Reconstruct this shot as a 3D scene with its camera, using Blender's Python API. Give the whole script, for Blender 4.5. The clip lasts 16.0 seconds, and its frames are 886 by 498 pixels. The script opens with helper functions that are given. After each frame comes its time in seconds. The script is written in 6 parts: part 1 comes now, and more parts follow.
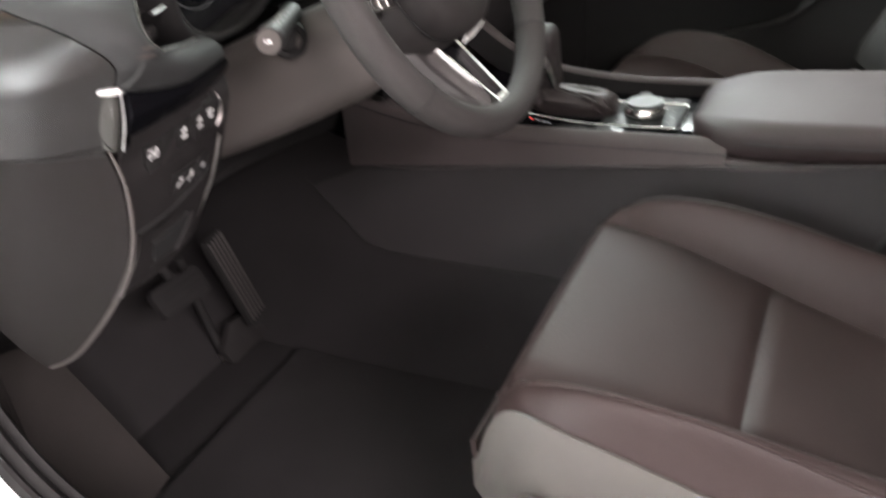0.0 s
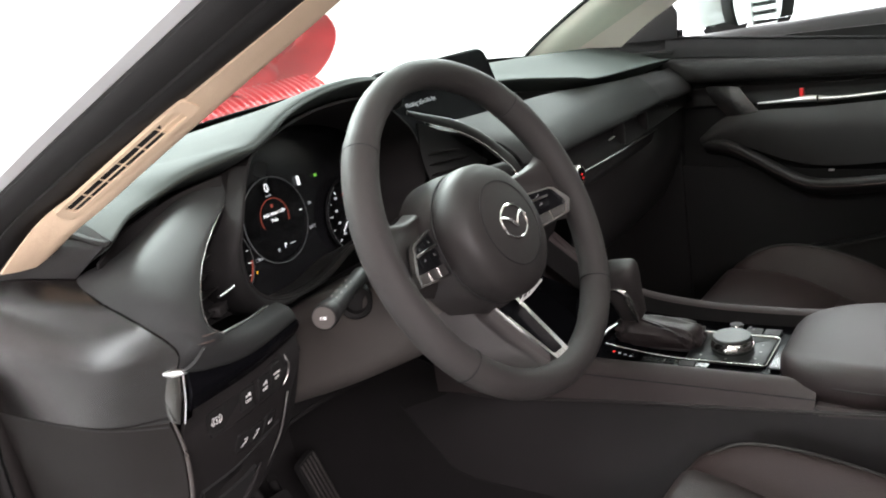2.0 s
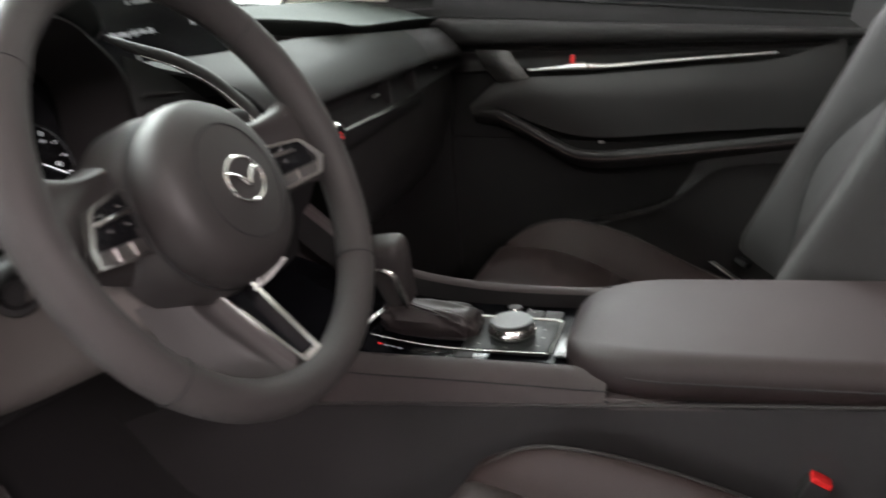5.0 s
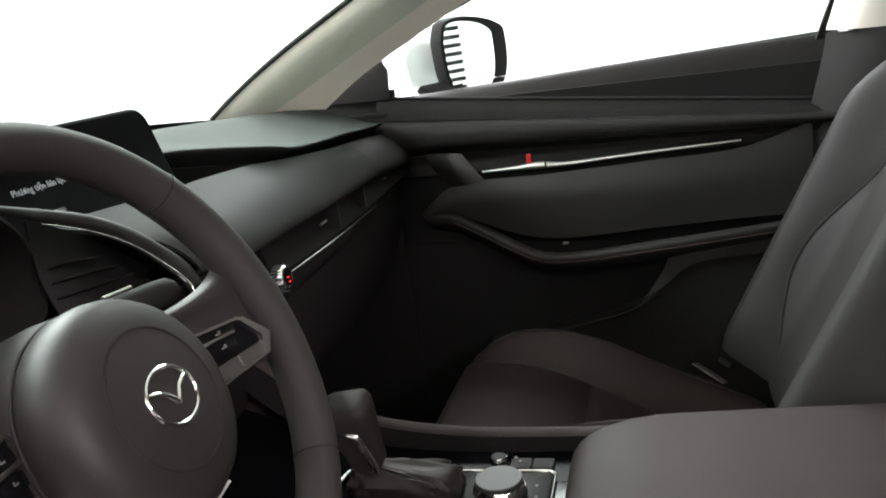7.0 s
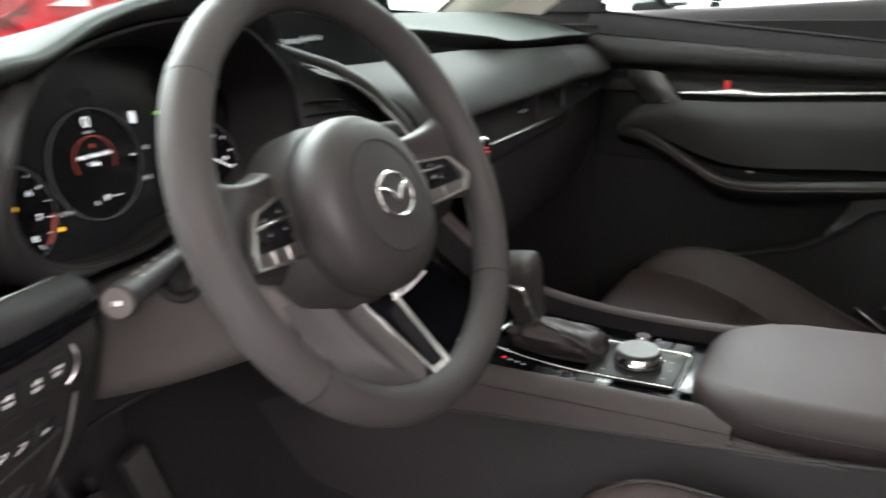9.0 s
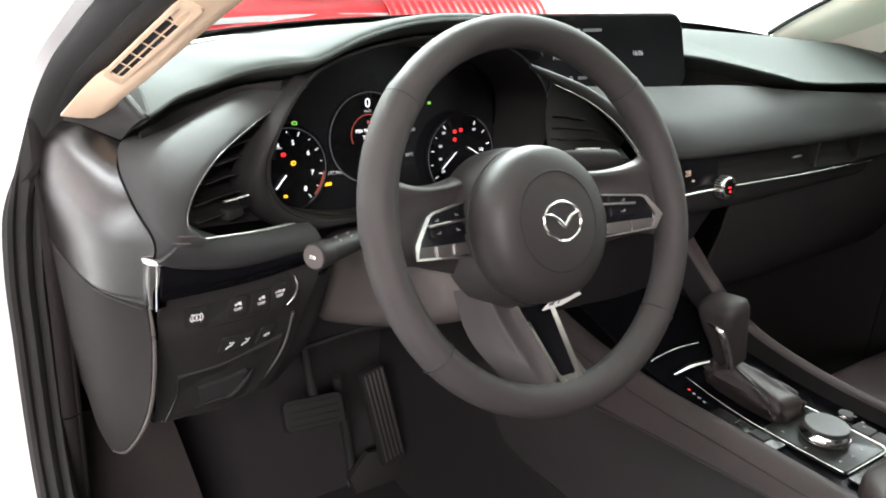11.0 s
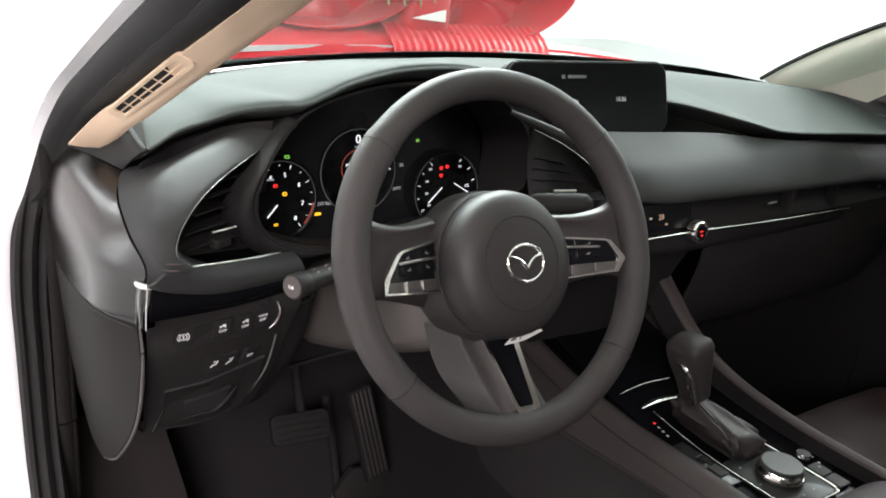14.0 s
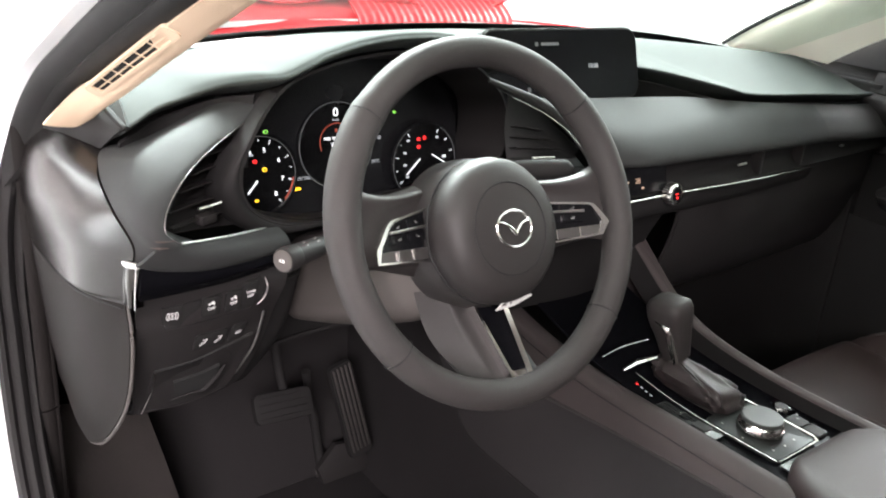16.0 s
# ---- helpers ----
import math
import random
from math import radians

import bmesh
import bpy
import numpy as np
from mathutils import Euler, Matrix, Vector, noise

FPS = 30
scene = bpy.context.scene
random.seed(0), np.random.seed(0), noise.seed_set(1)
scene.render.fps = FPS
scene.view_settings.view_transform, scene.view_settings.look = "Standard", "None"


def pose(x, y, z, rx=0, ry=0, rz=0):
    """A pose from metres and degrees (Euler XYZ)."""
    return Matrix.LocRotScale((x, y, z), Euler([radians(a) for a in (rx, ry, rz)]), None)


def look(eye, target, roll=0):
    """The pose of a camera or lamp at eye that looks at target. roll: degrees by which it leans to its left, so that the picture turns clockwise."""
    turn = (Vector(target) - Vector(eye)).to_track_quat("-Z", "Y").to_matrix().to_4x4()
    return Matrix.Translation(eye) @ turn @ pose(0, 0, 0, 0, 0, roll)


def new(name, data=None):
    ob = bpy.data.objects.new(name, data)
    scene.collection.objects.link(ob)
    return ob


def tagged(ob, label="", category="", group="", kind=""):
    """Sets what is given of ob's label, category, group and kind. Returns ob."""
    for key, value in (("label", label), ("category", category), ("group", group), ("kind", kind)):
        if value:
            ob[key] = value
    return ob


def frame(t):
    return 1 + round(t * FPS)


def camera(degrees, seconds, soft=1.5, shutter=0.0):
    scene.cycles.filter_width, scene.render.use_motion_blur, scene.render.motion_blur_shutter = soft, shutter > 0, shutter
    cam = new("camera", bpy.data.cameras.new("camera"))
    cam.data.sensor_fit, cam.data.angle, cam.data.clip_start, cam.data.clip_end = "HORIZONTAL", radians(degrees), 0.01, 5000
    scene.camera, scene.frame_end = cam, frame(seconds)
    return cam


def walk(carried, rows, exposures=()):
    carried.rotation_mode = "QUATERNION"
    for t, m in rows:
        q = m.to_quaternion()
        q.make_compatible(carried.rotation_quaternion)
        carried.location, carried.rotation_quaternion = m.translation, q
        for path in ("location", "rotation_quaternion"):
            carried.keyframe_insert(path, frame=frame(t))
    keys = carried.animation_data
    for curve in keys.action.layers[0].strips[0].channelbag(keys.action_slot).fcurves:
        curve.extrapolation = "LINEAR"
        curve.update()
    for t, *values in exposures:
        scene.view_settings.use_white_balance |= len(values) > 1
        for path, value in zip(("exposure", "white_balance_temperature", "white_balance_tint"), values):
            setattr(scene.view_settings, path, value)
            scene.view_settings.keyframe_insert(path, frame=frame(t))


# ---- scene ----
cam = camera(55.5, 16.0, soft=1.8, shutter=0.5)
PATH = [
    (0, (-1.119, -0.37, 1.043), (0.435, 0.439, 0.079), -6.2),
    (0.5, (-1.096, -0.387, 1.067), (0.417, 0.668, 0.294), -8.3),
    (1, (-1.076, -0.418, 1.086), (0.427, 0.719, 0.417), -8.4),
    (1.5, (-1.077, -0.434, 1.104), (0.447, 0.709, 0.497), -8.5),
    (2, (-1.061, -0.442, 1.118), (0.497, 0.684, 0.566), -9.3),
    (2.5, (-1.055, -0.439, 1.117), (0.534, 0.648, 0.578), -9.1),
    (3, (-1.05, -0.418, 1.091), (0.548, 0.638, 0.515), -7.2),
    (3.5, (-1.041, -0.383, 1.076), (0.546, 0.671, 0.468), -5.9),
    (4, (-1.023, -0.336, 1.071), (0.58, 0.689, 0.456), -4.7),
    (4.5, (-0.978, -0.341, 1.073), (0.709, 0.537, 0.454), -4.7),
    (5, (-0.883, -0.362, 1.044), (0.898, 0.271, 0.389), -4.8),
    (5.2, (-0.851, -0.361, 1.033), (0.941, 0.208, 0.353), -4.8),
    (7.3, (-0.756, -0.307, 1.09), (1.112, 0.214, 0.601), -8.1),
    (7.5, (-0.759, -0.308, 1.09), (1.107, 0.226, 0.605), -8.1),
    (8, (-0.788, -0.31, 1.079), (1.066, 0.234, 0.562), -6.7),
    (8.5, (-0.826, -0.341, 1.061), (0.976, 0.27, 0.446), -4.4),
    (9, (-0.895, -0.36, 1.067), (0.768, 0.551, 0.43), -2.1),
    (9.5, (-0.921, -0.391, 1.07), (0.555, 0.832, 0.497), -0.0),
    (9.7, (-0.916, -0.4, 1.073), (0.485, 0.912, 0.51), 0.7),
    (11.8, (-0.846, -0.583, 1.176), (0.232, 0.918, 0.41), 4.5),
    (12, (-0.845, -0.584, 1.179), (0.241, 0.915, 0.421), 5.0),
    (12.5, (-0.839, -0.577, 1.177), (0.281, 0.905, 0.436), 6.2),
    (13, (-0.845, -0.579, 1.182), (0.27, 0.921, 0.469), 6.0),
    (13.5, (-0.853, -0.582, 1.181), (0.247, 0.944, 0.502), 5.9),
    (14, (-0.859, -0.587, 1.18), (0.237, 0.939, 0.494), 5.9),
    (14.5, (-0.868, -0.593, 1.18), (0.266, 0.887, 0.458), 5.9),
    (15, (-0.883, -0.579, 1.168), (0.311, 0.834, 0.409), 5.9),
    (15.5, (-0.886, -0.575, 1.167), (0.308, 0.836, 0.404), 5.4),
    (16, (-0.885, -0.575, 1.17), (0.283, 0.877, 0.443), 4.9),
]
walk(cam, [(t, look(eye, target, roll)) for t, eye, target, roll in PATH], [(0, 1.06, 6500, 10), (0.5, 1.00, 6500, 10), (1, 1.09, 6400, 9), (1.5, 1.09, 6400, 9), (2, 0.57, 6400, 9), (2.5, 0.37, 6400, 9), (3, 0.42, 6400, 9), (3.4, 0.97, 6400, 9), (4, 0.92, 6400, 9), (4.5, 0.77, 6400, 9), (5, 0.50, 6520, 12), (7.4, 0.17, 6500, 10), (8.1, 0.22, 6500, 10), (8.5, 0.72, 6500, 10), (9, 0.92, 6400, 9), (9.6, 1.00, 6400, 9), (10.5, 1.00, 6400, 9), (12, 1.14, 6400, 9), (12.5, 1.12, 6400, 9), (13, 1.20, 6400, 9), (13.4, 0.60, 6400, 9), (14, 0.51, 6400, 9), (14.5, 0.51, 6400, 9), (14.9, 1.06, 6400, 9), (15.3, 1.16, 6400, 9), (16, 1.22, 6400, 9)])


# ---- light ----
world = bpy.data.worlds.new("showroom_air")
scene.world = world
world.use_nodes = True
world.node_tree.nodes["Background"].inputs[0].default_value = (0.9, 0.95, 1.0, 1)
world.node_tree.nodes["Background"].inputs[1].default_value = 0.15


def area_lamp(name, place, target, sx, sy, watts, colour=(0.95, 0.97, 0.99)):
    data = bpy.data.lights.new(name, "AREA")
    data.shape, data.size, data.size_y, data.energy, data.color = "RECTANGLE", sx, sy, watts, colour
    ob = new(name, data)
    ob.matrix_world = look(place, target)
    return ob


WARM = (1.0, 0.895, 0.905)
# assumed ceiling panels of the showroom, out of view: ahead of the car, above it and beside its open door
area_lamp("ceiling_lamp_front", (0.6, 3.5, 3.3), (0.6, 3.4, 0), 4.2, 1.6, 1350)
area_lamp("ceiling_lamp_left", (-4.2, -0.4, 3.3), (-4.2, -0.4, 0), 1.0, 2.0, 75, WARM)
# added wash lamp: brightens the west wall that the dash side panel mirrors
area_lamp("wall_wash_left_front", (-7.4, 5.0, 3.3), (-8.9, 5.0, 1.2), 0.8, 3.4, 1900)
# two added fill lights, for the wheel and seat and for the passenger side
area_lamp("fill_light_rear", (-3.6, -4.6, 3.2), (-3.3, -4.3, 0), 2.8, 2.0, 560, WARM)
area_lamp("fill_light_right", (3.2, 1.8, 3.3), (3.2, 1.8, 0), 2.0, 3.4, 190)
# added wash lamps, close to the walls, that bring them up to white
area_lamp("wall_wash_far_rear", (5.6, -6.6, 3.3), (5.6, -7.6, 0), 4.0, 1.0, 300)
area_lamp("wall_wash_far_front", (0.5, 6.6, 3.3), (0.5, 7.2, 0), 9.0, 1.2, 1100)
area_lamp("wall_wash_far_right", (6.6, 1.0, 3.3), (7.2, 1.0, 0), 1.2, 9.0, 900)

# ---- materials ----
def material(name, colour, rough=0.5, metal=0.0, grain=0.0, size=900.0, stain=0.12, spec=0.5, coat=0.0, emit=None, power=1.0, sheen=0.0, speckle=0.0):
    m = bpy.data.materials.new(name)
    m.use_nodes = True
    nt = m.node_tree
    b = nt.nodes["Principled BSDF"]
    b.inputs["Roughness"].default_value = rough
    b.inputs["Metallic"].default_value = metal
    b.inputs["Specular IOR Level"].default_value = spec
    b.inputs["Coat Weight"].default_value = coat
    b.inputs["Coat Roughness"].default_value = 0.05
    b.inputs["Sheen Weight"].default_value = sheen
    b.inputs["Base Color"].default_value = (*colour, 1)
    if emit:
        b.inputs["Emission Color"].default_value = (*emit, 1)
        b.inputs["Emission Strength"].default_value = power
        return m
    tc = nt.nodes.new("ShaderNodeTexCoord")
    if stain:
        big = nt.nodes.new("ShaderNodeTexNoise")
        big.inputs["Scale"].default_value, big.inputs["Detail"].default_value = 9.0, 5.0
        nt.links.new(tc.outputs["Object"], big.inputs["Vector"])
        mix = nt.nodes.new("ShaderNodeMix")
        mix.data_type = "RGBA"
        mix.inputs[6].default_value = (*[c * (1 - stain) for c in colour], 1)
        mix.inputs[7].default_value = (*[min(1, c * (1 + stain)) for c in colour], 1)
        nt.links.new(big.outputs["Fac"], mix.inputs[0])
        out = mix.outputs[2]
        if speckle:
            fine = nt.nodes.new("ShaderNodeTexNoise")
            fine.inputs["Scale"].default_value, fine.inputs["Detail"].default_value = size, 2.0
            nt.links.new(tc.outputs["Object"], fine.inputs["Vector"])
            m2 = nt.nodes.new("ShaderNodeMix")
            m2.data_type, m2.blend_type = "RGBA", "MULTIPLY"
            m2.inputs[0].default_value = speckle
            nt.links.new(out, m2.inputs[6])
            ramp = nt.nodes.new("ShaderNodeValToRGB")
            ramp.color_ramp.elements[0].position, ramp.color_ramp.elements[1].position = 0.35, 0.65
            nt.links.new(fine.outputs["Fac"], ramp.inputs[0])
            nt.links.new(ramp.outputs[0], m2.inputs[7])
            out = m2.outputs[2]
        nt.links.new(out, b.inputs["Base Color"])
        r = nt.nodes.new("ShaderNodeMapRange")
        r.inputs[3].default_value, r.inputs[4].default_value = max(0.0, rough - 0.06), min(1.0, rough + 0.06)
        nt.links.new(big.outputs["Fac"], r.inputs[0])
        nt.links.new(r.outputs[0], b.inputs["Roughness"])
    if grain:
        vor = nt.nodes.new("ShaderNodeTexVoronoi")
        vor.inputs["Scale"].default_value = size
        nt.links.new(tc.outputs["Object"], vor.inputs["Vector"])
        bump = nt.nodes.new("ShaderNodeBump")
        bump.inputs["Strength"].default_value, bump.inputs["Distance"].default_value = grain, 0.0006
        nt.links.new(vor.outputs["Distance"], bump.inputs["Height"])
        nt.links.new(bump.outputs[0], b.inputs["Normal"])
    return m


def glass_material(name, tint=(1, 1, 1), gloss=0.02):
    m = bpy.data.materials.new(name)
    m.use_nodes = True
    nt = m.node_tree
    nt.nodes.remove(nt.nodes["Principled BSDF"])
    clear, shine, mix = (nt.nodes.new("ShaderNode" + k) for k in ("BsdfTransparent", "BsdfGlossy", "MixShader"))
    face = nt.nodes.new("ShaderNodeLayerWeight")
    fres, grow = nt.nodes.new("ShaderNodeMath"), nt.nodes.new("ShaderNodeMath")
    grow.operation, grow.inputs[1].default_value = "POWER", 5.0
    fres.operation, fres.inputs[1].default_value, fres.inputs[2].default_value = "MULTIPLY_ADD", 0.5, 0.03
    nt.links.new(face.outputs["Facing"], grow.inputs[0])
    nt.links.new(grow.outputs[0], fres.inputs[0])
    clear.inputs[0].default_value = (*tint, 1)
    shine.inputs["Roughness"].default_value = gloss
    nt.links.new(fres.outputs[0], mix.inputs[0])
    nt.links.new(clear.outputs[0], mix.inputs[1])
    nt.links.new(shine.outputs[0], mix.inputs[2])
    nt.links.new(mix.outputs[0], nt.nodes["Material Output"].inputs["Surface"])
    return m


PAD = material("dash_pad_vinyl", (0.035, 0.0395, 0.0370), 0.78, grain=0.18, size=1000, spec=0.13)
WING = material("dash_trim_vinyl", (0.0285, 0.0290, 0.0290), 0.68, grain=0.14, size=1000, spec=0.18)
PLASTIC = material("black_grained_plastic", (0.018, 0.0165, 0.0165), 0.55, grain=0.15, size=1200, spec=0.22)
SIDE = material("dash_side_plastic", (0.0100, 0.0088, 0.0085), 0.22, grain=0.10, size=1300, spec=0.36)
LOWSIDE = material("lower_side_plastic", (0.0122, 0.0106, 0.0101), 0.70, grain=0.16, size=1300, spec=0.12)
MATT = material("matt_black_plastic", (0.015, 0.0142, 0.0142), 0.75, grain=0.12, size=1100, spec=0.15)
GLOSS = material("piano_black", (0.006, 0.006, 0.007), 0.2, stain=0.05, spec=0.25)
HUB = material("airbag_cover_vinyl", (0.0240, 0.0216, 0.0212), 0.5, grain=0.12, size=1100, spec=0.3)
DECKM = material("gloss_black_deck", (0.004, 0.004, 0.005), 0.20, stain=0.08, spec=0.02)
LEATHER = material("black_leather", (0.029, 0.0258, 0.0252), 0.52, grain=0.16, size=900, spec=0.25)
RIM = material("wheel_leather", (0.0375, 0.0345, 0.0338), 0.60, grain=0.16, size=1000, spec=0.18)
SEAT = material("brown_leather", (0.0300, 0.0194, 0.0187), 0.46, grain=0.22, size=700, spec=0.26, stain=0.10)
PERFO = material("brown_leather_insert", (0.0290, 0.0190, 0.0182), 0.56, grain=0.35, size=420, spec=0.22, stain=0.10)
DOORSKIN = material("door_leather", (0.025, 0.0232, 0.0230), 0.52, grain=0.16, size=900, spec=0.3)
# backrest leather, its grey darkened for the shade under the roof
GREYL_SHADED = material("shaded_grey_leather", (0.0130, 0.0115, 0.0111), 0.58, spec=0.13, grain=0.22, size=700)
PLATE = material("grey_satin_plate", (0.045, 0.048, 0.046), 0.42, grain=0.05, size=1200, spec=0.35)
BOOT = material("creased_boot_leather", (0.030, 0.0240, 0.0236), 0.42, grain=0.22, size=800, spec=0.38)
DARKPLATE = material("dark_satin_plate", (0.020, 0.0215, 0.0210), 0.30, grain=0.04, size=1200, spec=0.08)
LIDG = material("glossy_grey_lid", (0.020, 0.021, 0.021), 0.24, stain=0.06, spec=0.28)
DARKCHROME = material("dark_polished_chrome", (0.74, 0.71, 0.70), 0.15, metal=1.0, stain=0.03)
KEYMETAL = material("dark_key_metal", (0.11, 0.104, 0.100), 0.34, metal=0.6, stain=0.05)
SHELL = material("grey_seat_plastic", (0.085, 0.079, 0.073), 0.5, grain=0.15, size=1200, spec=0.35)
# pedal ribs, a lighter grey than the pedal plate
RIB_GREY = material("light_grey_rib_rubber", (0.038, 0.034, 0.033), 0.6, grain=0.15, size=1200, spec=0.3)
COLUMN = material("column_plastic", (0.066, 0.0585, 0.0545), 0.55, grain=0.15, size=1200, spec=0.35)
CHROME = material("satin_chrome", (0.80, 0.78, 0.76), 0.16, metal=1.0, stain=0.04)
GREYMETAL = material("dark_satin_metal", (0.34, 0.315, 0.305), 0.32, metal=1.0, stain=0.06)
FADED = material("faded_print", (0.17, 0.165, 0.16), 0.6, stain=0)
BRUSHED = material("brushed_bright_metal", (0.92, 0.91, 0.90), 0.42, metal=1.0, stain=0.03)
SATIN = material("satin_metal", (0.55, 0.53, 0.51), 0.30, metal=1.0, stain=0.06)
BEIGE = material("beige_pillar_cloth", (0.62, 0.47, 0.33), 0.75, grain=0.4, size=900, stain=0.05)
# the beige cloth whitened: window glare is put into the colour
PALE = material("whitened_pillar_cloth", (0.86, 0.82, 0.72), 0.75, grain=0.2, size=900, stain=0.05)
RUBBER = material("door_seal_rubber", (0.0125, 0.0117, 0.0117), 0.65, stain=0.2, spec=0.22)
FELT = material("grey_foot_rest_felt", (0.034, 0.030, 0.0285), 0.95, grain=0.5, size=900, stain=0.25, speckle=0.2, spec=0.1)
CARPET = material("black_carpet", (0.0215, 0.0199, 0.0203), 0.95, grain=0.6, size=900, stain=0.22, speckle=0.25, spec=0.1)
RAIL = material("console_pad_leather", (0.051, 0.0420, 0.0416), 0.62, grain=0.2, size=800, spec=0.18)
SIDEFELT = material("charcoal_console_side", (0.0262, 0.0243, 0.0247), 0.85, grain=0.2, size=1100, stain=0.14, spec=0.15)
# grey in place of white, so these walls throw less light on the car
DIMWALL = material("dimmed_showroom_wall", (0.36, 0.32, 0.31), 0.8, stain=0.05)
LIT_FAINT = material("lit_faint_grey", (0.10, 0.10, 0.10), 0.5, emit=(0.7, 0.75, 0.8), power=0.028)
# white paint darkened: the mirror housing's shade is put into its colour
HOUSING = material("shaded_mirror_paint", (0.13, 0.135, 0.13), 0.3, stain=0.03, coat=0.4)
WHITE = material("white_car_paint", (0.80, 0.81, 0.82), 0.25, stain=0.02, coat=0.6)
SEAM = material("dark_seam_gap", (0.006, 0.006, 0.006), 0.8, stain=0)
THREAD = material("brown_thread", (0.052, 0.036, 0.032), 0.8, stain=0.2)
RED = material("red_plastic", (0.62, 0.02, 0.02), 0.35, stain=0.05)
RIBBON = material("red_ribbon_satin", (0.62, 0.012, 0.025), 0.42, stain=0.12, sheen=0.2)
LEAF = material("green_sprig", (0.30, 0.31, 0.13), 0.6)
CARD = material("white_card", (0.8, 0.8, 0.78), 0.6, stain=0.04)
INK = material("grey_ink", (0.12, 0.12, 0.12), 0.6, stain=0)
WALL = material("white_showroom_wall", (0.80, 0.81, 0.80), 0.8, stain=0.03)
# unseen floor, its tile coloured dark so that less light bounces up
FLOOR = material("polished_floor_tile", (0.20, 0.195, 0.19), 0.32, stain=0.06)
CEIL = material("white_ceiling", (0.82, 0.82, 0.80), 0.9, stain=0.02)
PRINT = material("white_button_print", (0.75, 0.75, 0.74), 0.6, stain=0)
LIT_WHITE = material("lit_white", (0.9, 0.9, 0.9), 0.5, emit=(0.95, 0.97, 1.0), power=0.68)
LIT_DIM = material("lit_dim_white", (0.3, 0.3, 0.3), 0.5, emit=(0.8, 0.85, 0.9), power=0.208)
LIT_SOFT = material("lit_soft_amber", (0.3, 0.2, 0.15), 0.5, emit=(1.0, 0.62, 0.42), power=0.176)
LIT_RED = material("lit_red", (0.9, 0.02, 0.02), 0.5, emit=(1.0, 0.03, 0.03), power=0.8)
LIT_AMBER = material("lit_amber", (0.9, 0.5, 0.02), 0.5, emit=(1.0, 0.50, 0.02), power=0.88)
LIT_GREEN = material("lit_green", (0.2, 0.8, 0.1), 0.5, emit=(0.35, 0.75, 0.10), power=0.28)
LIT_RING = material("lit_dark_red", (0.3, 0.05, 0.03), 0.5, emit=(0.50, 0.09, 0.05), power=0.176)
DIAL = material("dial_black", (0.008, 0.008, 0.009), 0.25, stain=0.05)
SCREEN = material("screen_glass", (0.006, 0.006, 0.007), 0.15, stain=0.03, spec=0.03)
GLASS = glass_material("window_glass", (0.92, 0.96, 0.94))
SHIELD = glass_material("windscreen_glass", (0.84, 0.92, 0.87))
TRIM = material("bright_wheel_trim", (0.86, 0.83, 0.81), 0.26, metal=1.0, stain=0.05)
MIRROR = material("mirror_silver", (0.85, 0.88, 0.87), 0.02, metal=1.0, stain=0)


# ---- builders ----
def bez(points, n):
    """A smooth curve of n points through the given ones."""
    p = [Vector(q) for q in points]
    if len(p) == 2:
        return [p[0].lerp(p[1], i / (n - 1)) for i in range(n)]
    out = []
    for i in range(n):
        s = i / (n - 1) * (len(p) - 1)
        k = min(int(s), len(p) - 2)
        t = s - k
        a, b, c, d = p[max(k - 1, 0)], p[k], p[k + 1], p[min(k + 2, len(p) - 1)]
        out.append(0.5 * ((2 * b) + (c - a) * t + (2 * a - 5 * b + 4 * c - d) * t * t + (3 * b - a - 3 * c + d) * t ** 3))
    return out


def thing(name, place, label, category, group="", kind=""):
    ob = new(name)
    ob.location = place
    ob.empty_display_size = 0.05
    return tagged(ob, label, category, group, kind)


def part(name, bm, mat, parent=None, label="", smooth=True, flat_angle=40):
    bmesh.ops.recalc_face_normals(bm, faces=bm.faces)
    me = bpy.data.meshes.new(name)
    for f in bm.faces:
        f.smooth = smooth
    if smooth:
        lim = radians(flat_angle)
        for e in bm.edges:
            if len(e.link_faces) == 2 and e.calc_face_angle(0) > lim:
                e.smooth = False
    bm.to_mesh(me)
    bm.free()
    me.materials.append(mat)
    ob = new(name, me)
    if parent:
        ob.parent = parent
        if parent.type == "EMPTY":
            ob.matrix_parent_inverse = Matrix.Translation(-parent.location)
    if label:
        ob["label"] = label
    return ob


def grid(rows, thick=0.0, close_u=False, close_v=False):
    """A skin over rows of points of equal number."""
    bm = bmesh.new()
    v = [[bm.verts.new(p) for p in row] for row in rows]
    nr, nc = len(rows), len(rows[0])
    for i in range(nr if close_v else nr - 1):
        for j in range(nc if close_u else nc - 1):
            a, b, c, d = v[i][j], v[i][(j + 1) % nc], v[(i + 1) % nr][(j + 1) % nc], v[(i + 1) % nr][j]
            try:
                bm.faces.new((a, b, c, d))
            except ValueError:
                pass
    if thick:
        bmesh.ops.recalc_face_normals(bm, faces=bm.faces)
        bmesh.ops.solidify(bm, geom=bm.faces[:], thickness=thick)
    return bm


def skin(curves, nu=24, nv=16, thick=0.004):
    """A smooth skin through a few curves, each given by a few points."""
    cs = [bez(c, nu) for c in curves]
    cols = [bez([c[j] for c in cs], nv) for j in range(nu)]
    return grid([[cols[j][i] for j in range(nu)] for i in range(nv)], thick)


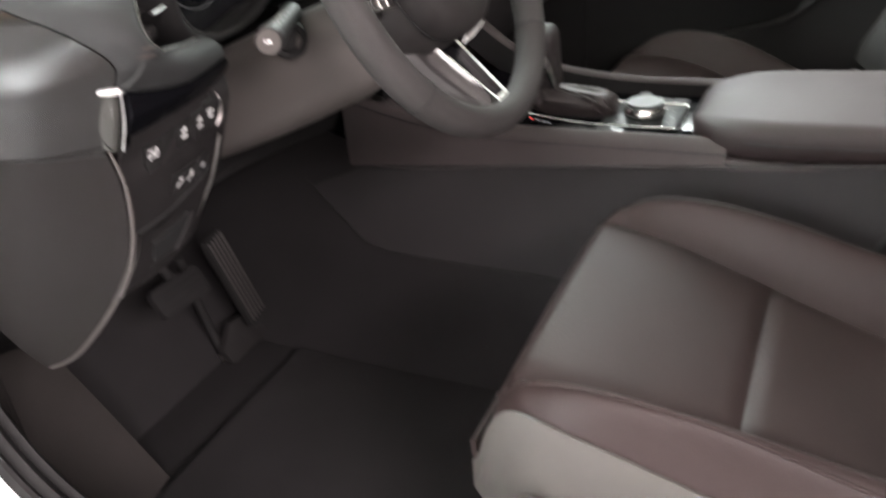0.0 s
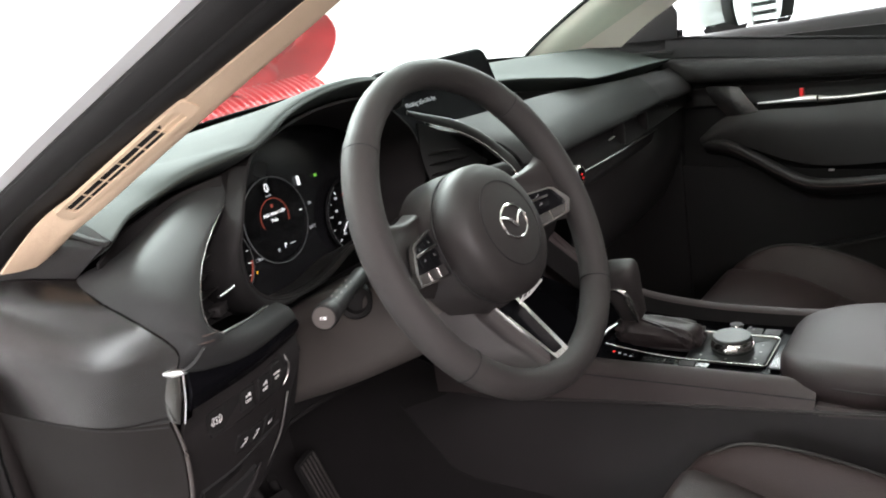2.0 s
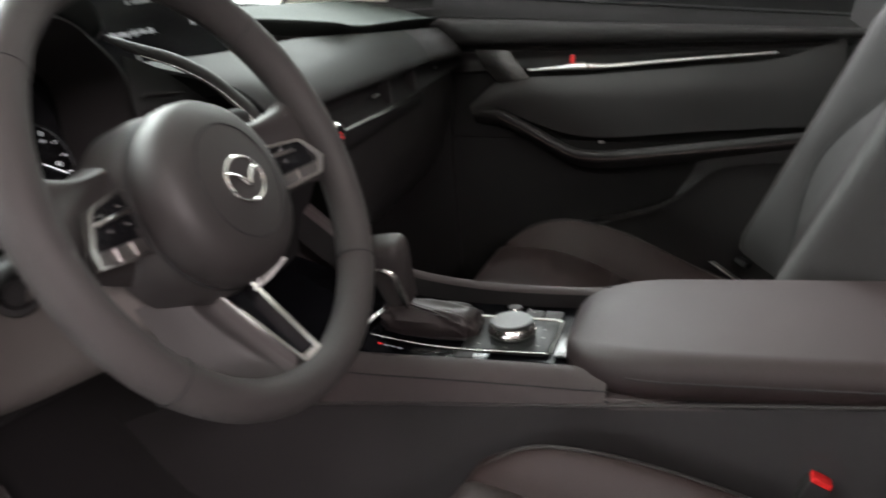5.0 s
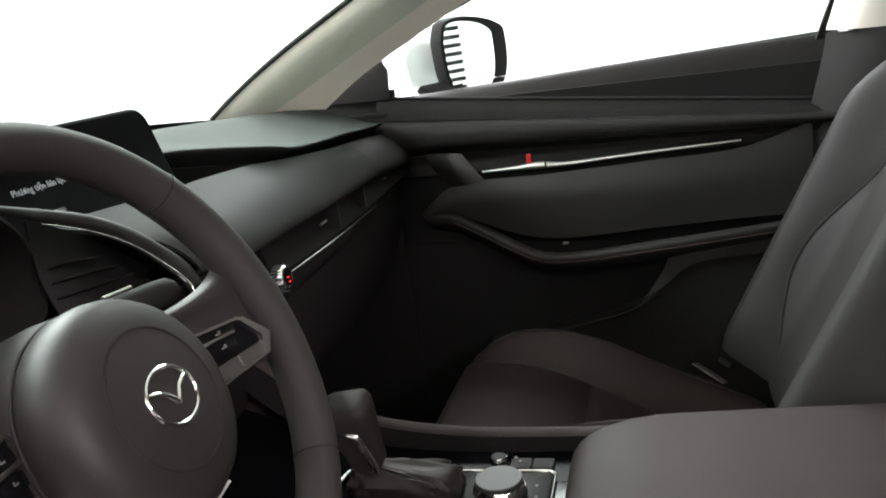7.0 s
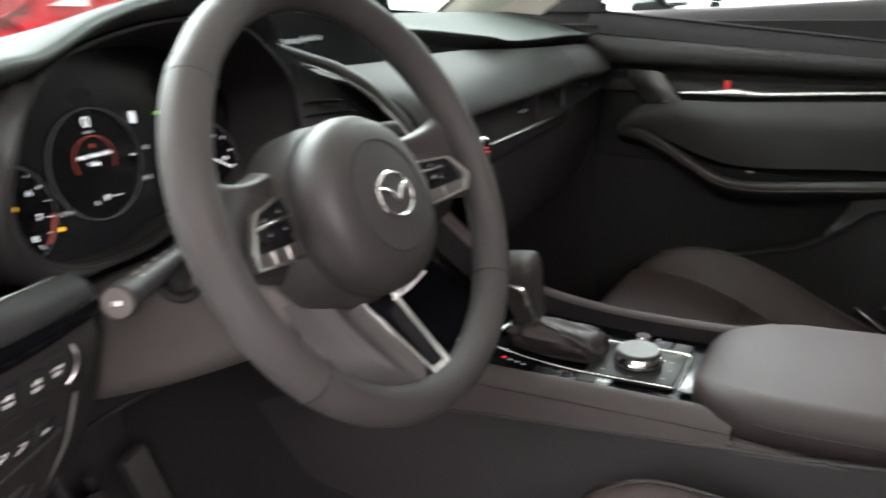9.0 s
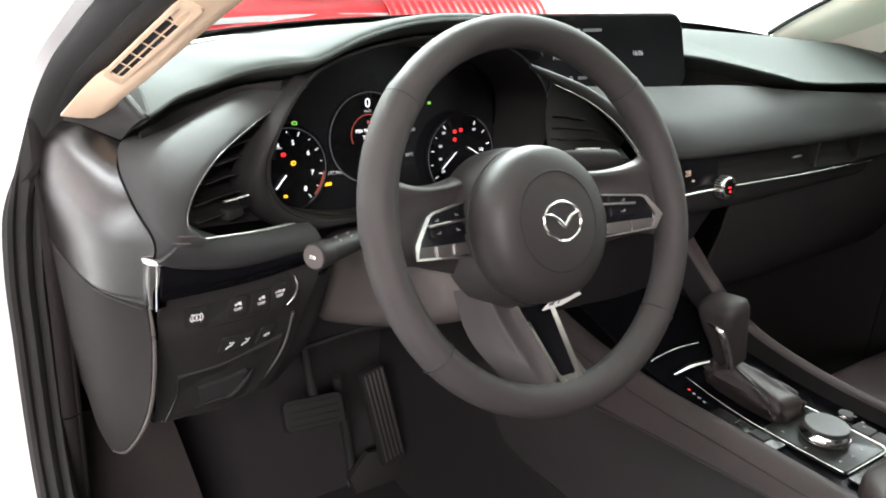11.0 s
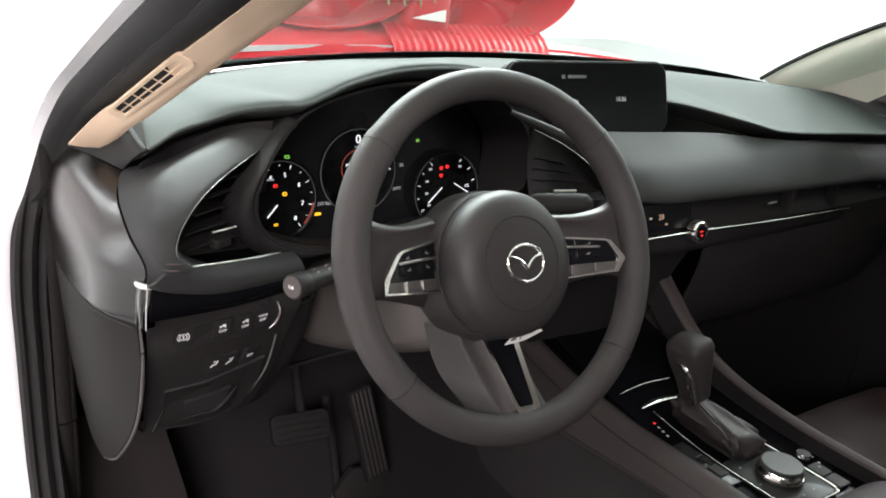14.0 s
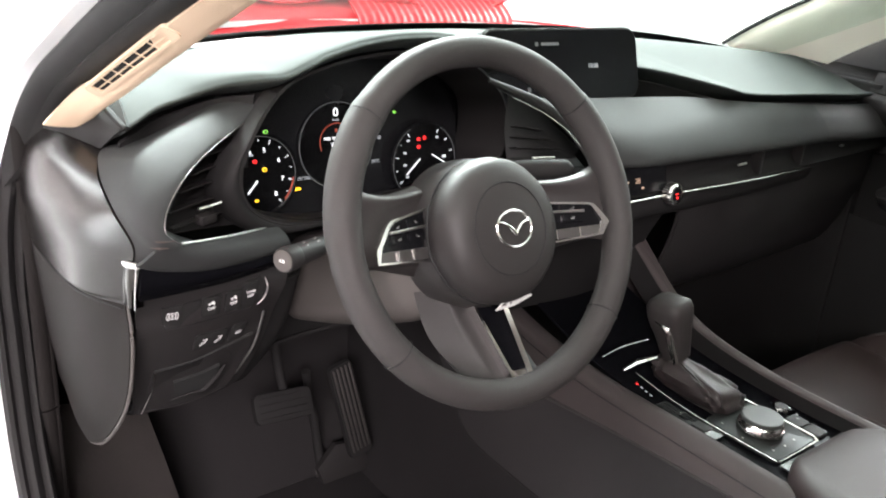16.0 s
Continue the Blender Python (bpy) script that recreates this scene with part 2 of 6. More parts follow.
def slab(x0, x1, y0, y1, z0, z1, bevel=0.004, seg=2, m=None):
    bm = bmesh.new()
    bmesh.ops.create_cube(bm, size=1)
    bmesh.ops.transform(bm, matrix=Matrix.Translation(((x0 + x1) / 2, (y0 + y1) / 2, (z0 + z1) / 2)) @ Matrix.Diagonal((x1 - x0, y1 - y0, z1 - z0, 1)), verts=bm.verts)
    if bevel:
        bmesh.ops.bevel(bm, geom=bm.edges[:], offset=bevel, segments=seg, affect="EDGES", profile=0.6)
    if m is not None:
        bmesh.ops.transform(bm, matrix=m, verts=bm.verts)
    return bm


def tube(points, radius, n=None, sides=10, smooth=True, flat=1.0, closed=False, up=(0, 0, 1)):
    """A round or flattened rod along a curve; radius: a number or one for each control point."""
    n = n or (len(points) if not smooth else len(points) * 6)
    pts = bez(points, n) if smooth and not closed else [Vector(p) for p in points]
    n = len(pts)
    rads = [radius] * n if isinstance(radius, (int, float)) else [v[0] for v in bez([(r, 0, 0) for r in radius], n)]
    rows = []
    for i, p in enumerate(pts):
        a, b = (pts[i - 1], pts[(i + 1) % n]) if closed else (pts[max(i - 1, 0)], pts[min(i + 1, n - 1)])
        t = (b - a).normalized()
        s = t.cross(Vector(up))
        s = s.normalized() if s.length > 1e-4 else Vector((1, 0, 0))
        w = s.cross(t)
        rows.append([p + rads[i] * (math.cos(2 * math.pi * k / sides) * s + flat * math.sin(2 * math.pi * k / sides) * w) for k in range(sides)])
    bm = grid(rows, close_u=True, close_v=closed)
    if not closed:
        for row in (0, n - 1):
            bm.verts.ensure_lookup_table()
            bm.faces.new([bm.verts[row * sides + k] for k in range(sides)])
    return bm


def plate(outline, depth, m, bevel=0.0, seg=2):
    """A plate with the given outline (u, v), from w = 0 to w = depth, laid by m."""
    bm = bmesh.new()
    low = [bm.verts.new((u, v, 0)) for u, v in outline]
    high = [bm.verts.new((u, v, depth)) for u, v in outline]
    bm.faces.new(low[::-1])
    top = bm.faces.new(high)
    n = len(outline)
    for i in range(n):
        bm.faces.new((low[i], low[(i + 1) % n], high[(i + 1) % n], high[i]))
    if bevel:
        bmesh.ops.bevel(bm, geom=list(top.edges), offset=bevel, segments=seg, affect="EDGES", profile=0.6)
    bmesh.ops.transform(bm, matrix=m, verts=bm.verts)
    return bm


def frame_plate(outer, inner, depth, m):
    """A flat ring between two outlines of equal number."""
    rows = []
    for w in (0, depth):
        rows += [[(u, v, w) for u, v in outer], [(u, v, w) for u, v in inner]]
    rows = [rows[0], rows[1], rows[3], rows[2]]
    bm = grid(rows, close_u=True, close_v=True)
    bmesh.ops.transform(bm, matrix=m, verts=bm.verts)
    return bm


def ring_points(rx, ry=None, n=32, a0=0.0, a1=360.0, cx=0.0, cy=0.0):
    ry = ry or rx
    full = abs(a1 - a0) >= 359.9
    return [(cx + rx * math.cos(radians(a0 + (a1 - a0) * i / (n if full else n - 1))), cy + ry * math.sin(radians(a0 + (a1 - a0) * i / (n if full else n - 1)))) for i in range(n)]


def rounded(w, h, r, n=5, cx=0.0, cy=0.0):
    out = []
    for sx, sy, a in ((1, 1, 0), (-1, 1, 90), (-1, -1, 180), (1, -1, 270)):
        for i in range(n):
            t = radians(a + 90 * i / (n - 1))
            out.append((cx + sx * (w / 2 - r) + r * math.cos(t), cy + sy * (h / 2 - r) + r * math.sin(t)))
    return out


def lathe(profile, m, n=32):
    """A turned body: profile of (radius, height), laid by m."""
    rows = [[(r * math.cos(2 * math.pi * k / n), r * math.sin(2 * math.pi * k / n), h) for k in range(n)] for r, h in profile]
    bm = grid(rows, close_u=True)
    bm.verts.ensure_lookup_table()
    if profile[0][0] > 1e-5:
        bm.faces.new([bm.verts[k] for k in range(n)])
    if profile[-1][0] > 1e-5:
        bm.faces.new([bm.verts[(len(profile) - 1) * n + k] for k in range(n)])
    bmesh.ops.remove_doubles(bm, verts=bm.verts[:], dist=1e-6)
    bmesh.ops.transform(bm, matrix=m, verts=bm.verts)
    return bm


def basis(origin, u, n):
    """A pose with its x along u and its z along n."""
    n = Vector(n).normalized()
    u = (Vector(u) - n * n.dot(Vector(u))).normalized()
    v = n.cross(u)
    return Matrix(((u.x, v.x, n.x, origin[0]), (u.y, v.y, n.y, origin[1]), (u.z, v.z, n.z, origin[2]), (0, 0, 0, 1)))


def words(name, text, size, m, mat, parent, centre=True, depth=0.0002):
    """Raised writing in the built-in font, as a mesh."""
    cu = bpy.data.curves.new(name, "FONT")
    cu.body, cu.size, cu.extrude, cu.resolution_u = text, size, depth, 2
    cu.align_x, cu.align_y = ("CENTER" if centre else "LEFT"), "CENTER"
    tmp = bpy.data.objects.new(name, cu)
    me = bpy.data.meshes.new_from_object(tmp)
    bpy.data.objects.remove(tmp)
    bpy.data.curves.remove(cu)
    me.transform(m)
    me.materials.append(mat)
    ob = new(name, me)
    ob.parent = parent
    if parent.type == "EMPTY":
        ob.matrix_parent_inverse = Matrix.Translation(-parent.location)
    return ob


def bars(name, rects, m, mat, parent, label="", depth=0.0003):
    """Flat marks: rows of (u, v, width, height)."""
    bm = bmesh.new()
    for u, v, w, h in rects:
        q = [bm.verts.new((u + a * w / 2, v + b * h / 2, depth)) for a, b in ((-1, -1), (1, -1), (1, 1), (-1, 1))]
        bm.faces.new(q)
    bmesh.ops.transform(bm, matrix=m, verts=bm.verts)
    return part(name, bm, mat, parent, label, smooth=False)


# ---- showroom ----
def structure(name, bm, mat, label, category, smooth=False):
    return tagged(part(name, bm, mat, smooth=smooth), label, category, kind="structure")


structure("ground", slab(-9, 9, -9, 9, -0.12, 0.0, 0), FLOOR, "polished tile floor of the bright showroom, darkened to bounce less light", "floor")
structure("wall_north", slab(-1.6, 9, 9.0, 9.2, 0, 3.5, 0), WALL, "plain white showroom wall", "wall")
structure("wall_north_west", slab(-9, -1.6, 9.0, 9.2, 0, 3.5, 0), DIMWALL, "plain showroom wall, coloured grey to dim that side of the room", "wall")
structure("wall_south", slab(-9, 2, -9.2, -9.0, 0, 3.5, 0), DIMWALL, "plain showroom wall, coloured grey to dim that side of the room", "wall")
structure("wall_south_white", slab(2, 9, -9.2, -9.0, 0, 3.5, 0), WALL, "plain white showroom wall", "wall")
louvre = thing("louvre", (4.57, -8.95, 0.3), "white slatted louvre over a dark opening in the wall", "louvre")
part("opening", slab(4.42, 4.72, -8.995, -8.96, 0.30, 1.80, 0), MATT, louvre, "dark opening")
for k in range(13):
    part("slat", slab(4.40, 4.74, -8.96, -8.90, 0.34 + 0.11 * k, 0.395 + 0.11 * k, 0.006, 1), CARD, louvre)
part("panel", slab(5.35, 5.52, -8.995, -8.95, 0.6, 1.3, 0.01, 1), INK, louvre, "grey notice panel")
structure("wall_west", slab(-9.2, -9.0, -9, 2.8, 0, 3.5, 0), DIMWALL, "plain showroom wall, coloured grey to dim that side of the room", "wall")
# unseen bright section, added for the highlight on the dash side panel
structure("wall_west_white", slab(-9.2, -9.0, 2.8, 7.2, 0, 3.5, 0), WALL, "plain white wall section, added to mirror in the dash side panel", "wall")
structure("wall_west_corner", slab(-9.2, -9.0, 7.2, 9, 0, 3.5, 0), DIMWALL, "plain showroom wall, coloured grey to dim that side of the room", "wall")
structure("wall_east", slab(9.0, 9.2, -9, 9, 0, 3.5, 0), WALL, "plain white showroom wall", "wall")
structure("ceiling", slab(-9, 9, -9, 9, 3.5, 3.6, 0), CEIL, "plain white showroom ceiling", "ceiling")

# ---- shell of the car ----
# outline of the front door opening in the plane of the body side, from the roof down the pillar to the sill
OPENING = [(-0.600, -0.62, 1.340), (-0.668, -0.40, 1.276), (-0.684, -0.20, 1.203), (-0.684, -0.05, 1.143), (-0.685, 0.10, 1.084), (-0.686, 0.22, 1.036), (-0.690, 0.33, 0.985), (-0.702, 0.395, 0.920), (-0.720, 0.402, 0.840), (-0.727, 0.404, 0.760), (-0.727, 0.405, 0.680), (-0.727, 0.402, 0.600), (-0.728, 0.385, 0.530), (-0.729, 0.345, 0.460), (-0.731, 0.280, 0.410), (-0.735, 0.180, 0.375), (-0.738, 0.050, 0.355), (-0.740, -0.200, 0.345), (-0.740, -0.700, 0.345)]


def ribbon(upper, lower, thick=0.004, n=90):
    """A band that follows the door opening; upper and lower: (outwards, x) across the band beside the pillar and below the dashboard."""
    line = bez(OPENING, n)
    rows = []
    for (uo, ux), (lo, lx) in zip(upper, lower):
        row = []
        for i, p in enumerate(line):
            t = (line[min(i + 1, n - 1)] - line[max(i - 1, 0)]).normalized()
            o = Vector((0, -t.z, t.y)).normalized()
            o = o if o.dot(p - Vector((p.x, -0.1, 0.7))) > 0 else -o
            t = min(1.0, max(0.0, (0.95 - p.z) / 0.14))
            t = t * t * (3 - 2 * t)
            row.append(p + Vector((ux + (lx - ux) * t, 0, 0)) + o * (uo + (lo - uo) * t))
        rows.append(row)
    return grid(rows, thick)


SEAL_UP = [(-0.019, 0.030), (-0.018, 0.022), (-0.017, 0.016), (-0.014, 0.011), (-0.012, 0.008), (-0.009, 0.010), (-0.006, 0.004), (-0.003, 0.000), (0.001, -0.005), (0.006, -0.007), (0.010, -0.005), (0.012, 0.004)]
SEAL_LOW = [(0.006, 0.022), (-0.008, 0.020), (-0.012, 0.016), (-0.010, 0.012), (-0.004, 0.009), (-0.009, 0.006), (-0.012, 0.001), (-0.009, -0.004), (-0.003, -0.007), (-0.007, -0.011), (-0.006, -0.016), (0.006, -0.019)]
structure("door_seal", ribbon(SEAL_UP, SEAL_LOW, n=140), RUBBER, "dark ribbed rubber seal round the open door", "door seal", True)
structure("body_side", ribbon([(0.000, 0.008), (0.004, -0.003), (0.010, -0.004), (0.014, -0.016), (0.05, -0.030), (0.10, -0.060), (0.12, -0.04)], [(0.012, -0.008), (0.008, -0.017), (0.007, -0.022), (0.008, -0.036), (0.016, -0.052), (0.06, -0.075), (0.09, -0.060)]), WHITE, "white painted body flange round the door opening", "car body", True)
structure("car_floor", slab(-0.74, 0.78, -1.1, 0.75, 0.17, 0.20, 0), CARPET, "black carpeted floor of the car", "car floor")
structure("firewall", skin([[(-0.74, 0.55, 0.20), (0, 0.55, 0.20), (0.76, 0.55, 0.20)], [(-0.74, 0.66, 0.34), (0, 0.66, 0.34), (0.76, 0.66, 0.34)], [(-0.74, 0.69, 0.60), (0, 0.69, 0.60), (0.76, 0.69, 0.60)], [(-0.74, 0.67, 0.88), (0, 0.69, 0.90), (0.76, 0.67, 0.88)], [(-0.74, 0.60, 0.945), (0, 0.672, 0.982), (0.76, 0.60, 0.945)]], 8, 14, 0.01), CARPET, "black carpeted bulkhead behind the pedals", "bulkhead", True)
structure("roof", skin([[(-0.56, -0.36, 1.315), (0, -0.27, 1.345), (0.56, -0.36, 1.315)], [(-0.57, -0.8, 1.36), (0, -0.75, 1.41), (0.57, -0.8, 1.36)], [(-0.56, -1.5, 1.33), (0, -1.5, 1.37), (0.56, -1.5, 1.33)]], 12, 10, 0.03), material("headliner_cloth", (0.60, 0.56, 0.50), 0.85, grain=0.4), "beige cloth headliner under the roof", "roof", True)
structure("rear_bulkhead", slab(-0.72, 0.76, -1.52, -1.48, 0.20, 1.34, 0), MATT, "plain dark wall closing the cabin behind", "bulkhead")
structure("side_rear_right", slab(0.76, 0.80, -1.5, -0.62, 0.2, 1.30, 0), PLASTIC, "dark trim closing the side of the cabin", "side wall")
structure("side_lower_right", slab(0.80, 0.86, -0.62, 0.75, 0.17, 0.94, 0.01), WHITE, "white painted outer skin of the passenger door", "car body")
structure("side_rear_left", slab(-0.80, -0.76, -1.5, -0.75, 0.2, 1.30, 0), PLASTIC, "dark trim closing the side of the cabin", "side wall")
structure("front_shell_left", slab(-0.82, -0.76, 0.56, 0.80, 0.20, 0.93, 0.01), WHITE, "white painted front wing behind the door hinge", "car body")
hinge = thing("door_hinge_bolt", (-0.762, 0.412, 0.516), "dark round bolt of the door hinge on the white body", "hinge bolt")
part("head", lathe([(0.0125, 0), (0.0135, 0.004), (0.0125, 0.010), (0.0080, 0.013), (0.0001, 0.013)], basis((-0.762, 0.412, 0.516), (0, 0, 1), (-0.55, -0.83, 0.1)), 24), MATT, hinge)
structure("bonnet", skin([[(-0.78, 0.80, 0.93), (-0.4, 0.86, 0.965), (0, 0.88, 0.975), (0.4, 0.86, 0.965), (0.78, 0.80, 0.93)], [(-0.80, 1.2, 0.90), (-0.4, 1.25, 0.95), (0, 1.27, 0.96), (0.4, 1.25, 0.95), (0.80, 1.2, 0.90)], [(-0.76, 1.7, 0.80), (-0.4, 1.8, 0.86), (0, 1.85, 0.87), (0.4, 1.8, 0.86), (0.76, 1.7, 0.80)]], 24, 12, 0.01), WHITE, "glossy white painted bonnet of the car", "bonnet", True)
structure("cowl", skin([[(-0.72, 0.50, 0.955), (-0.4, 0.63, 0.985), (0, 0.68, 0.99), (0.4, 0.63, 0.985), (0.72, 0.50, 0.955)], [(-0.76, 0.80, 0.90), (-0.4, 0.87, 0.94), (0, 0.89, 0.95), (0.4, 0.87, 0.94), (0.76, 0.80, 0.90)]], 24, 6, 0.006), MATT, "black plastic cowl under the windscreen", "cowl", True)

# edge lines of the passenger pillar
Q_OUT = [(0.724, 0.285, 0.970), (0.712, 0.220, 1.012), (0.697, 0.154, 1.047), (0.660, 0.020, 1.108), (0.610, -0.14, 1.178), (0.565, -0.34, 1.262), (0.545, -0.5, 1.315)]
Q_IN = [(0.690, 0.470, 0.970), (0.660, 0.400, 1.010), (0.628, 0.305, 1.060), (0.595, 0.190, 1.113), (0.555, 0.05, 1.172), (0.515, -0.13, 1.240), (0.480, -0.33, 1.308)]

# windscreen with its dark ceramic border
WS_LOW = [(-0.70, 0.42, 0.955), (-0.45, 0.56, 0.985), (0, 0.645, 0.992), (0.45, 0.56, 0.985), (0.70, 0.42, 0.955)]
WS_TOP = [(-0.53, -0.36, 1.315), (-0.3, -0.29, 1.338), (0, -0.26, 1.345), (0.3, -0.29, 1.338), (0.53, -0.36, 1.315)]
ws = thing("windscreen", (0, 0.6, 0.98), "clear raked windscreen with a dark border", "windscreen", kind="structure")
part("pane", skin([WS_LOW, WS_TOP], 24, 10, 0), SHIELD, ws)
part("side_line", tube([(-0.655, 0.40, 0.985), (-0.585, 0.06, 1.138), (-0.515, -0.30, 1.300)], 0.004, 24, 8), MATT, ws, "dark edge line")
part("side_line", tube([(x - 0.005, y + 0.03, z + 0.006) for x, y, z in Q_IN[:6]], 0.0045, 30, 8), MATT, ws, "dark edge line")
part("border", skin([WS_LOW, [(x * 0.985, y - 0.035, z + 0.013) for x, y, z in WS_LOW]], 24, 4, 0.002), MATT, ws, "black border along the bottom of the glass")


def pillar(outer, inner, bulge):
    """Windscreen pillar trim between two edge lines, with a return towards the glass."""
    s = 1 if outer[0][0] > 0 else -1
    mid = [tuple((Vector(a) + Vector(b)) / 2 + Vector(bulge)) for a, b in zip(outer, inner)]
    front = [(x + s * 0.012, y + 0.05, z + 0.012) for x, y, z in inner]
    return skin([outer, mid, inner, front], 40, 14, 0.003)


P_OUT = [(-0.692, 0.316, 0.950), (-0.672, 0.265, 0.992), (-0.661, 0.20, 1.021), (-0.659, 0.10, 1.063), (-0.656, -0.05, 1.125), (-0.652, -0.25, 1.207), (-0.600, -0.50, 1.310)]
P_IN = [(-0.655, 0.308, 0.950), (-0.651, 0.26, 0.978), (-0.646, 0.20, 1.006), (-0.638, 0.10, 1.053), (-0.625, -0.05, 1.123), (-0.606, -0.25, 1.217), (-0.555, -0.50, 1.320)]
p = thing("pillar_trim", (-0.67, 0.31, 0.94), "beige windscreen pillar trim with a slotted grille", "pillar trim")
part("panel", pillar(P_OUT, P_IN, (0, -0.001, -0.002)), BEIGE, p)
q = thing("pillar_trim", (0.69, 0.32, 0.94), "beige windscreen pillar trim beside the passenger, whitened for glare", "pillar trim")
# whitened cloth carries the haze of the bright glass
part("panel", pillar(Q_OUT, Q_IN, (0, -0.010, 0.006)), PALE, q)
# slotted grille in the driver's pillar trim
GA = Vector((-0.6625, 0.2254, 1.0022))
GB = Vector((-0.6545, 0.0639, 1.0742))
gn = Vector((-0.522, -0.369, -0.769))
gm = basis((GA + GB) / 2, GB - GA, gn)
L, H = (GB - GA).length, 0.0105
gr = part("grille", plate(rounded(L, H, 0.004), 0.0012, gm), MATT, p, "dark recessed grille")
part("surround", frame_plate(rounded(L + 0.030, H + 0.006, 0.006), rounded(L, H, 0.003), 0.0042, gm @ pose(0, 0, -0.001)), BEIGE, p)
part("slat", slab(-L / 2, L / 2, -0.0005, 0.0005, 0.001, 0.0024, 0, m=gm @ pose(0, -0.001, 0)), BEIGE, gr)
for k in range(1, 6):
    part("slat", slab(-0.0007, 0.0007, -H / 2, H / 2, 0.001, 0.0020, 0, m=gm @ pose(-L / 2 + L * k / 6, 0, 0)), BEIGE, gr)

# ---- dashboard ----
dash = thing("dashboard", (0, 0.35, 0.62), "dark soft-touch dashboard with a hooded instrument binnacle and slim air vents", "dashboard")
FRONT = [(-0.641, 0.219, 0.963), (-0.630, 0.222, 0.968), (-0.605, 0.233, 0.978), (-0.575, 0.230, 0.988), (-0.550, 0.205, 1.003), (-0.525, 0.170, 1.014), (-0.505, 0.156, 1.018), (-0.480, 0.154, 1.028), (-0.455, 0.160, 1.036), (-0.41, 0.168, 1.045), (-0.36, 0.168, 1.051), (-0.30, 0.168, 1.050), (-0.24, 0.182, 1.036), (-0.18, 0.220, 1.008), (-0.10, 0.290, 0.990), (0.0, 0.300, 0.985), (0.10, 0.295, 0.985), (0.16, 0.250, 0.984), (0.235, 0.172, 0.969), (0.28, 0.160, 0.960), (0.36, 0.158, 0.954), (0.48, 0.156, 0.949), (0.58, 0.158, 0.943), (0.70, 0.172, 0.935)]
rows = []
for x, y, z in bez(FRONT, 150):
    yb, zb = 0.655 - 0.45 * x * x, 0.988 - 0.05 * x * x
    hump = max(0.0, z - 0.99)
    top = bez([(x, yb, zb - 0.02), (x, yb, zb), (x, yb - (yb - y) * 0.35, zb + 0.012 + hump * 0.25), (x, yb - (yb - y) * 0.72, zb * 0.35 + z * 0.65 + 0.008), (x, y + 0.024, z + 0.0030), (x, y + 0.004, z + 0.0006)], 30)
    rows.append(top + [Vector((x, y + a, z + b)) for a, b in ((0.0012, 0.0), (0.0, -0.0015), (0.0010, -0.0032), (0.006, -0.006), (0.03, -0.016), (0.06, -0.026))])
pad_top = part("upper_pad", grid(rows, 0.003), PAD, dash, "soft grained vinyl top pad", flat_angle=60)
part("pad_end", tube([Vector(v) + Vector((-0.001, 0, 0)) for v in rows[0][2:32]], 0.0032, 40, 8), MATT, pad_top, "dark folded end of the pad")

# dark recess under the lip of the pad
rows = []
for x, y, z in bez(FRONT, 90):
    if x < -0.16 and x > -0.52:
        continue
    deep = 0.05 if x > 0 else 0.035
    rows.append([(x, y + 0.028, z - 0.020), (x, y + deep, z - 0.045), (x, y + deep + 0.01, z - 0.10)])
left = [r for r in rows if r[0][0] < -0.4]
right = [r for r in rows if r[0][0] > -0.2]
part("recess", grid(left, 0.003), MATT, dash)
part("recess", grid(right, 0.003), MATT, dash)

# wing-shaped trim round the driver's vent
W_OUT = [(-0.492, 0.205, 0.990), (-0.528, 0.222, 0.987), (-0.571, 0.240, 0.967), (-0.617, 0.250, 0.943), (-0.650, 0.268, 0.932), (-0.669, 0.216, 0.922), (-0.676, 0.152, 0.907), (-0.670, 0.121, 0.884), (-0.669, 0.130, 0.862)]
W_MID = [(-0.498, 0.194, 0.989), (-0.545, 0.200, 0.981), (-0.590, 0.192, 0.966), (-0.630, 0.184, 0.950), (-0.652, 0.162, 0.936), (-0.664, 0.130, 0.921), (-0.667, 0.108, 0.902), (-0.656, 0.100, 0.884), (-0.645, 0.112, 0.864)]
W_IN = [(-0.502, 0.196, 0.984), (-0.540, 0.176, 0.972), (-0.578, 0.156, 0.958), (-0.610, 0.137, 0.943), (-0.632, 0.121, 0.927), (-0.645, 0.109, 0.911), (-0.647, 0.103, 0.898), (-0.634, 0.106, 0.886), (-0.612, 0.120, 0.872)]
W_BACK = [(x + 0.006, y + 0.035, z - 0.004) for x, y, z in W_IN]
part("wing_trim", skin([W_OUT, W_MID, W_IN, W_BACK], 56, 18, 0.003), WING, dash, "stitched soft trim sweeping round the vent", flat_angle=70)
part("vent_edge", tube([(x - 0.001, y - 0.0015, z) for x, y, z in W_IN[:8]], 0.0003, 50), GREYMETAL, dash, "thin bright line round the vent")
for k in range(2):
    part("stitch", tube([(-0.669 + 0.006, 0.108, 0.893 - 0.006 * k), (-0.655, 0.098, 0.893 - 0.006 * k), (-0.640, 0.103, 0.890 - 0.006 * k)], 0.0009, 10, 6), THREAD, dash, "brown stitching")

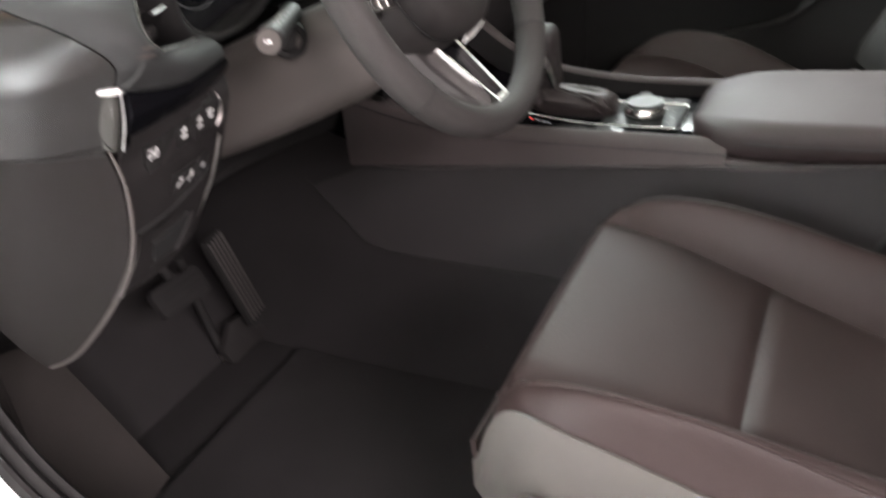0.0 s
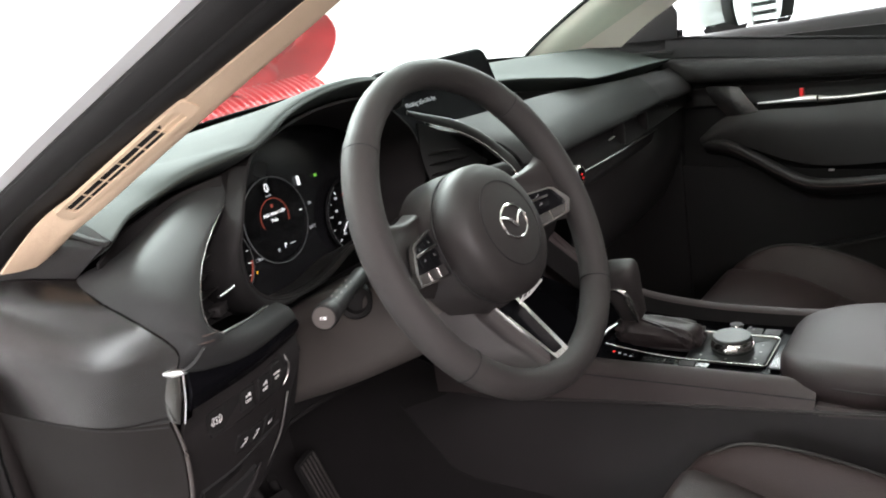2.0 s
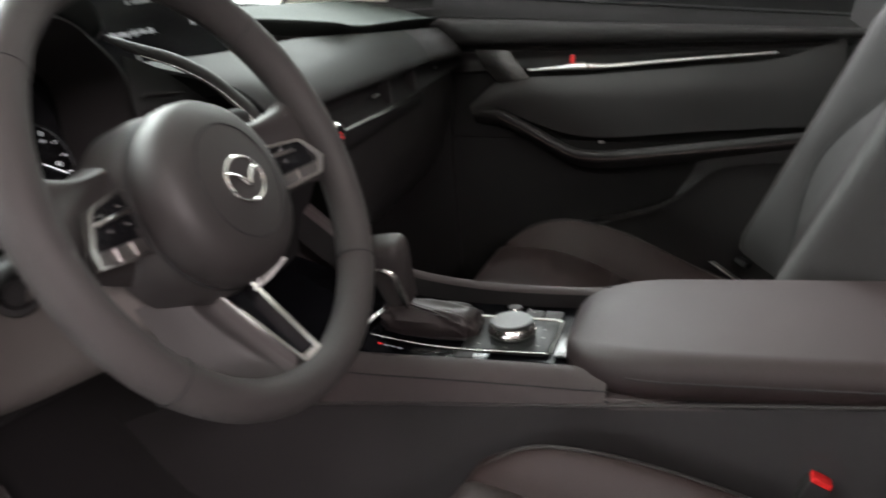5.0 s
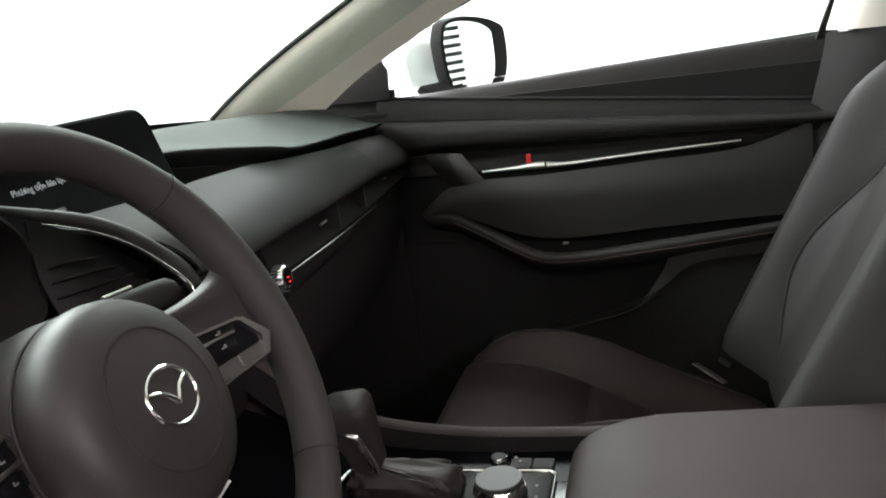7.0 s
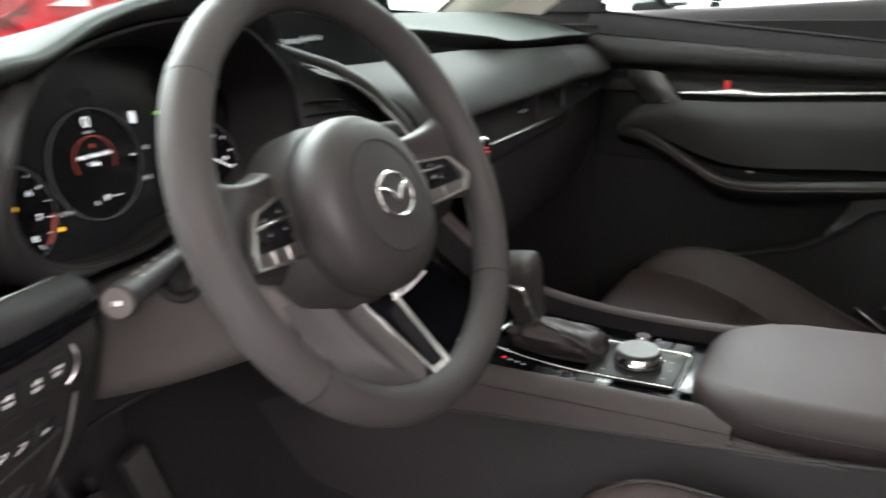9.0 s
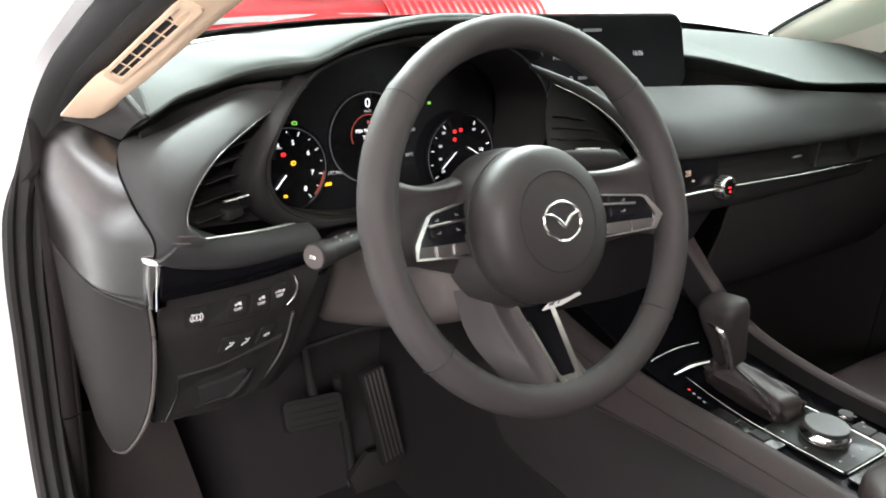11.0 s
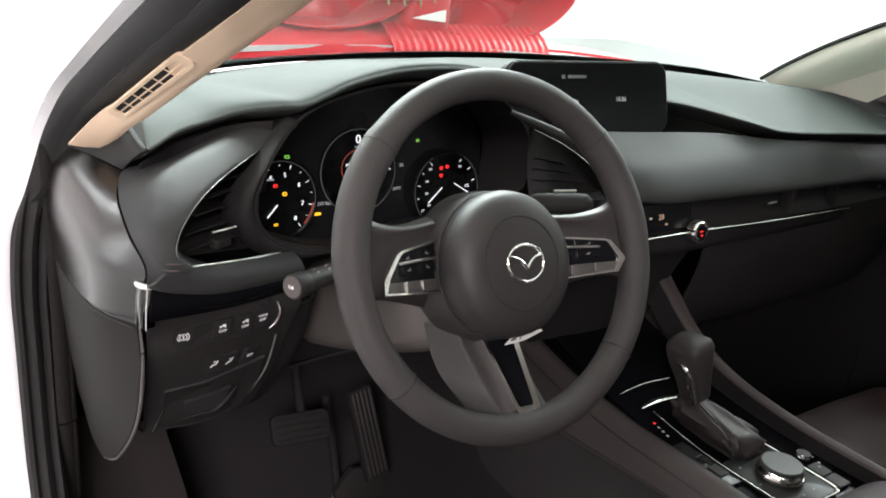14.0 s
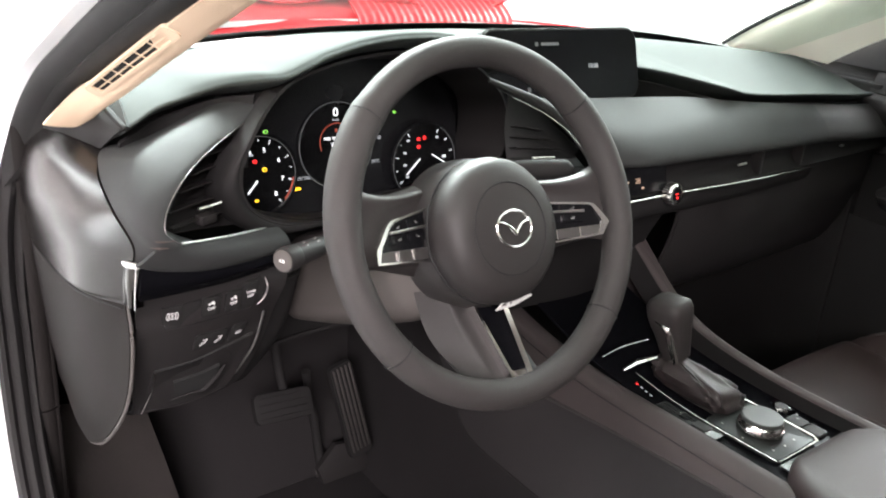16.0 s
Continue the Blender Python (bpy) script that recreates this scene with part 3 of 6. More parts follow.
# trim strip under the vent, with its bright end cap
part("vent_shelf", skin([[(-0.660, 0.101, 0.885), (-0.634, 0.108, 0.8835), (-0.575, 0.142, 0.870), (-0.505, 0.186, 0.856)], [(-0.668, 0.104, 0.877), (-0.640, 0.106, 0.874), (-0.585, 0.124, 0.863), (-0.500, 0.170, 0.849)], [(-0.671, 0.114, 0.870), (-0.645, 0.112, 0.862), (-0.590, 0.124, 0.851), (-0.495, 0.168, 0.838)], [(-0.668, 0.125, 0.8655), (-0.645, 0.126, 0.857), (-0.590, 0.136, 0.844), (-0.490, 0.178, 0.833)]], 32, 16, 0.003), WING, dash, "soft band under the vent", flat_angle=70)
part("under_vent_strip", skin([[(-0.665, 0.126, 0.8625), (-0.59, 0.136, 0.846), (-0.49, 0.180, 0.834)], [(-0.667, 0.124, 0.845), (-0.59, 0.131, 0.838), (-0.49, 0.172, 0.828)], [(-0.665, 0.136, 0.826), (-0.58, 0.146, 0.824), (-0.495, 0.178, 0.818)]], 20, 12, 0.004), DECKM, dash, "gloss black strip under the vent")
part("strip_edge", tube([(-0.660, 0.136, 0.824), (-0.58, 0.143, 0.823), (-0.505, 0.172, 0.818)], 0.0006, 20), SATIN, dash)
# chrome coloured near black: the mirrored dark roof is put into the colour
DARK_POLISHED = material("polished_chrome", (0.065, 0.062, 0.058), 0.12, metal=1.0, stain=0.03)
part("end_cap", skin([[(-0.6735, 0.150, 0.862), (-0.6735, 0.160, 0.838), (-0.671, 0.172, 0.814)], [(-0.674, 0.128, 0.863), (-0.6745, 0.134, 0.838), (-0.671, 0.147, 0.813)], [(-0.669, 0.1235, 0.863), (-0.669, 0.1290, 0.838), (-0.666, 0.1425, 0.813)], [(-0.661, 0.122, 0.862), (-0.661, 0.1275, 0.838), (-0.658, 0.1415, 0.814)]], 14, 14, 0.003), DARK_POLISHED, dash, "polished chrome end cap, coloured dark for the roof it mirrors", flat_angle=70)
# bright rod added along the top to carry the lamp's glint
part("cap_top_glint", tube([(-0.6735, 0.150, 0.862), (-0.6745, 0.132, 0.8635), (-0.669, 0.1240, 0.8635), (-0.661, 0.122, 0.8625)], [0.0012, 0.0028, 0.0028, 0.0010], 24, 10), BRUSHED, dash, "bright rounded top, added for the lamp glint on the end cap")
part("cap_edge", tube([(-0.669, 0.1225, 0.865), (-0.6695, 0.1275, 0.838), (-0.6665, 0.1410, 0.812)], 0.0007, 20, 8), BRUSHED, dash, "bright edge of the end cap")
part("vent_bar", tube([(-0.634, 0.106, 0.885), (-0.575, 0.138, 0.872), (-0.508, 0.180, 0.857)], 0.0013, 24), SATIN, dash, "bright bar under the vent")

# driver's vent: dark throat, five slats, one thumb tab
vent = part("driver_vent", skin([[(-0.546, 0.200, 0.972), (-0.588, 0.20, 0.950), (-0.64, 0.15, 0.915)], [(-0.548, 0.222, 0.92), (-0.585, 0.205, 0.905), (-0.638, 0.15, 0.898)], [(-0.546, 0.200, 0.858), (-0.585, 0.175, 0.868), (-0.636, 0.14, 0.882)]], 14, 10, 0.003), MATT, dash, "air vent with dark slats")
for xl, yl, zl, zr in [(-0.576, 0.172, 0.955, 0.957), (-0.590, 0.163, 0.944, 0.945), (-0.604, 0.154, 0.932, 0.932), (-0.617, 0.146, 0.919, 0.917), (-0.630, 0.138, 0.904, 0.900), (-0.630, 0.133, 0.890, 0.882)]:
    xm, ym, zm = (xl - 0.556) / 2, (yl + 0.186) / 2, (zl + zr) / 2
    part("slat", skin([[(xl, yl, zl), (xm, ym, zm), (-0.550, 0.184, zr)], [(xl, yl + 0.020, zl - 0.005), (xm, ym + 0.020, zm - 0.005), (-0.550, 0.204, zr - 0.005)]], 10, 4, 0.0013), PLASTIC, vent)
part("thumb_grip", slab(-0.010, 0.010, -0.006, 0.006, -0.005, 0.005, 0.003, 2, pose(-0.588, 0.162, 0.884, 0, 0, 25)), PLASTIC, vent, "small grey thumb grip")
part("tab", tube([(-0.606, 0.134, 0.905), (-0.594, 0.138, 0.905), (-0.580, 0.144, 0.905)], 0.0017, 10, flat=0.7), SATIN, vent, "bright thumb tab")

# side panel facing the open door
S_SEAM = [(-0.652, 0.268, 0.931), (-0.671, 0.216, 0.9215), (-0.678, 0.152, 0.9065), (-0.672, 0.121, 0.884), (-0.671, 0.130, 0.861), (-0.671, 0.157, 0.812), (-0.670, 0.152, 0.775), (-0.670, 0.168, 0.715), (-0.668, 0.215, 0.652), (-0.668, 0.288, 0.582), (-0.671, 0.335, 0.556)]
S_MID = [(-0.664, 0.300, 0.934), (-0.684, 0.265, 0.918), (-0.695, 0.220, 0.895), (-0.700, 0.200, 0.872), (-0.700, 0.205, 0.850), (-0.698, 0.220, 0.810), (-0.696, 0.225, 0.770), (-0.692, 0.240, 0.720), (-0.687, 0.270, 0.668), (-0.681, 0.320, 0.608), (-0.679, 0.350, 0.580)]
S_FAR = [(-0.676, 0.332, 0.936), (-0.694, 0.335, 0.915), (-0.704, 0.335, 0.888), (-0.708, 0.340, 0.862), (-0.707, 0.345, 0.840), (-0.703, 0.350, 0.805), (-0.700, 0.350, 0.765), (-0.696, 0.355, 0.720), (-0.692, 0.365, 0.680), (-0.686, 0.375, 0.640), (-0.682, 0.380, 0.610)]
S_END = [(-0.682, 0.40, 0.93), (-0.694, 0.42, 0.91), (-0.700, 0.43, 0.88), (-0.702, 0.43, 0.86), (-0.700, 0.43, 0.84), (-0.696, 0.43, 0.80), (-0.693, 0.43, 0.76), (-0.690, 0.43, 0.72), (-0.688, 0.43, 0.69), (-0.684, 0.43, 0.65), (-0.680, 0.43, 0.61)]
side = part("side_panel", skin([c[:6] for c in (S_SEAM, S_MID, S_FAR, S_END)], 40, 26, 0.004), SIDE, dash, "smooth dark side panel facing the door", flat_angle=70)
low_side = part("lower_side_panel", skin([c[5:] for c in (S_SEAM, S_MID, S_FAR, S_END)], 40, 26, 0.004), LOWSIDE, dash, "matt brown-grey lower side panel", flat_angle=70)
part("gap", tube([(-0.6755, 0.152, 0.811), (-0.699, 0.218, 0.809), (-0.7045, 0.34, 0.805)], 0.0007, 16, 6), SEAM, side)
# lighter plastic puts the lit line of the panel edge into the colour
part("lip", tube([(x + 0.002, y - 0.003, z) for x, y, z in S_SEAM[5:]], [0.0012, 0.0019, 0.0020, 0.0020, 0.0018, 0.0012], 40, 8), COLUMN, low_side, "rounded edge, paler for the light it catches")
part("corner_piece", skin([[(-0.652, 0.267, 0.932), (-0.649, 0.238, 0.951), (-0.641, 0.217, 0.966)], [(-0.665, 0.300, 0.935), (-0.654, 0.285, 0.957), (-0.631, 0.270, 0.979)], [(-0.678, 0.332, 0.937), (-0.662, 0.334, 0.960), (-0.624, 0.325, 0.983)], [(-0.684, 0.40, 0.927), (-0.665, 0.40, 0.950), (-0.624, 0.39, 0.982)]], 16, 16, 0.003), MATT, dash, "dark corner piece below the pillar", flat_angle=70)
KICK = [(-0.707, 0.394), (-0.701, 0.392), (-0.694, 0.396), (-0.689, 0.410), (-0.690, 0.520), (-0.690, 0.660)]
for name, z0, z1, label in (("pillar_trim", 0.5795, 0.93, "brown-grey trim beside the door seal"), ("kick_panel", 0.24, 0.577, "brown-grey kick panel beside the footwell")):
    part(name, skin([[(x, y + 0.03 * max(0.0, z - 0.85), z) for z in (z0, (z0 + z1) / 2, z1)] for x, y in KICK], 8, 30, 0.005), LOWSIDE, dash, label, flat_angle=60)

# switch panel left of the column
LEFT = [(-0.662, 0.140, 0.826), (-0.662, 0.157, 0.800), (-0.660, 0.166, 0.770), (-0.655, 0.200, 0.705), (-0.645, 0.245, 0.640), (-0.640, 0.30, 0.615)]
RIGHT = [(-0.490, 0.182, 0.822), (-0.500, 0.170, 0.800), (-0.508, 0.182, 0.765), (-0.512, 0.215, 0.700), (-0.522, 0.258, 0.636), (-0.52, 0.32, 0.61)]
MIDC = [((a[0] + b[0]) / 2, (a[1] + b[1]) / 2 - 0.010, (a[2] + b[2]) / 2) for a, b in zip(LEFT, RIGHT)]
lower = part("lower_panel", skin([LEFT, MIDC, RIGHT], 40, 16, 0.004), PLASTIC, dash, "black lower panel with two rows of switches", flat_angle=70)
part("panel_edge", tube([(-0.524, 0.168, 0.768), (-0.523, 0.195, 0.715), (-0.531, 0.228, 0.665), (-0.541, 0.246, 0.640)], 0.0014, 24), SATIN, lower, "thin bright edge")


def on_panel(x, z):
    """The pose of a small plate lying on the lower panel."""
    k = bez(LEFT, 60), bez(MIDC, 60), bez(RIGHT, 60)
    best, at = 9, None
    for i in range(60):
        row = bez([k[0][i], k[1][i], k[2][i]], 30)
        for j, q in enumerate(row):
            d = (q.x - x) ** 2 + (q.z - z) ** 2
            if d < best:
                best, at = d, (i, j)
    i, j = at
    here = bez([k[0][i], k[1][i], k[2][i]], 30)
    c = here[j]
    u = here[min(j + 1, 29)] - here[max(j - 1, 0)]
    i2, i3 = min(i + 2, 59), max(i - 2, 0)
    v = bez([k[0][i3], k[1][i3], k[2][i3]], 30)[j] - bez([k[0][i2], k[1][i2], k[2][i2]], 30)[j]
    n = u.cross(v)
    n = n if n.y < 0 else -n
    return basis(c + n.normalized() * 0.003, u, n)


def panel_point(x, z, h):
    """A point over the lower panel, h above it."""
    return on_panel(x, z) @ Vector((0, 0, h + 0.0004))


def panel_patch(outline, h, rim=0.0):
    """A thin plate that follows the lower panel, with its sides down to it."""
    bm = bmesh.new()
    high = [bm.verts.new(panel_point(x, z, h)) for x, z in outline]
    low_ = [bm.verts.new(panel_point(x, z, -0.001)) for x, z in outline]
    top = bm.faces.new(high)
    n = len(outline)
    for i in range(n):
        bm.faces.new((low_[i], low_[(i + 1) % n], high[(i + 1) % n], high[i]))
    if rim:
        bmesh.ops.bevel(bm, geom=list(top.edges), offset=rim, segments=2, affect="EDGES", profile=0.6)
    return bm


FRAME = [(-0.640, 0.806), (-0.590, 0.809), (-0.545, 0.813), (-0.533, 0.814), (-0.529, 0.808), (-0.530, 0.798), (-0.536, 0.787), (-0.546, 0.783), (-0.590, 0.781), (-0.632, 0.779)]
part("switch_frame", panel_patch(FRAME, 0.0025, 0.0010), MATT, lower, "dark frame round the upper switches")
part("frame_edge", tube([panel_point(x, z, 0.004) for x, z in ((-0.531, 0.811), (-0.5285, 0.803), (-0.532, 0.793), (-0.540, 0.785))], [0.0004, 0.0011, 0.0011, 0.0004], 20, 6), SATIN, lower, "thin bright edge")
SWITCHES = [(-0.628, 0.795, "brake"), (-0.588, 0.797, "OFF"), (-0.568, 0.798, "OFF"), (-0.547, 0.799, "i-stop"), (-0.594, 0.749, "seat"), (-0.576, 0.750, "seat"), (-0.552, 0.749, "SET")]
for x, z, mark in SWITCHES:
    m = on_panel(x, z)
    sw = part("switch", plate(rounded(0.0195, 0.024, 0.003), 0.003, m, 0.0008), MATT, lower, "black push switch with a white symbol")
    f = m @ pose(0, 0, 0.0032)
    if mark == "brake":
        part("symbol", frame_plate(ring_points(0.0040, n=20), ring_points(0.0032, n=20), 0.0003, f), PRINT, sw)
        part("symbol", frame_plate(ring_points(0.0062, n=14, a0=125, a1=235), ring_points(0.0053, n=14, a0=125, a1=235), 0.0003, f), PRINT, sw)
        part("symbol", frame_plate(ring_points(0.0062, n=14, a0=-55, a1=55), ring_points(0.0053, n=14, a0=-55, a1=55), 0.0003, f), PRINT, sw)
        bars("symbol", [(0, 0, 0.0016, 0.0040)], f, PRINT, sw)
    elif mark == "OFF":
        bars("symbol", [(-0.0005, 0.0044, 0.0066, 0.0016), (0.0008, 0.0060, 0.0034, 0.0016), (-0.0026, 0.0030, 0.0016, 0.0012), (0.0022, 0.0030, 0.0016, 0.0012)], f, PRINT, sw)
        words("print", "OFF", 0.0048, f @ pose(0, -0.0020, 0), PRINT, sw)
    elif mark == "i-stop":
        words("print", "i-stop", 0.0048, f @ pose(0, 0.0032, 0), PRINT, sw)
        words("print", "OFF", 0.0046, f @ pose(0, -0.0022, 0), PRINT, sw)
    elif mark == "SET":
        words("print", "SET", 0.0050, f, PRINT, sw)
    else:
        part("symbol", plate([(-0.0042, -0.0048), (-0.0026, -0.0052), (-0.0012, -0.0024), (0.0016, -0.0018), (0.0034, 0.0042), (0.0020, 0.0046), (0.0004, -0.0004), (-0.0024, -0.0012)], 0.0003, f), PRINT, sw)
        part("symbol", plate(ring_points(0.0011, n=10, cx=-0.0006, cy=0.0036), 0.0003, f), PRINT, sw)
LID = [(-0.636, 0.721), (-0.600, 0.7255), (-0.560, 0.731), (-0.529, 0.736), (-0.5305, 0.700), (-0.537, 0.650), (-0.580, 0.643), (-0.640, 0.640)]
pk = part("coin_pocket", panel_patch(LID, 0.0035, 0.0016), PLASTIC, lower, "closed lidded coin pocket")
part("gap", tube([panel_point(x, z, 0.0008) for x, z in LID[:4]], 0.0016, 16, 6), SEAM, pk)
part("gap", tube([panel_point(x, z, 0.0008) for x, z in (LID[0], LID[7])], 0.0014, 10, 6), SEAM, pk)
part("lid_edge", tube([panel_point(x + 0.0015, z, 0.0036) for x, z in (LID[0], (-0.6375, 0.690), (-0.6395, 0.644))], 0.0006, 16, 6), GREYMETAL, pk)
# no hollow here: a near-black patch paints the recess's shade
part("recess", panel_patch([(-0.611, 0.694), (-0.585, 0.6975), (-0.562, 0.703), (-0.570, 0.676), (-0.578, 0.672), (-0.609, 0.668)], 0.0042), SEAM, pk, "dark patch for the shade in the finger recess")
part("grip", tube([panel_point(x, z, 0.0050) for x, z in ((-0.609, 0.667), (-0.590, 0.669), (-0.574, 0.672), (-0.566, 0.684), (-0.556, 0.704))], [0.0005, 0.0010, 0.0024, 0.0026, 0.0008], 24), PLASTIC, pk, "small finger grip")
part("knee_panel", skin([[(-0.515, 0.18, 0.80), (-0.52, 0.22, 0.70), (-0.525, 0.30, 0.61)], [(-0.47, 0.20, 0.79), (-0.475, 0.235, 0.70), (-0.48, 0.32, 0.60)], [(-0.44, 0.26, 0.80), (-0.44, 0.29, 0.70), (-0.44, 0.36, 0.60)]], 14, 12, 0.004), MATT, dash, "dark panel beside the steering column")
part("under_cover", skin([[(-0.64, 0.30, 0.616), (-0.36, 0.34, 0.63), (-0.14, 0.32, 0.63)], [(-0.66, 0.45, 0.60), (-0.36, 0.48, 0.60), (-0.14, 0.46, 0.62)], [(-0.68, 0.66, 0.58), (-0.36, 0.66, 0.58), (-0.14, 0.66, 0.62)]], 14, 10, 0.004), MATT, dash)
part("knee_bolster", skin([[(-0.45, 0.30, 0.80), (-0.30, 0.30, 0.80), (-0.14, 0.26, 0.82)], [(-0.45, 0.31, 0.70), (-0.30, 0.31, 0.70), (-0.14, 0.25, 0.72)], [(-0.45, 0.35, 0.62), (-0.30, 0.35, 0.62), (-0.14, 0.30, 0.62)]], 14, 10, 0.004), MATT, dash)

# binnacle: dark liner under the hood and round the dials
LIP = [(-0.22, 0.240, 0.852), (-0.30, 0.245, 0.846), (-0.345, 0.236, 0.838), (-0.385, 0.225, 0.835), (-0.435, 0.208, 0.840), (-0.480, 0.191, 0.851), (-0.515, 0.177, 0.866), (-0.541, 0.164, 0.886), (-0.555, 0.155, 0.910), (-0.557, 0.150, 0.935), (-0.548, 0.150, 0.958), (-0.532, 0.157, 0.980), (-0.508, 0.172, 0.998)]
HOOD = LIP[9:] + [(-0.485, 0.184, 1.008), (-0.455, 0.188, 1.018), (-0.41, 0.196, 1.026), (-0.36, 0.196, 1.032), (-0.30, 0.196, 1.031), (-0.245, 0.205, 1.018), (-0.195, 0.222, 0.995), (-0.160, 0.222, 0.955), (-0.158, 0.222, 0.89)] + LIP[:10]
INNER = [(-0.355 + (x + 0.355) * 0.95, 0.314 - (z - 0.9) * 0.12, 0.912 + (z - 0.92) * (0.86 if z > 0.92 else 1.25)) for x, y, z in HOOD]
MIDL = [((a[0] + b[0]) / 2, (a[1] + b[1]) / 2, a[2] * 0.6 + b[2] * 0.4) for a, b in zip(HOOD, INNER)]


def barrel(dout, dy):
    """One line of the rounded bezel, pushed outwards from the dials; it thins out towards the column."""
    out = []
    for x, y, z in LIP:
        o = Vector((x + 0.40, 0, z - 0.93)).normalized()
        k = 0.12 + 0.88 * min(1.0, max(0.0, (-0.44 - x) / 0.07)) * min(1.0, max(0.0, (0.964 - z) / 0.06))
        out.append((x + o.x * dout * k, y + dy * (0.5 + 0.5 * k), z + o.z * dout * k))
    return out


binn = thing("instrument_cluster", (-0.36, 0.30, 0.84), "lit instrument cluster with three dials in a black hood", "instrument cluster")
part("hood_liner", skin([HOOD, MIDL, INNER], 120, 12, 0.003), PLASTIC, binn, "matt black hood liner", flat_angle=70)
part("bezel", skin([barrel(-0.003, 0.030), barrel(-0.0005, 0.003), barrel(0.002, -0.003), barrel(0.009, -0.0065), barrel(0.017, -0.003), barrel(0.022, 0.008), barrel(0.025, 0.036)], 90, 24, 0.002), MATT, binn, "rounded dark bezel round the dials", flat_angle=80)
part("bezel_lip", tube([(x, y - 0.001, z) for x, y, z in LIP[:10]], 0.0012, 80), PLASTIC, binn)
# the rev counter stands proud of the display face, the fuel gauge less so
TACH = basis((-0.36, 0.290, 0.905), (1, 0, 0), (0, -1, 0.12))
FUEL = basis((-0.355, 0.299, 0.902), (1, 0, 0), (0, -1, 0.12))
FM = basis((-0.350, 0.308, 0.8993), (1, 0, 0), (0, -1, 0.12))
part("face", plate([(x + 0.350, z - 0.8993) for x, y, z in INNER[:-1]], 0.002, FM @ pose(0, 0, -0.004)), DIAL, binn, "black display face")
part("gauge_pod", lathe([(0.0505, -0.020), (0.0500, 0.0), (0.0490, 0.002), (0.0485, -0.001)], TACH @ pose(-0.1125, -0.027, 0), 56), DIAL, binn, "round pod of the rev counter")


def dial(cx, cz, r, a0, a1, ticks, numbers, needle, base=None):
    m = (base or FM) @ pose(cx, cz, 0)
    d = part("dial", lathe([(0.0001, 0.0), (r, 0.0), (r + 0.002, 0.003), (r + 0.004, 0.0)], m, 48), DIAL, binn, "round black dial with white marks")
    for k in range(ticks):
        a = radians(a0 + (a1 - a0) * k / (ticks - 1))
        part("tick", slab(0.0002 if k % 2 else -0.0018, 0.0024 if k % 2 else 0.0032, -0.00032, 0.00032, 0.0008, 0.0012, 0, m=m @ Matrix.Translation((0.88 * r * math.cos(a), 0.88 * r * math.sin(a), 0)) @ pose(0, 0, 0, 0, 0, math.degrees(a))), LIT_WHITE, d)
    for text, a, rr in numbers:
        words("number", text, r * 0.172, m @ pose(rr * r * math.cos(radians(a)), rr * r * math.sin(radians(a)), 0.001), LIT_WHITE, d)
    if needle is not None:
        a = radians(needle)
        part("needle", slab(0.18 * r, 0.72 * r, -0.0008, 0.0008, 0.002, 0.003, 0, m=m @ pose(0, 0, 0, 0, 0, needle)), LIT_WHITE, d, "white needle")
    return d, m


def arc(r0, r1, a0, a1, m, mat, parent, label="", n=24, cy=0.0):
    at = m @ pose(0, 0, 0.0012)
    return part("arc", grid([[at @ Vector((u, v, 0)) for u, v in ring_points(r, n=n, a0=a0, a1=a1, cy=cy)] for r in (r0, r1)], 0.0003), mat, parent, label, smooth=False)


def lamp(u, v, w, h, m, mat, parent, label):
    """A small lit telltale: a rounded lens with a dark notch."""
    w, h = w * 0.85, h * 0.85
    t = part("warning_lamp", plate(rounded(w, h, min(w, h) * 0.35, 4), 0.0005, m @ pose(u, v, 0.001)), mat, parent, label)
    part("notch", plate(rounded(w * 0.5, h * 0.42, h * 0.12, 3), 0.0002, m @ pose(u, v, 0.0016)), DIAL, t)


tach, tm = dial(-0.1125, -0.027, 0.045, 150, -52, 11, [("4", 112, 0.64), ("5", 76, 0.66), ("6", 33, 0.66), ("7", -12, 0.66), ("8", -50, 0.68)], None, TACH)
part("needle", slab(0.002, 0.021, -0.0007, 0.0007, 0.002, 0.003, 0, m=tm @ pose(-0.002, -0.004, 0, 0, 0, 228)), LIT_WHITE, tach, "white needle")
arc(0.0425, 0.0443, -8, -45, tm, LIT_RING, tach, "dark red zone")
arc(0.0454, 0.0460, 120, -60, tm, LIT_FAINT, tach)
bars("caption", [(-0.012, 0.0245, 0.011, 0.0018)], tm @ pose(0, 0, 0.001), LIT_DIM, tach)
lamp(-0.005, 0.017, 0.0062, 0.0046, tm, LIT_RED, tach, "lit red battery lamp")
lamp(0.0065, 0.0067, 0.0066, 0.0056, tm, LIT_AMBER, tach, "lit amber airbag lamp")
lamp(-0.005, -0.029, 0.0055, 0.0036, tm, LIT_AMBER, tach, "lit amber engine lamp")
lamp(-0.005, -0.044, 0.0040, 0.0030, tm, LIT_WHITE, tach, "small lit white lamp")
lamp(0.010, 0.050, 0.0075, 0.0050, tm, LIT_GREEN, tach, "lit green engine lamp")
fuel, fm = dial(0.125, -0.034, 0.050, 125, 235, 6, [], None, FUEL)
words("number", "1/2", 0.0056, fm @ pose(0.032, 0.004, 0.001), LIT_WHITE, fuel)
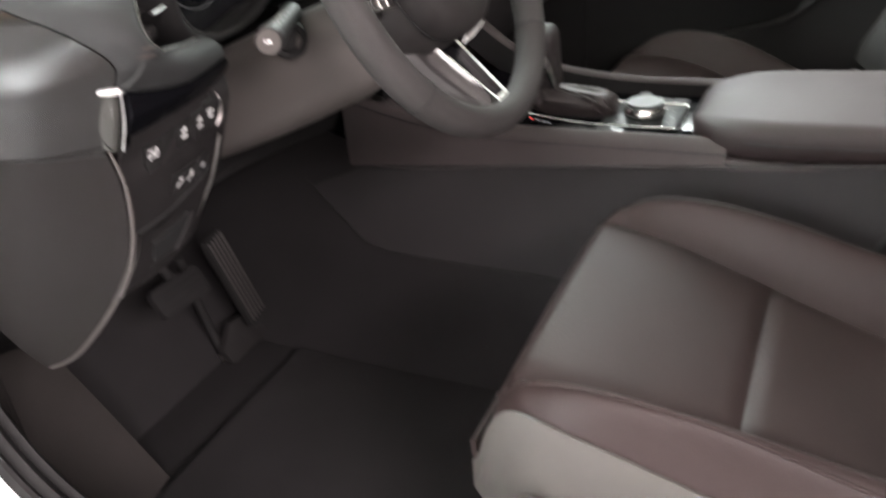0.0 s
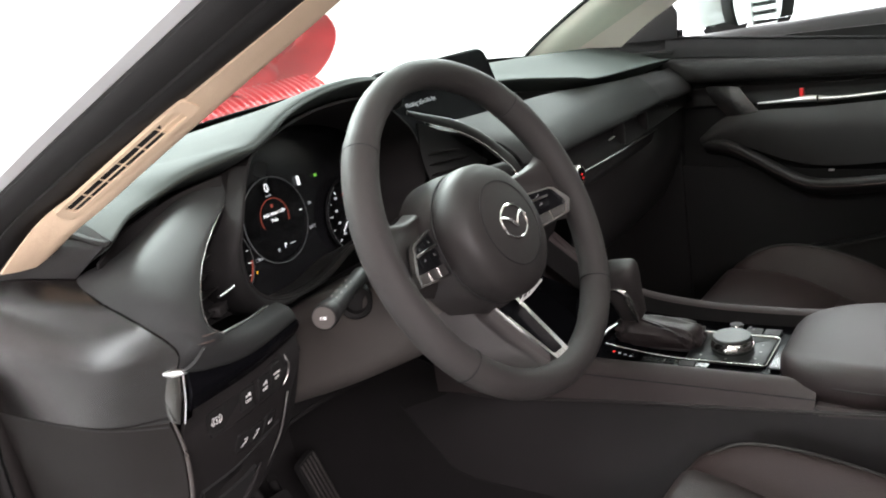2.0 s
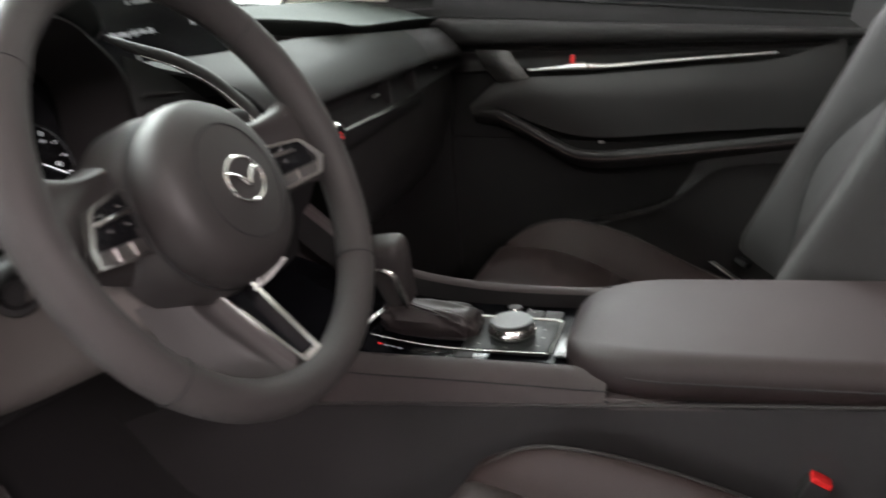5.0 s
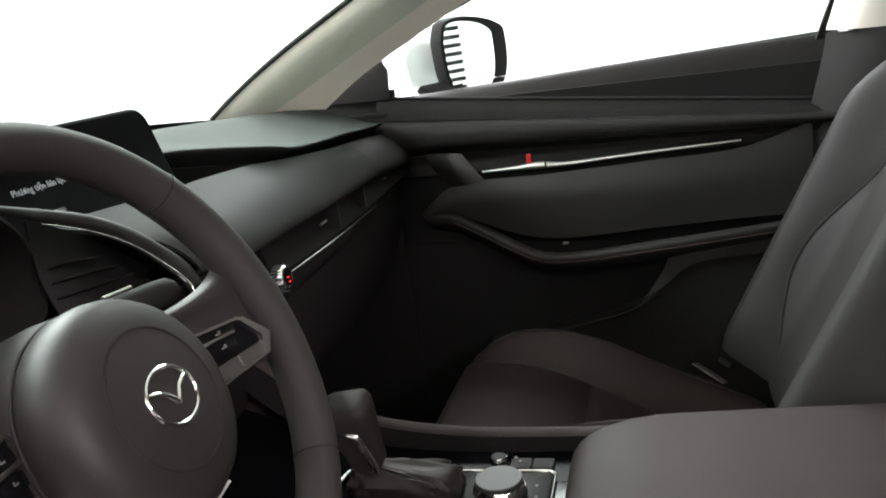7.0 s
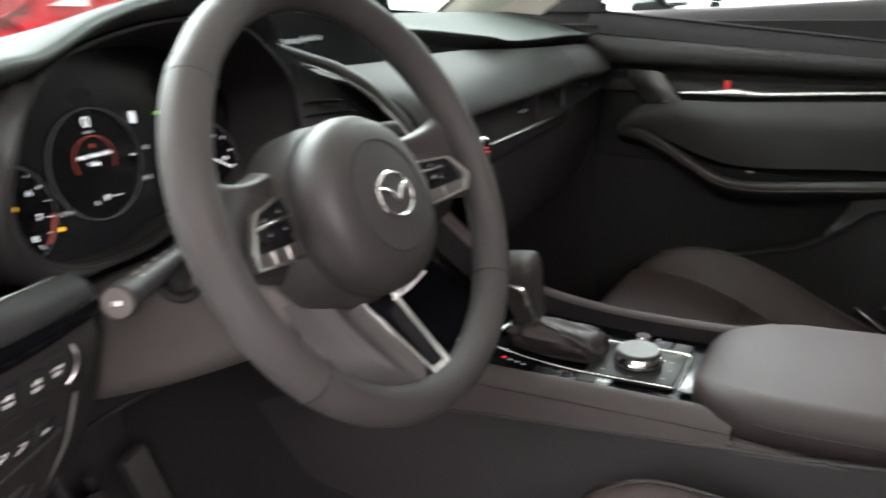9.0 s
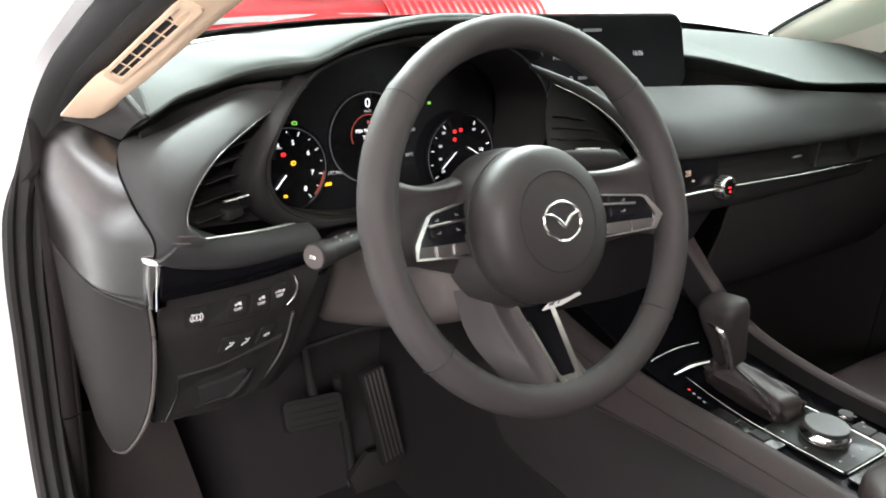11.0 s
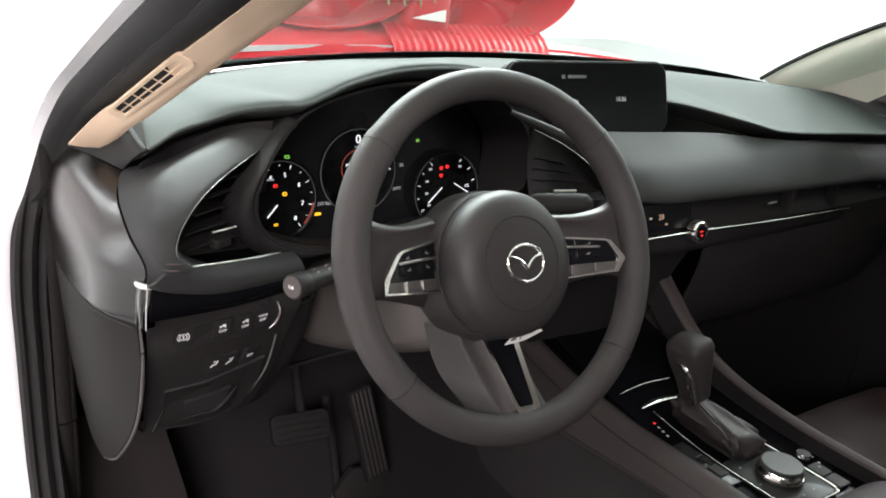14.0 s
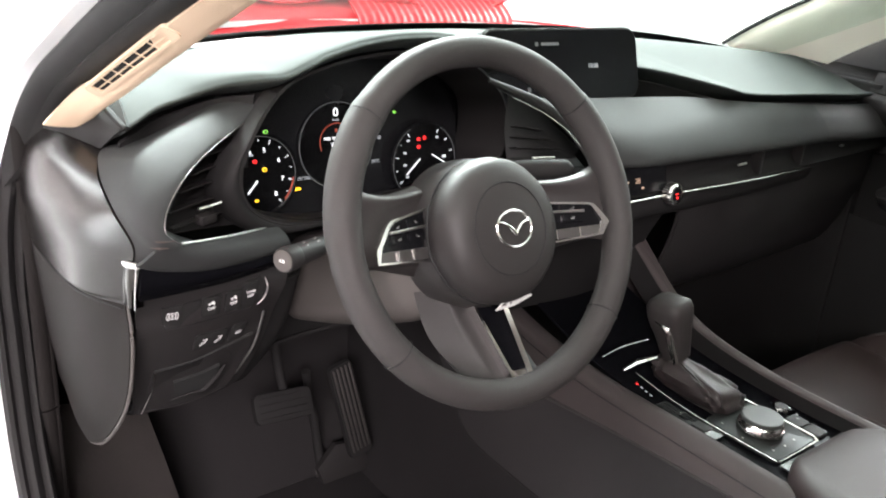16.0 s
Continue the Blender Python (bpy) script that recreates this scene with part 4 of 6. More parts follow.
for a in (62, 38, 15, -8, -30):
    part("tick", slab(-0.0024, 0.0024, -0.00038, 0.00038, 0.0008, 0.0012, 0, m=fm @ pose(0.044 * math.cos(radians(a)), 0.044 * math.sin(radians(a)), 0, 0, 0, a)), LIT_WHITE, fuel)
part("needle", slab(0.002, 0.031, -0.0004, 0.0004, 0.002, 0.003, 0, m=fm @ pose(-0.007, 0.006, 0, 0, 0, 222)), LIT_WHITE, fuel, "white needle")
part("needle", slab(0.002, 0.034, -0.0004, 0.0004, 0.002, 0.003, 0, m=fm @ pose(0.009, 0.010, 0, 0, 0, -31)), LIT_WHITE, fuel, "white needle")
for u, v in ((-0.010, 0.0306), (-0.0005, 0.0317), (-0.010, 0.0206)):
    lamp(u, v, 0.0056, 0.0052, fm, LIT_RED, fuel, "lit red warning lamp")
for u, v in ((-0.027, 0.030), (-0.032, 0.014), (-0.032, -0.002), (-0.028, -0.018), (0.020, 0.031)):
    bars("figure", [(u, v, 0.0050, 0.0030)], fm @ pose(0, 0, 0.001), LIT_DIM, fuel)
arc(0.0500, 0.0506, 118, 240, fm, LIT_FAINT, fuel)
arc(0.0500, 0.0506, 60, -60, fm, LIT_FAINT, fuel)
spd, sm = dial(-0.009, 0.0, 0.050, 0, 1, 2, [], None)
words("speed", "0", 0.0155, sm @ pose(0, 0.0400, 0.001), LIT_WHITE, spd)
words("unit", "km/h", 0.0045, sm @ pose(0, 0.0310, 0.001), LIT_DIM, spd)
arc(0.0226, 0.0236, -25, 205, sm, LIT_RING, spd, "dim red arc", 40, 0.004)
words("message", "M\u1ee9c Nhi\u00ean Li\u1ec7u", 0.0056, sm @ pose(0.001, 0.0085, 0.0015), LIT_WHITE, spd)
words("message", "Th\u1ea5p", 0.0056, sm @ pose(-0.002, 0.0005, 0.0015), LIT_WHITE, spd)
bars("pump_mark", [(0, 0.0180, 0.0035, 0.004)], sm @ pose(0, 0, 0.001), LIT_RING, spd)
words("gear", "P", 0.0085, sm @ pose(0.004, -0.034, 0.001), LIT_WHITE, spd)
bars("gear_line", [(0.016, -0.034, 0.010, 0.0014)], sm @ pose(0, 0, 0.001), LIT_DIM, spd)
bars("gear_number", [(-0.009, -0.036, 0.003, 0.004)], sm @ pose(0, 0, 0.001), LIT_DIM, spd)
part("outline", frame_plate(ring_points(0.0526, 0.0534, n=64), ring_points(0.0519, 0.0527, n=64), 0.001, sm @ pose(0, 0, 0.002)), LIT_FAINT, spd)
words("odometer", "297.9km", 0.0060, FM @ pose(-0.055, -0.037, 0.001), LIT_DIM, binn)
words("temperature", "24\u00b0C", 0.0058, FM @ pose(0.048, -0.026, 0.001), LIT_DIM, binn)
part("warning_lamp", plate(rounded(0.0105, 0.0036, 0.001), 0.0006, FM @ pose(-0.066, -0.049, 0.001)), LIT_AMBER, binn, "lit amber lamp")
part("car_symbol", plate([(-0.0022, -0.006), (0.0022, -0.006), (0.0026, 0.0), (0.0020, 0.006), (-0.0020, 0.006), (-0.0026, 0.0)], 0.0005, FM @ pose(0.046, 0.036, 0.001)), LIT_WHITE, binn)
bars("lane_symbol", [(0, 0, 0.005, 0.0035)], FM @ pose(0.078, 0.035, 0.001), LIT_GREEN, binn)
words("bar_marks", "30", 0.0060, FM @ pose(0.054, 0.004, 0.001), LIT_DIM, binn)

# passenger side of the dashboard
BT = [(-0.150, 0.215, 0.966), (0.0, 0.215, 0.957), (0.16, 0.190, 0.955), (0.25, 0.165, 0.949), (0.36, 0.156, 0.941), (0.46, 0.154, 0.934)]
BM_ = [(-0.080, 0.152, 0.930), (0.0, 0.140, 0.928), (0.16, 0.135, 0.926), (0.25, 0.130, 0.922), (0.36, 0.128, 0.918), (0.46, 0.128, 0.914)]
BB = [(-0.060, 0.124, 0.893), (0.0, 0.106, 0.891), (0.16, 0.104, 0.889), (0.25, 0.104, 0.887), (0.36, 0.107, 0.885), (0.46, 0.111, 0.883)]
BU = [(x, y + 0.03, z - 0.010) for x, y, z in BB]
part("band", skin([BT, BM_, BB, BU], 40, 18, 0.004), WING, dash, "soft trim band across the passenger side", flat_angle=70)
shift = lambda c, dx: [(0.462 + k * 0.066, c[-1][1] + 0.0015 * k * k + 0.002, c[-1][2] - 0.005 * k - dx) for k in range(5)]
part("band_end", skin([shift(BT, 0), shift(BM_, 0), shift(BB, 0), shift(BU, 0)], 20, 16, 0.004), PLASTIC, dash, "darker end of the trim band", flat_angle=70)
part("vent_slot", skin([[(-0.10, 0.135, 0.885), (0.30, 0.130, 0.882), (0.74, 0.155, 0.878)], [(-0.10, 0.140, 0.862), (0.30, 0.135, 0.860), (0.74, 0.16, 0.858)], [(-0.10, 0.120, 0.840), (0.30, 0.118, 0.838), (0.74, 0.145, 0.838)]], 20, 10, 0.003), MATT, dash, "long dark slot with the passenger vents")
part("slot_chrome", tube([(0.06, 0.098, 0.846), (0.25, 0.106, 0.840), (0.46, 0.124, 0.833)], [0.0022, 0.0022, 0.0012], 24), CHROME, dash, "thin chrome line")
part("slot_chrome", tube([(-0.075, 0.104, 0.842), (0.03, 0.098, 0.846)], 0.0022, 12), CHROME, dash)
part("tab", tube([(0.225, 0.118, 0.863), (0.245, 0.118, 0.864)], 0.0016, 6), SATIN, dash)
part("tab", tube([(0.555, 0.137, 0.858), (0.565, 0.137, 0.858)], 0.0018, 6), SATIN, dash)
part("vent_divider", slab(0.275, 0.281, 0.112, 0.15, 0.845, 0.880, 0.001), PLASTIC, dash)
part("vent_divider", slab(0.40, 0.406, 0.118, 0.15, 0.845, 0.880, 0.001), PLASTIC, dash)
ACM = basis((-0.02, 0.112, 0.868), (1, -0.02, 0), (0, -1, 0.2))
ac = part("climate_panel", plate(rounded(0.13, 0.036, 0.004), 0.006, ACM @ pose(0, 0, -0.004)), GLOSS, dash, "gloss black climate panel")
words("digits", "28", 0.0105, ACM @ pose(0.006, 0.0, 0.0025), LIT_SOFT, ac)
for u, v in ((-0.014, 0.0), (0.016, -0.010)):
    bars("mark", [(u, v, 0.0050, 0.0026)], ACM @ pose(0, 0, 0.0022), LIT_SOFT, ac)
KB = basis((0.046, 0.104, 0.847), (1, 0, 0), (0, -1, 0.1))
knob = part("temperature_knob", lathe([(0.0135, 0), (0.0145, 0.003), (0.0142, 0.014), (0.0130, 0.0160), (0.0100, 0.0165), (0.0098, 0.0150), (0.0001, 0.0150)], KB, 36), CHROME, dash, "chrome rotary temperature knob")
for k in range(24):
    part("ridge", slab(-0.0006, 0.0006, -0.0006, 0.0006, 0.003, 0.014, 0, m=KB @ pose(0.0146 * math.cos(math.pi * k / 12), 0.0146 * math.sin(math.pi * k / 12), 0)), GREYMETAL, knob)
part("knob_face", lathe([(0.0095, 0.0150), (0.0092, 0.0160), (0.0001, 0.0164)], KB, 24), GLOSS, knob, "dark face")
bars("knob_mark", [(0.0005, -0.0045, 0.0036, 0.0022), (-0.001, 0.001, 0.0052, 0.0014)], KB @ pose(0, 0, 0.0168), LIT_RED, knob)
part("climate_shelf", skin([[(-0.13, 0.115, 0.842), (0.1, 0.108, 0.842), (0.46, 0.132, 0.831)], [(-0.13, 0.122, 0.815), (0.1, 0.116, 0.815), (0.46, 0.140, 0.812)], [(-0.13, 0.175, 0.79), (0.1, 0.17, 0.79), (0.46, 0.175, 0.795)]], 24, 10, 0.004), MATT, dash, "row of dark climate buttons")
for k in range(6):
    bars("button_mark", [(0, 0, 0.004, 0.0014)], basis((-0.10 + 0.03 * k, 0.1135, 0.828), (1, 0, 0), (0, -1, 0.25)), PRINT, dash)
part("glove_box", skin([[(0.14, 0.150, 0.835), (0.40, 0.150, 0.835), (0.74, 0.17, 0.835)], [(0.14, 0.155, 0.75), (0.40, 0.150, 0.75), (0.74, 0.175, 0.75)], [(0.14, 0.20, 0.64), (0.40, 0.20, 0.64), (0.74, 0.22, 0.64)], [(0.14, 0.30, 0.58), (0.40, 0.30, 0.58), (0.74, 0.30, 0.58)]], 16, 16, 0.006), PLASTIC, dash, "closed black glove box")
part("centre_panel", skin([[(-0.14, 0.16, 0.82), (0, 0.15, 0.815), (0.14, 0.16, 0.82)], [(-0.13, 0.19, 0.75), (0, 0.18, 0.75), (0.13, 0.19, 0.75)], [(-0.12, 0.22, 0.66), (0, 0.21, 0.66), (0.12, 0.22, 0.66)]], 12, 12, 0.006), MATT, dash)

# centre vent with its blade
ARM = [(-0.234, 0.176, 0.999), (-0.195, 0.174, 0.984), (-0.155, 0.163, 0.967), (-0.120, 0.152, 0.945), (-0.094, 0.142, 0.920), (-0.078, 0.130, 0.896), (-0.076, 0.120, 0.874)]
part("vent_blade", tube(ARM, [0.003, 0.006, 0.008, 0.009, 0.010, 0.011, 0.010], 50, 14, flat=0.5, up=(0, -1, 0.3)), PLASTIC, dash, "curved blade over the centre vent")
part("blade_chrome", tube([(x - 0.004 - 0.004 * k / 5, y - 0.004, z - 0.006) for k, (x, y, z) in enumerate(ARM[1:])], [0.0006, 0.0008, 0.0012, 0.0018, 0.0022, 0.0026], 40), CHROME, dash, "bright edge of the blade")
cv = part("centre_vent", skin([[(-0.166, 0.215, 0.975), (-0.13, 0.20, 0.955), (-0.06, 0.18, 0.90)], [(-0.166, 0.215, 0.92), (-0.13, 0.20, 0.91), (-0.055, 0.19, 0.885)], [(-0.166, 0.195, 0.868), (-0.13, 0.18, 0.868), (-0.05, 0.17, 0.868)]], 12, 10, 0.003), SEAM, dash, "centre air vent with dark slats")
for k in range(5):
    z = 0.880 + 0.014 * k
    xr = -0.064 - 0.020 * k
    part("slat", skin([[(-0.163, 0.192, z), ((xr - 0.163) / 2, 0.180, z), (xr, 0.166, z - 0.001)], [(-0.163, 0.206, z - 0.004), ((xr - 0.163) / 2, 0.194, z - 0.004), (xr, 0.18, z - 0.005)]], 8, 4, 0.0014), MATT, cv)
part("tab", tube([(-0.165, 0.158, 0.902), (-0.135, 0.150, 0.902)], 0.0022, 8), SATIN, cv)
part("vent_bar", tube([(-0.20, 0.172, 0.872), (-0.12, 0.152, 0.872), (-0.052, 0.146, 0.874)], 0.0013, 18), SATIN, dash)

# display on top of the dashboard
DM = basis((-0.019, 0.262, 0.994), (1, 0.0, 0), (0, -1, 0.30))
scr = thing("display_screen", (-0.022, 0.29, 0.955), "wide dark infotainment display on the dashboard", "screen")
part("housing", plate(rounded(0.300, 0.102, 0.020), 0.020, DM @ pose(0, 0, -0.020), 0.002), MATT, scr, "black display housing")
part("edge", tube([DM @ Vector((u, v, -0.004)) for u, v in rounded(0.3005, 0.1025, 0.020, 6)], 0.0011, closed=True, sides=6), LOWSIDE, scr, "thin lighter edge")
pan = part("panel", plate(rounded(0.294, 0.096, 0.018), 0.001, DM), SCREEN, scr, "dark glossy display glass")
words("clock", "16:06", 0.0095, DM @ pose(0.052, -0.002, 0.0015), LIT_DIM, pan)
words("menu_text", "Ph\u01b0\u01a1ng ti\u1ec7n li\u00ean l\u1ea1c", 0.0090, DM @ pose(-0.066, -0.003, 0.0015), LIT_DIM, pan)
for u, v, w, h in ((-0.03, 0.030, 0.034, 0.004), (-0.055, 0.030, 0.006, 0.005), (-0.055, -0.030, 0.016, 0.004), (-0.075, -0.030, 0.006, 0.006)):
    bars("menu_text", [(u, v, w, h)], DM @ pose(0, 0, 0.001), LIT_FAINT, pan)

# ---- steering column and wheel ----
col = thing("steering_column", (-0.36, 0.25, 0.70), "smooth grey plastic steering column cover with two stalks", "steering column")
rows = []
for y, hx, z0, z1 in ((0.035, 0.050, 0.795, 0.872), (0.06, 0.066, 0.775, 0.874), (0.11, 0.080, 0.752, 0.862), (0.18, 0.086, 0.722, 0.838), (0.27, 0.088, 0.688, 0.806)):
    rows.append([(u - 0.36, y, v) for u, v in rounded(2 * hx, z1 - z0, min(hx, (z1 - z0) / 2) * 0.55, 6, 0, (z0 + z1) / 2)])
cols = [bez([r[j] for r in rows], 20) for j in range(len(rows[0]))]
bm = grid([[cols[j][i] for j in range(len(cols))] for i in range(20)], close_u=True)
bm.verts.ensure_lookup_table()
bm.faces.new([bm.verts[j] for j in range(len(cols))])
part("cover", bm, COLUMN, col)
SA, SB = Vector((-0.430, 0.125, 0.862)), Vector((-0.552, 0.066, 0.870))
stalk = part("light_stalk", tube([SA, SA.lerp(SB, 0.4), SA.lerp(SB, 0.75), SB], [0.009, 0.0085, 0.0105, 0.0108], 20, 16), PLASTIC, col, "black light stalk with white symbols")
sd = (SB - SA).normalized()
kn = part("stalk_knob", lathe([(0.0112, -0.014), (0.0122, -0.011), (0.0122, 0.002), (0.0112, 0.0040), (0.0104, 0.0040)], basis(SB, (0.3, 0.9, 0), sd), 28), PLASTIC, stalk, "round black end knob")
part("knob_face", lathe([(0.0104, 0.0030), (0.0102, 0.0046), (0.0001, 0.0050)], basis(SB, (0.3, 0.9, 0), sd), 28), COLUMN, kn, "grey end face")
bars("symbol", [(-0.0015, 0, 0.0026, 0.0030), (0.0018, 0.0011, 0.0028, 0.0006), (0.0018, 0, 0.0028, 0.0006), (0.0018, -0.0011, 0.0028, 0.0006)], basis(SB + sd * 0.0053, (-0.4, 0.9, 0), sd), PRINT, kn)
for k in range(4):
    c = SA.lerp(SB, 0.38 + 0.13 * k)
    bars("symbol", [(0, 0.0024, 0.0030, 0.0018), (0, -0.0024, 0.0030, 0.0016)], basis(c + Vector((-0.003, -0.005, 0.0102)), sd, (-0.3, -0.5, 0.85)), FADED, stalk)
part("wiper_stalk", tube([(-0.290, 0.130, 0.880), (-0.255, 0.108, 0.905), (-0.246, 0.103, 0.908), (-0.240, 0.100, 0.911), (-0.210, 0.088, 0.912), (-0.188, 0.080, 0.912), (-0.185, 0.079, 0.912)], [0.007, 0.008, 0.0085, 0.0115, 0.0118, 0.0116, 0.0100], 30, 16), MATT, col, "black wiper stalk")
part("lock_ring", lathe([(0.019, -0.02), (0.019, 0.004), (0.017, 0.007), (0.0125, 0.006), (0.011, 0.000), (0.0001, 0.000)], basis((-0.444, 0.125, 0.839), (0, 0, 1), (-0.80, -0.60, 0.05)), 28), MATT, col, "round black ring on the column")

WM = basis((-0.36, 0.0, 0.90), (0.99966, -0.0262, 0), (-0.024, -0.9146, 0.4035)) @ pose(0, 0, 0, 0, 0, -2.2)
wheel = thing("steering_wheel", (-0.36, 0.02, 0.86), "black leather three-spoke steering wheel with bright switch surrounds", "steering wheel")
rows = []
RB, TB = 0.1675, 0.0165
for i in range(96):
    a = 2 * math.pi * i / 96
    fat = 1.0 + 0.10 * (abs(math.cos(a)) > 0.75) * (1 if math.sin(a) > 0 else 0)
    rows.append([WM @ Vector(((RB + TB * 0.92 * fat * math.cos(t)) * math.cos(a), (RB + TB * 0.92 * fat * math.cos(t)) * math.sin(a), TB * 1.06 * math.sin(t))) for t in (2 * math.pi * k / 20 for k in range(20))])
rim = part("rim", grid(rows, close_u=True, close_v=True), RIM, wheel, "padded black leather rim")
for a in (42.5, 141, 219.8, 319.3):
    c = Vector((RB * math.cos(radians(a)), RB * math.sin(radians(a)), 0))
    loop = [WM @ (c + 0.0162 * math.cos(t) * Vector((math.cos(radians(a)), math.sin(radians(a)), 0)) + Vector((0, 0, 0.0173 * math.sin(t)))) for t in (2 * math.pi * k / 24 for k in range(24))]
    part("seam", tube(loop, 0.0007, closed=True, sides=6, up=tuple(WM.to_3x3() @ Vector((-math.sin(radians(a)), math.cos(radians(a)), 0.01)))), SEAM, rim)
prof = [(0.0760, -0.062), (0.0750, -0.040), (0.0725, -0.026), (0.0700, -0.0205), (0.0700, -0.0180), (0.0712, -0.0150), (0.0710, -0.004), (0.0688, 0.006), (0.0640, 0.0135), (0.0570, 0.0180), (0.0485, 0.0206), (0.0430, 0.0214), (0.0250, 0.0232), (0.0001, 0.0238)]
HM = WM @ pose(0.0014, -0.0085, 0)
hub = part("airbag_cover", lathe(prof, HM @ Matrix.Diagonal((1.0, 1.02, 1, 1)), 64), HUB, wheel, "domed black airbag cover", flat_angle=60)
part("cover_gap", tube([HM @ Vector((0.0430 * math.cos(t), 0.0450 * math.sin(t), 0.0213)) for t in (2 * math.pi * k / 64 for k in range(64))], 0.0009, closed=True, sides=6), SEAM, hub)
part("hub_gap", tube([HM @ Vector((0.0706 * math.cos(t), 0.0719 * math.sin(t), -0.0190)) for t in (2 * math.pi * k / 64 for k in range(64))], 0.0013, closed=True, sides=6), SEAM, hub)
BD = HM @ pose(0.0016, -0.0005, 0.0232)
badge = part("badge", tube([BD @ Vector((0.0210 * math.cos(t), 0.0176 * math.sin(t), 0.001)) for t in (2 * math.pi * k / 48 for k in range(48))], 0.0014, closed=True, sides=8), CHROME, wheel, "chrome oval badge")
part("badge_bar", tube([BD @ Vector(v) for v in ((-0.0192, 0.0072, 0.001), (-0.0130, 0.0058, 0.002), (-0.0070, 0.0026, 0.0022), (-0.0022, -0.0026, 0.0024), (0.0, -0.0052, 0.0024), (0.0022, -0.0026, 0.0024), (0.0070, 0.0026, 0.0022), (0.0130, 0.0058, 0.002), (0.0192, 0.0072, 0.001))], [0.0009, 0.0014, 0.0018, 0.0020, 0.0018, 0.0020, 0.0018, 0.0014, 0.0009], 44, 8), CHROME, badge)
for s in (-1, 1):
    spoke = part("spoke", skin([[WM @ Vector(v) for v in ((s * 0.055, 0.046, -0.054), (s * 0.10, 0.038, -0.034), (s * 0.135, 0.042, -0.016), (s * 0.158, 0.058, -0.004))], [WM @ Vector(v) for v in ((s * 0.058, 0.038, -0.034), (s * 0.10, 0.033, -0.017), (s * 0.135, 0.034, -0.004), (s * 0.160, 0.036, -0.002))], [WM @ Vector(v) for v in ((s * 0.058, 0.024, -0.038), (s * 0.10, 0.018, -0.024), (s * 0.135, 0.010, -0.0105), (s * 0.160, 0.006, -0.003))], [WM @ Vector(v) for v in ((s * 0.058, -0.024, -0.040), (s * 0.10, -0.026, -0.026), (s * 0.135, -0.024, -0.012), (s * 0.160, -0.02, -0.004))], [WM @ Vector(v) for v in ((s * 0.058, -0.045, -0.060), (s * 0.10, -0.036, -0.040), (s * 0.135, -0.030, -0.020), (s * 0.160, -0.036, -0.008))]], 24, 22, 0.004), LEATHER, wheel, flat_angle=70)
    if s < 0:
        out = [(-0.062, 0.0215), (-0.112, 0.0128), (-0.1195, 0.0092), (-0.1365, -0.0110), (-0.1390, -0.0150), (-0.1392, -0.0264), (-0.062, -0.0300)]
        inn = [(-0.062, 0.0195), (-0.111, 0.0106), (-0.1150, 0.0080), (-0.1305, -0.0110), (-0.1320, -0.0145), (-0.1358, -0.0246), (-0.062, -0.0283)]
    else:
        out = [(0.062, 0.0165), (0.131, 0.0085), (0.1370, 0.0060), (0.1500, -0.0105), (0.1515, -0.0140), (0.1425, -0.0270), (0.062, -0.0305)]
        inn = [(0.062, 0.0148), (0.1300, 0.0066), (0.1335, 0.0045), (0.1430, -0.0108), (0.1435, -0.0135), (0.1375, -0.0252), (0.062, -0.0288)]
    wide = 1.0 if s < 0 else 1.13
    # the switch pads lean inwards, deeper beside the hub
    PM = WM @ pose(s * 0.138, 0, -0.0035, 0, -18.0 * s, 0) @ pose(-s * 0.138, 0, -0.010)
    part("switch_surround", frame_plate(out, inn, 0.005, PM @ pose(0, 0, 0.010)), TRIM, wheel, "bright angular switch surround")
    pad = part("switch_pad", plate(inn, 0.003, PM @ pose(0, 0, 0.009)), GLOSS, wheel, "gloss black switch pad")
    slope = lambda u: -0.13 * (abs(u) - 0.062)
    for row, (v, h) in enumerate(((0.0108, 0.0088), (-0.0036, 0.0092), (-0.0210, 0.0108))):
        for cidx in range(2 + (row == 2)):
            w = (0.026, 0.022, 0.0225)[row] + (0.003 if row == 1 and cidx == 0 else 0)
            w *= wide
            u = s * (0.062 + wide * ((0.016, 0.016, 0.0125)[row] + cidx * (0.0275, 0.0265, 0.0238)[row]))
            at = v + (slope(u) if row == 0 else 0.4 * slope(u) if row == 1 else 0.05 * slope(u))
            b = part("button", plate(rounded(w, h, 0.0012, 3), 0.0022, PM @ pose(u, at, 0.0115, 0, 0, (-6 * s, -2 * s, 0)[row]), 0.0005), KEYMETAL if row == 2 else GLOSS, pad)
            if row < 2:
                bars("symbol", [(0, 0, 0.0050, 0.0009), (0.0015 * (cidx * 2 - 1), 0.0014, 0.0022, 0.0008)], PM @ pose(u, at, 0.0139), FADED, b)
    part("divider", slab(-0.027 * wide, 0.027 * wide, -0.0013, 0.0013, 0, 0.0034, 0.0006, 1, m=PM @ pose(s * (0.062 + 0.028 * wide), 0.0026, 0.0125, 0, 0, -4 * s)), SATIN, pad, "slim metal bar between the switches")
    for k in range(2):
        part("divider", slab(-0.0006, 0.0006, -0.0050, 0.0050, 0, 0.0030, 0, m=PM @ pose(s * (0.062 + wide * (0.0244 + 0.0238 * k)), -0.0210, 0.0118)), CHROME, pad)
